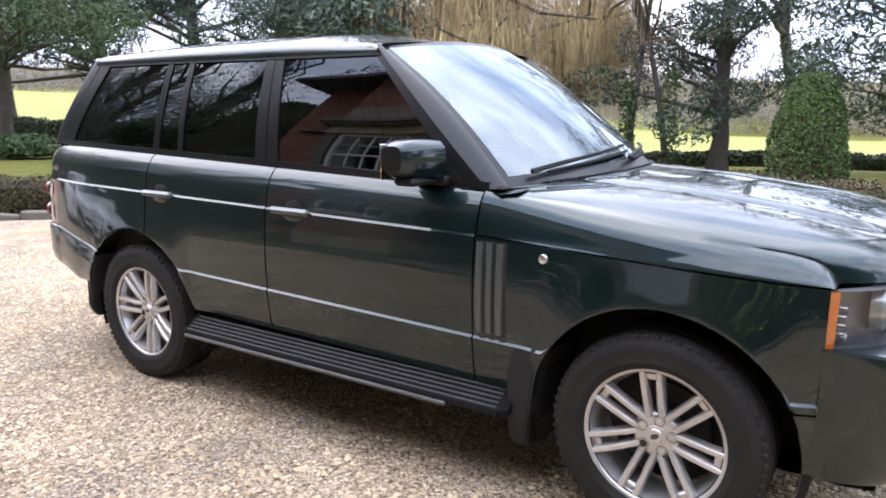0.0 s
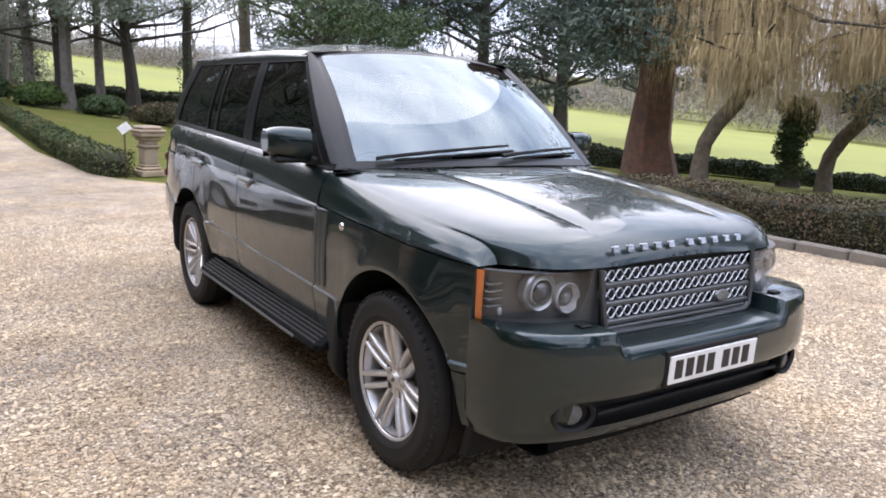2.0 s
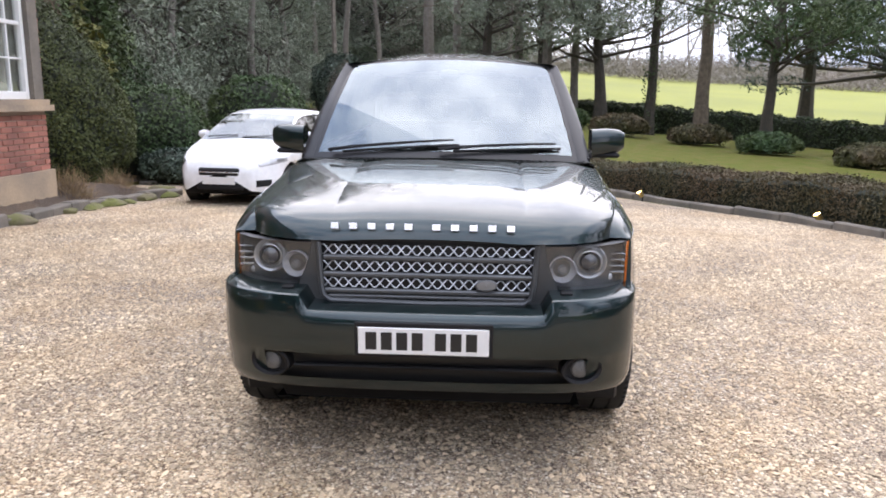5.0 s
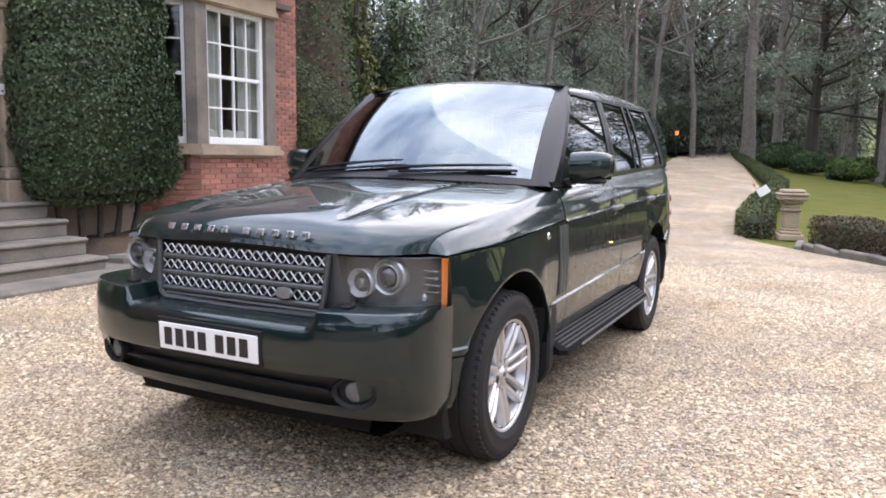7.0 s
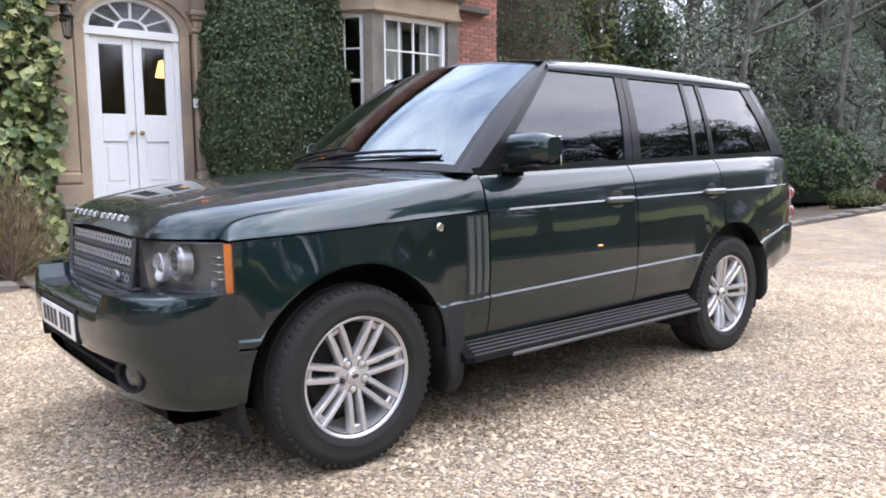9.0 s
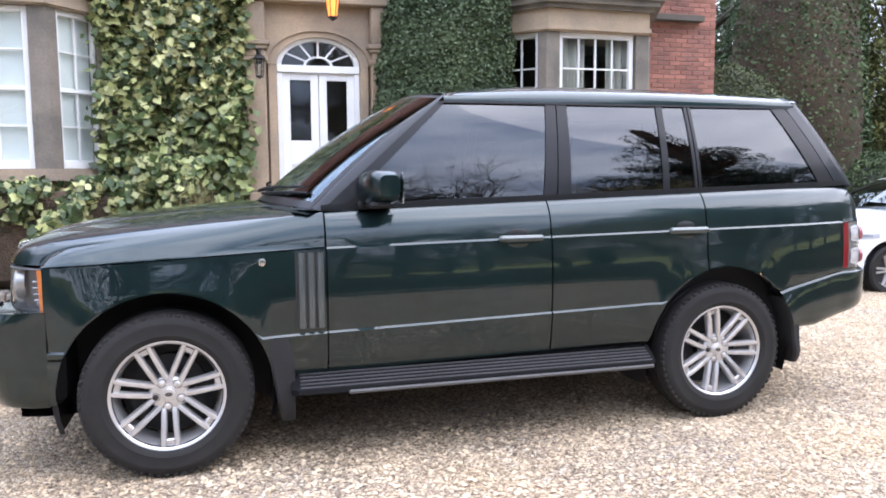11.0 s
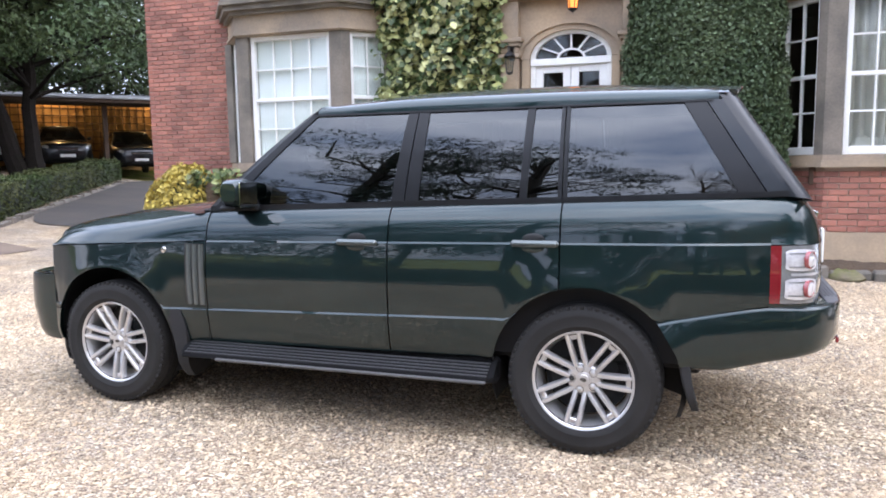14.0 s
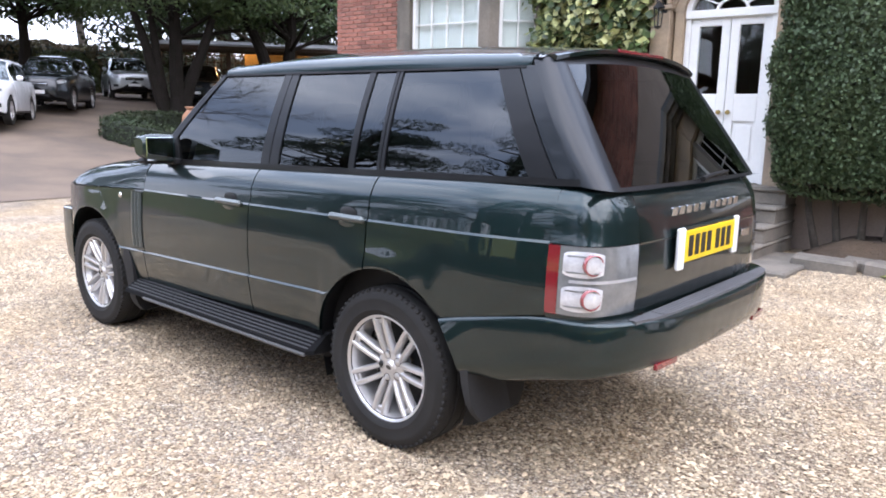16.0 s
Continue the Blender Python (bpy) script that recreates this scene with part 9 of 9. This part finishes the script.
    for s in (-1, 1):
        pts = [(x1 - screen[0] - 0.02 - 0.05 * k, -0.10 + s * 0.30 + 0.5 * (k - 0.5), float(np.interp(screen[0] + 0.05 * k, tx, tz)) + 0.045) for k in np.linspace(0, 1, 5)]
        part("wiper", tube(pts, 0.008, 5), TRIM, car)
        for xa in (ax, -ax):
            wh = part("wheel", lathe([(0.001, 0.05), (0.03, 0.052), (0.05, 0.045), (0.06, 0.02), (wheel * 0.60, 0.02), (wheel * 0.66, 0.055), (wheel * 0.70, 0.078), (wheel * 0.71, -0.05)], 24, "y"), ALLOY, car)
            part("tyre", lathe([(wheel * 0.70, -0.09), (wheel * 0.93, -0.10), (wheel, -0.08), (wheel, 0.08), (wheel * 0.93, 0.10), (wheel * 0.70, 0.085)], 28, "y"), RUBBER, wh)
            # dark disc added for the shade between the spokes
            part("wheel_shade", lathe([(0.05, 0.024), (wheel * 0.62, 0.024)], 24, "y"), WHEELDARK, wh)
            for k in range(5):
                for e in (-1, 1):
                    part("spoke", moved(spoke(0.03, wheel * 0.68, e * 0.016, e * 0.030, 0.022, 0.022, 0.048, 0.068), pose(0, 0, 0, 0, 72 * k, 0)), ALLOY, wh)
            wh.matrix_basis = pose(xa, s * (width - 0.115), wheel, 0, 0, 0 if s > 0 else 180)
            well = [[(xa + (ar - 0.002) * math.cos(t), s * y, az + (ar - 0.002) * math.sin(t)) for y in (width * 0.955, width * 0.5)] for t in np.linspace(-0.3, math.pi + 0.3, 18)]
            part("wheel_well", join(sheet(well, flip=s > 0), sheet([[r[1], (xa, s * width * 0.5, az)] for r in well], flip=s > 0)), TRIM, car)
    return car


def placed(x, y, turn):
    return pose(x, y, gz(x, y), 0, 0, turn)


parked_car("small white hatchback parked on the drive", placed(-7.94, -3.46, -6.8), PAINTWHITE, **HATCH)
parked_car("large silver off-road estate parked in the car park", placed(29.2, -13.2, 160), PAINTSILVER, **SUV)
parked_car("dark blue-black off-road estate parked in a row", placed(23.2, -7.6, 145), PAINTDARK, **SUV)
parked_car("white off-road estate parked in a row", placed(19.6, -4.3, 150), PAINTWHITE, **SUV)
for k, (t, p) in enumerate(((1.2, PAINTDARK), (3.9, PAINTSILVER), (6.5, PAINTDARK), (9.1, PAINTDARK))):
    a = pose(24.34, -12.1, 0, 0, 0, 232) @ Vector((t, 2.6, 0))
    parked_car("dark off-road estate parked nose out under the carport", placed(a.x, a.y, 232 - 90), p, group="cars under the carport", **SUV)


# ---------------------------------------------------------------- brick facing, piece by piece
BRICK_MESHES = []
for k in range(6):
    r = np.random.default_rng(400 + k)
    L, H = 0.213, 0.064
    V, F = box(-L / 2, -0.10, 0, L / 2, 0.0, H, 0.005)
    V = [(x + r.normal() * 0.0012, y + r.normal() * 0.0012, z + r.normal() * 0.001) for x, y, z in V]
    me = bpy.data.meshes.new("brick")
    me.from_pydata(V, [], F)
    me.materials.append(BRICK)
    BRICK_MESHES.append((me, (V, F)))


def courses(a, b, z0, z1):
    """Places of bricks in running bond on the face from a to b (plan points), outward to the left of a to b."""
    m, w = side_frame(a, b)
    out, c = [], 0
    z = z0
    while z + 0.064 <= z1 + 1e-6:
        x = 0.11 if c % 2 else 0.0
        x = x - 0.22
        while x < w:
            lo, hi = max(0.0, x + 0.004), min(w, x + 0.217)
            if hi - lo > 0.05:
                out.append((m, (lo + hi) / 2, (hi - lo) / 0.213, z))
            x += 0.223
        z += 0.0755
        c += 1
    return out


def lay(places, parent, singles, name):
    """The first bricks as pieces of their own, the rest in one mesh."""
    rest = []
    r = np.random.default_rng(500 + len(places))
    for i, (m, x, s, z) in enumerate(places):
        k = int(r.integers(0, 6))
        t = m @ pose(x, 0.0 + r.normal() * 0.0015, z, 0, r.normal() * 0.25, r.normal() * 0.3) @ Matrix.Diagonal((s, 1, 1, 1))
        if i < singles:
            ob = new("brick", BRICK_MESHES[k][0])
            ob.parent = parent
            ob.matrix_basis = t
        else:
            rest.append(moved(BRICK_MESHES[k][1], t))
    if rest:
        V, F, n = [], [], 0
        for v, f in rest:
            V += v
            F += [tuple(i + n for i in q) for q in f]
            n += len(v)
        tagged(part("brickwork", (V, F), BRICKS_FAR, parent, smooth=False), "red brickwork in running bond", kind="stuff")


bay2 = bpy.data.objects["bay_2"]
mid, half, wide = BAYS[1]
yf = -5.75
A, B, C, D = (mid + wide, WALL), (mid + half + 0.18, yf), (mid - half - 0.18, yf), (mid - wide, WEST)
lay(courses(C, B, 0.525, 1.31) + courses(B, A, 0.525, 1.31) + courses(D, C, 0.525, 1.31), bay2, 300, "bay")
lay(courses((HX0, WEST), (WX - 0.01, WEST), 0.02, 5.0) + courses((BAYS[0][0] + BAYS[0][2] + 0.01, WALL), (HX1, WALL), 0.02, 5.0), wall_north, 300, "front")
rest_walls = courses((WX, WALL), (HX1, WALL), 5.02, 6.3) + courses((HX0, WEST), (WX - 0.01, WEST), 5.02, 6.3)
lay(rest_walls, wall_north, 0, "upper")
we = bpy.data.objects["wall_east"]
lay(courses((HX1, WALL), (HX1, -13.5), 0.02, 5.2), we, 0, "gable")
ww = bpy.data.objects["wall_west"]
lay(courses((HX0, -11.0), (HX0, WEST), 0.02, 5.2), ww, 0, "gable")
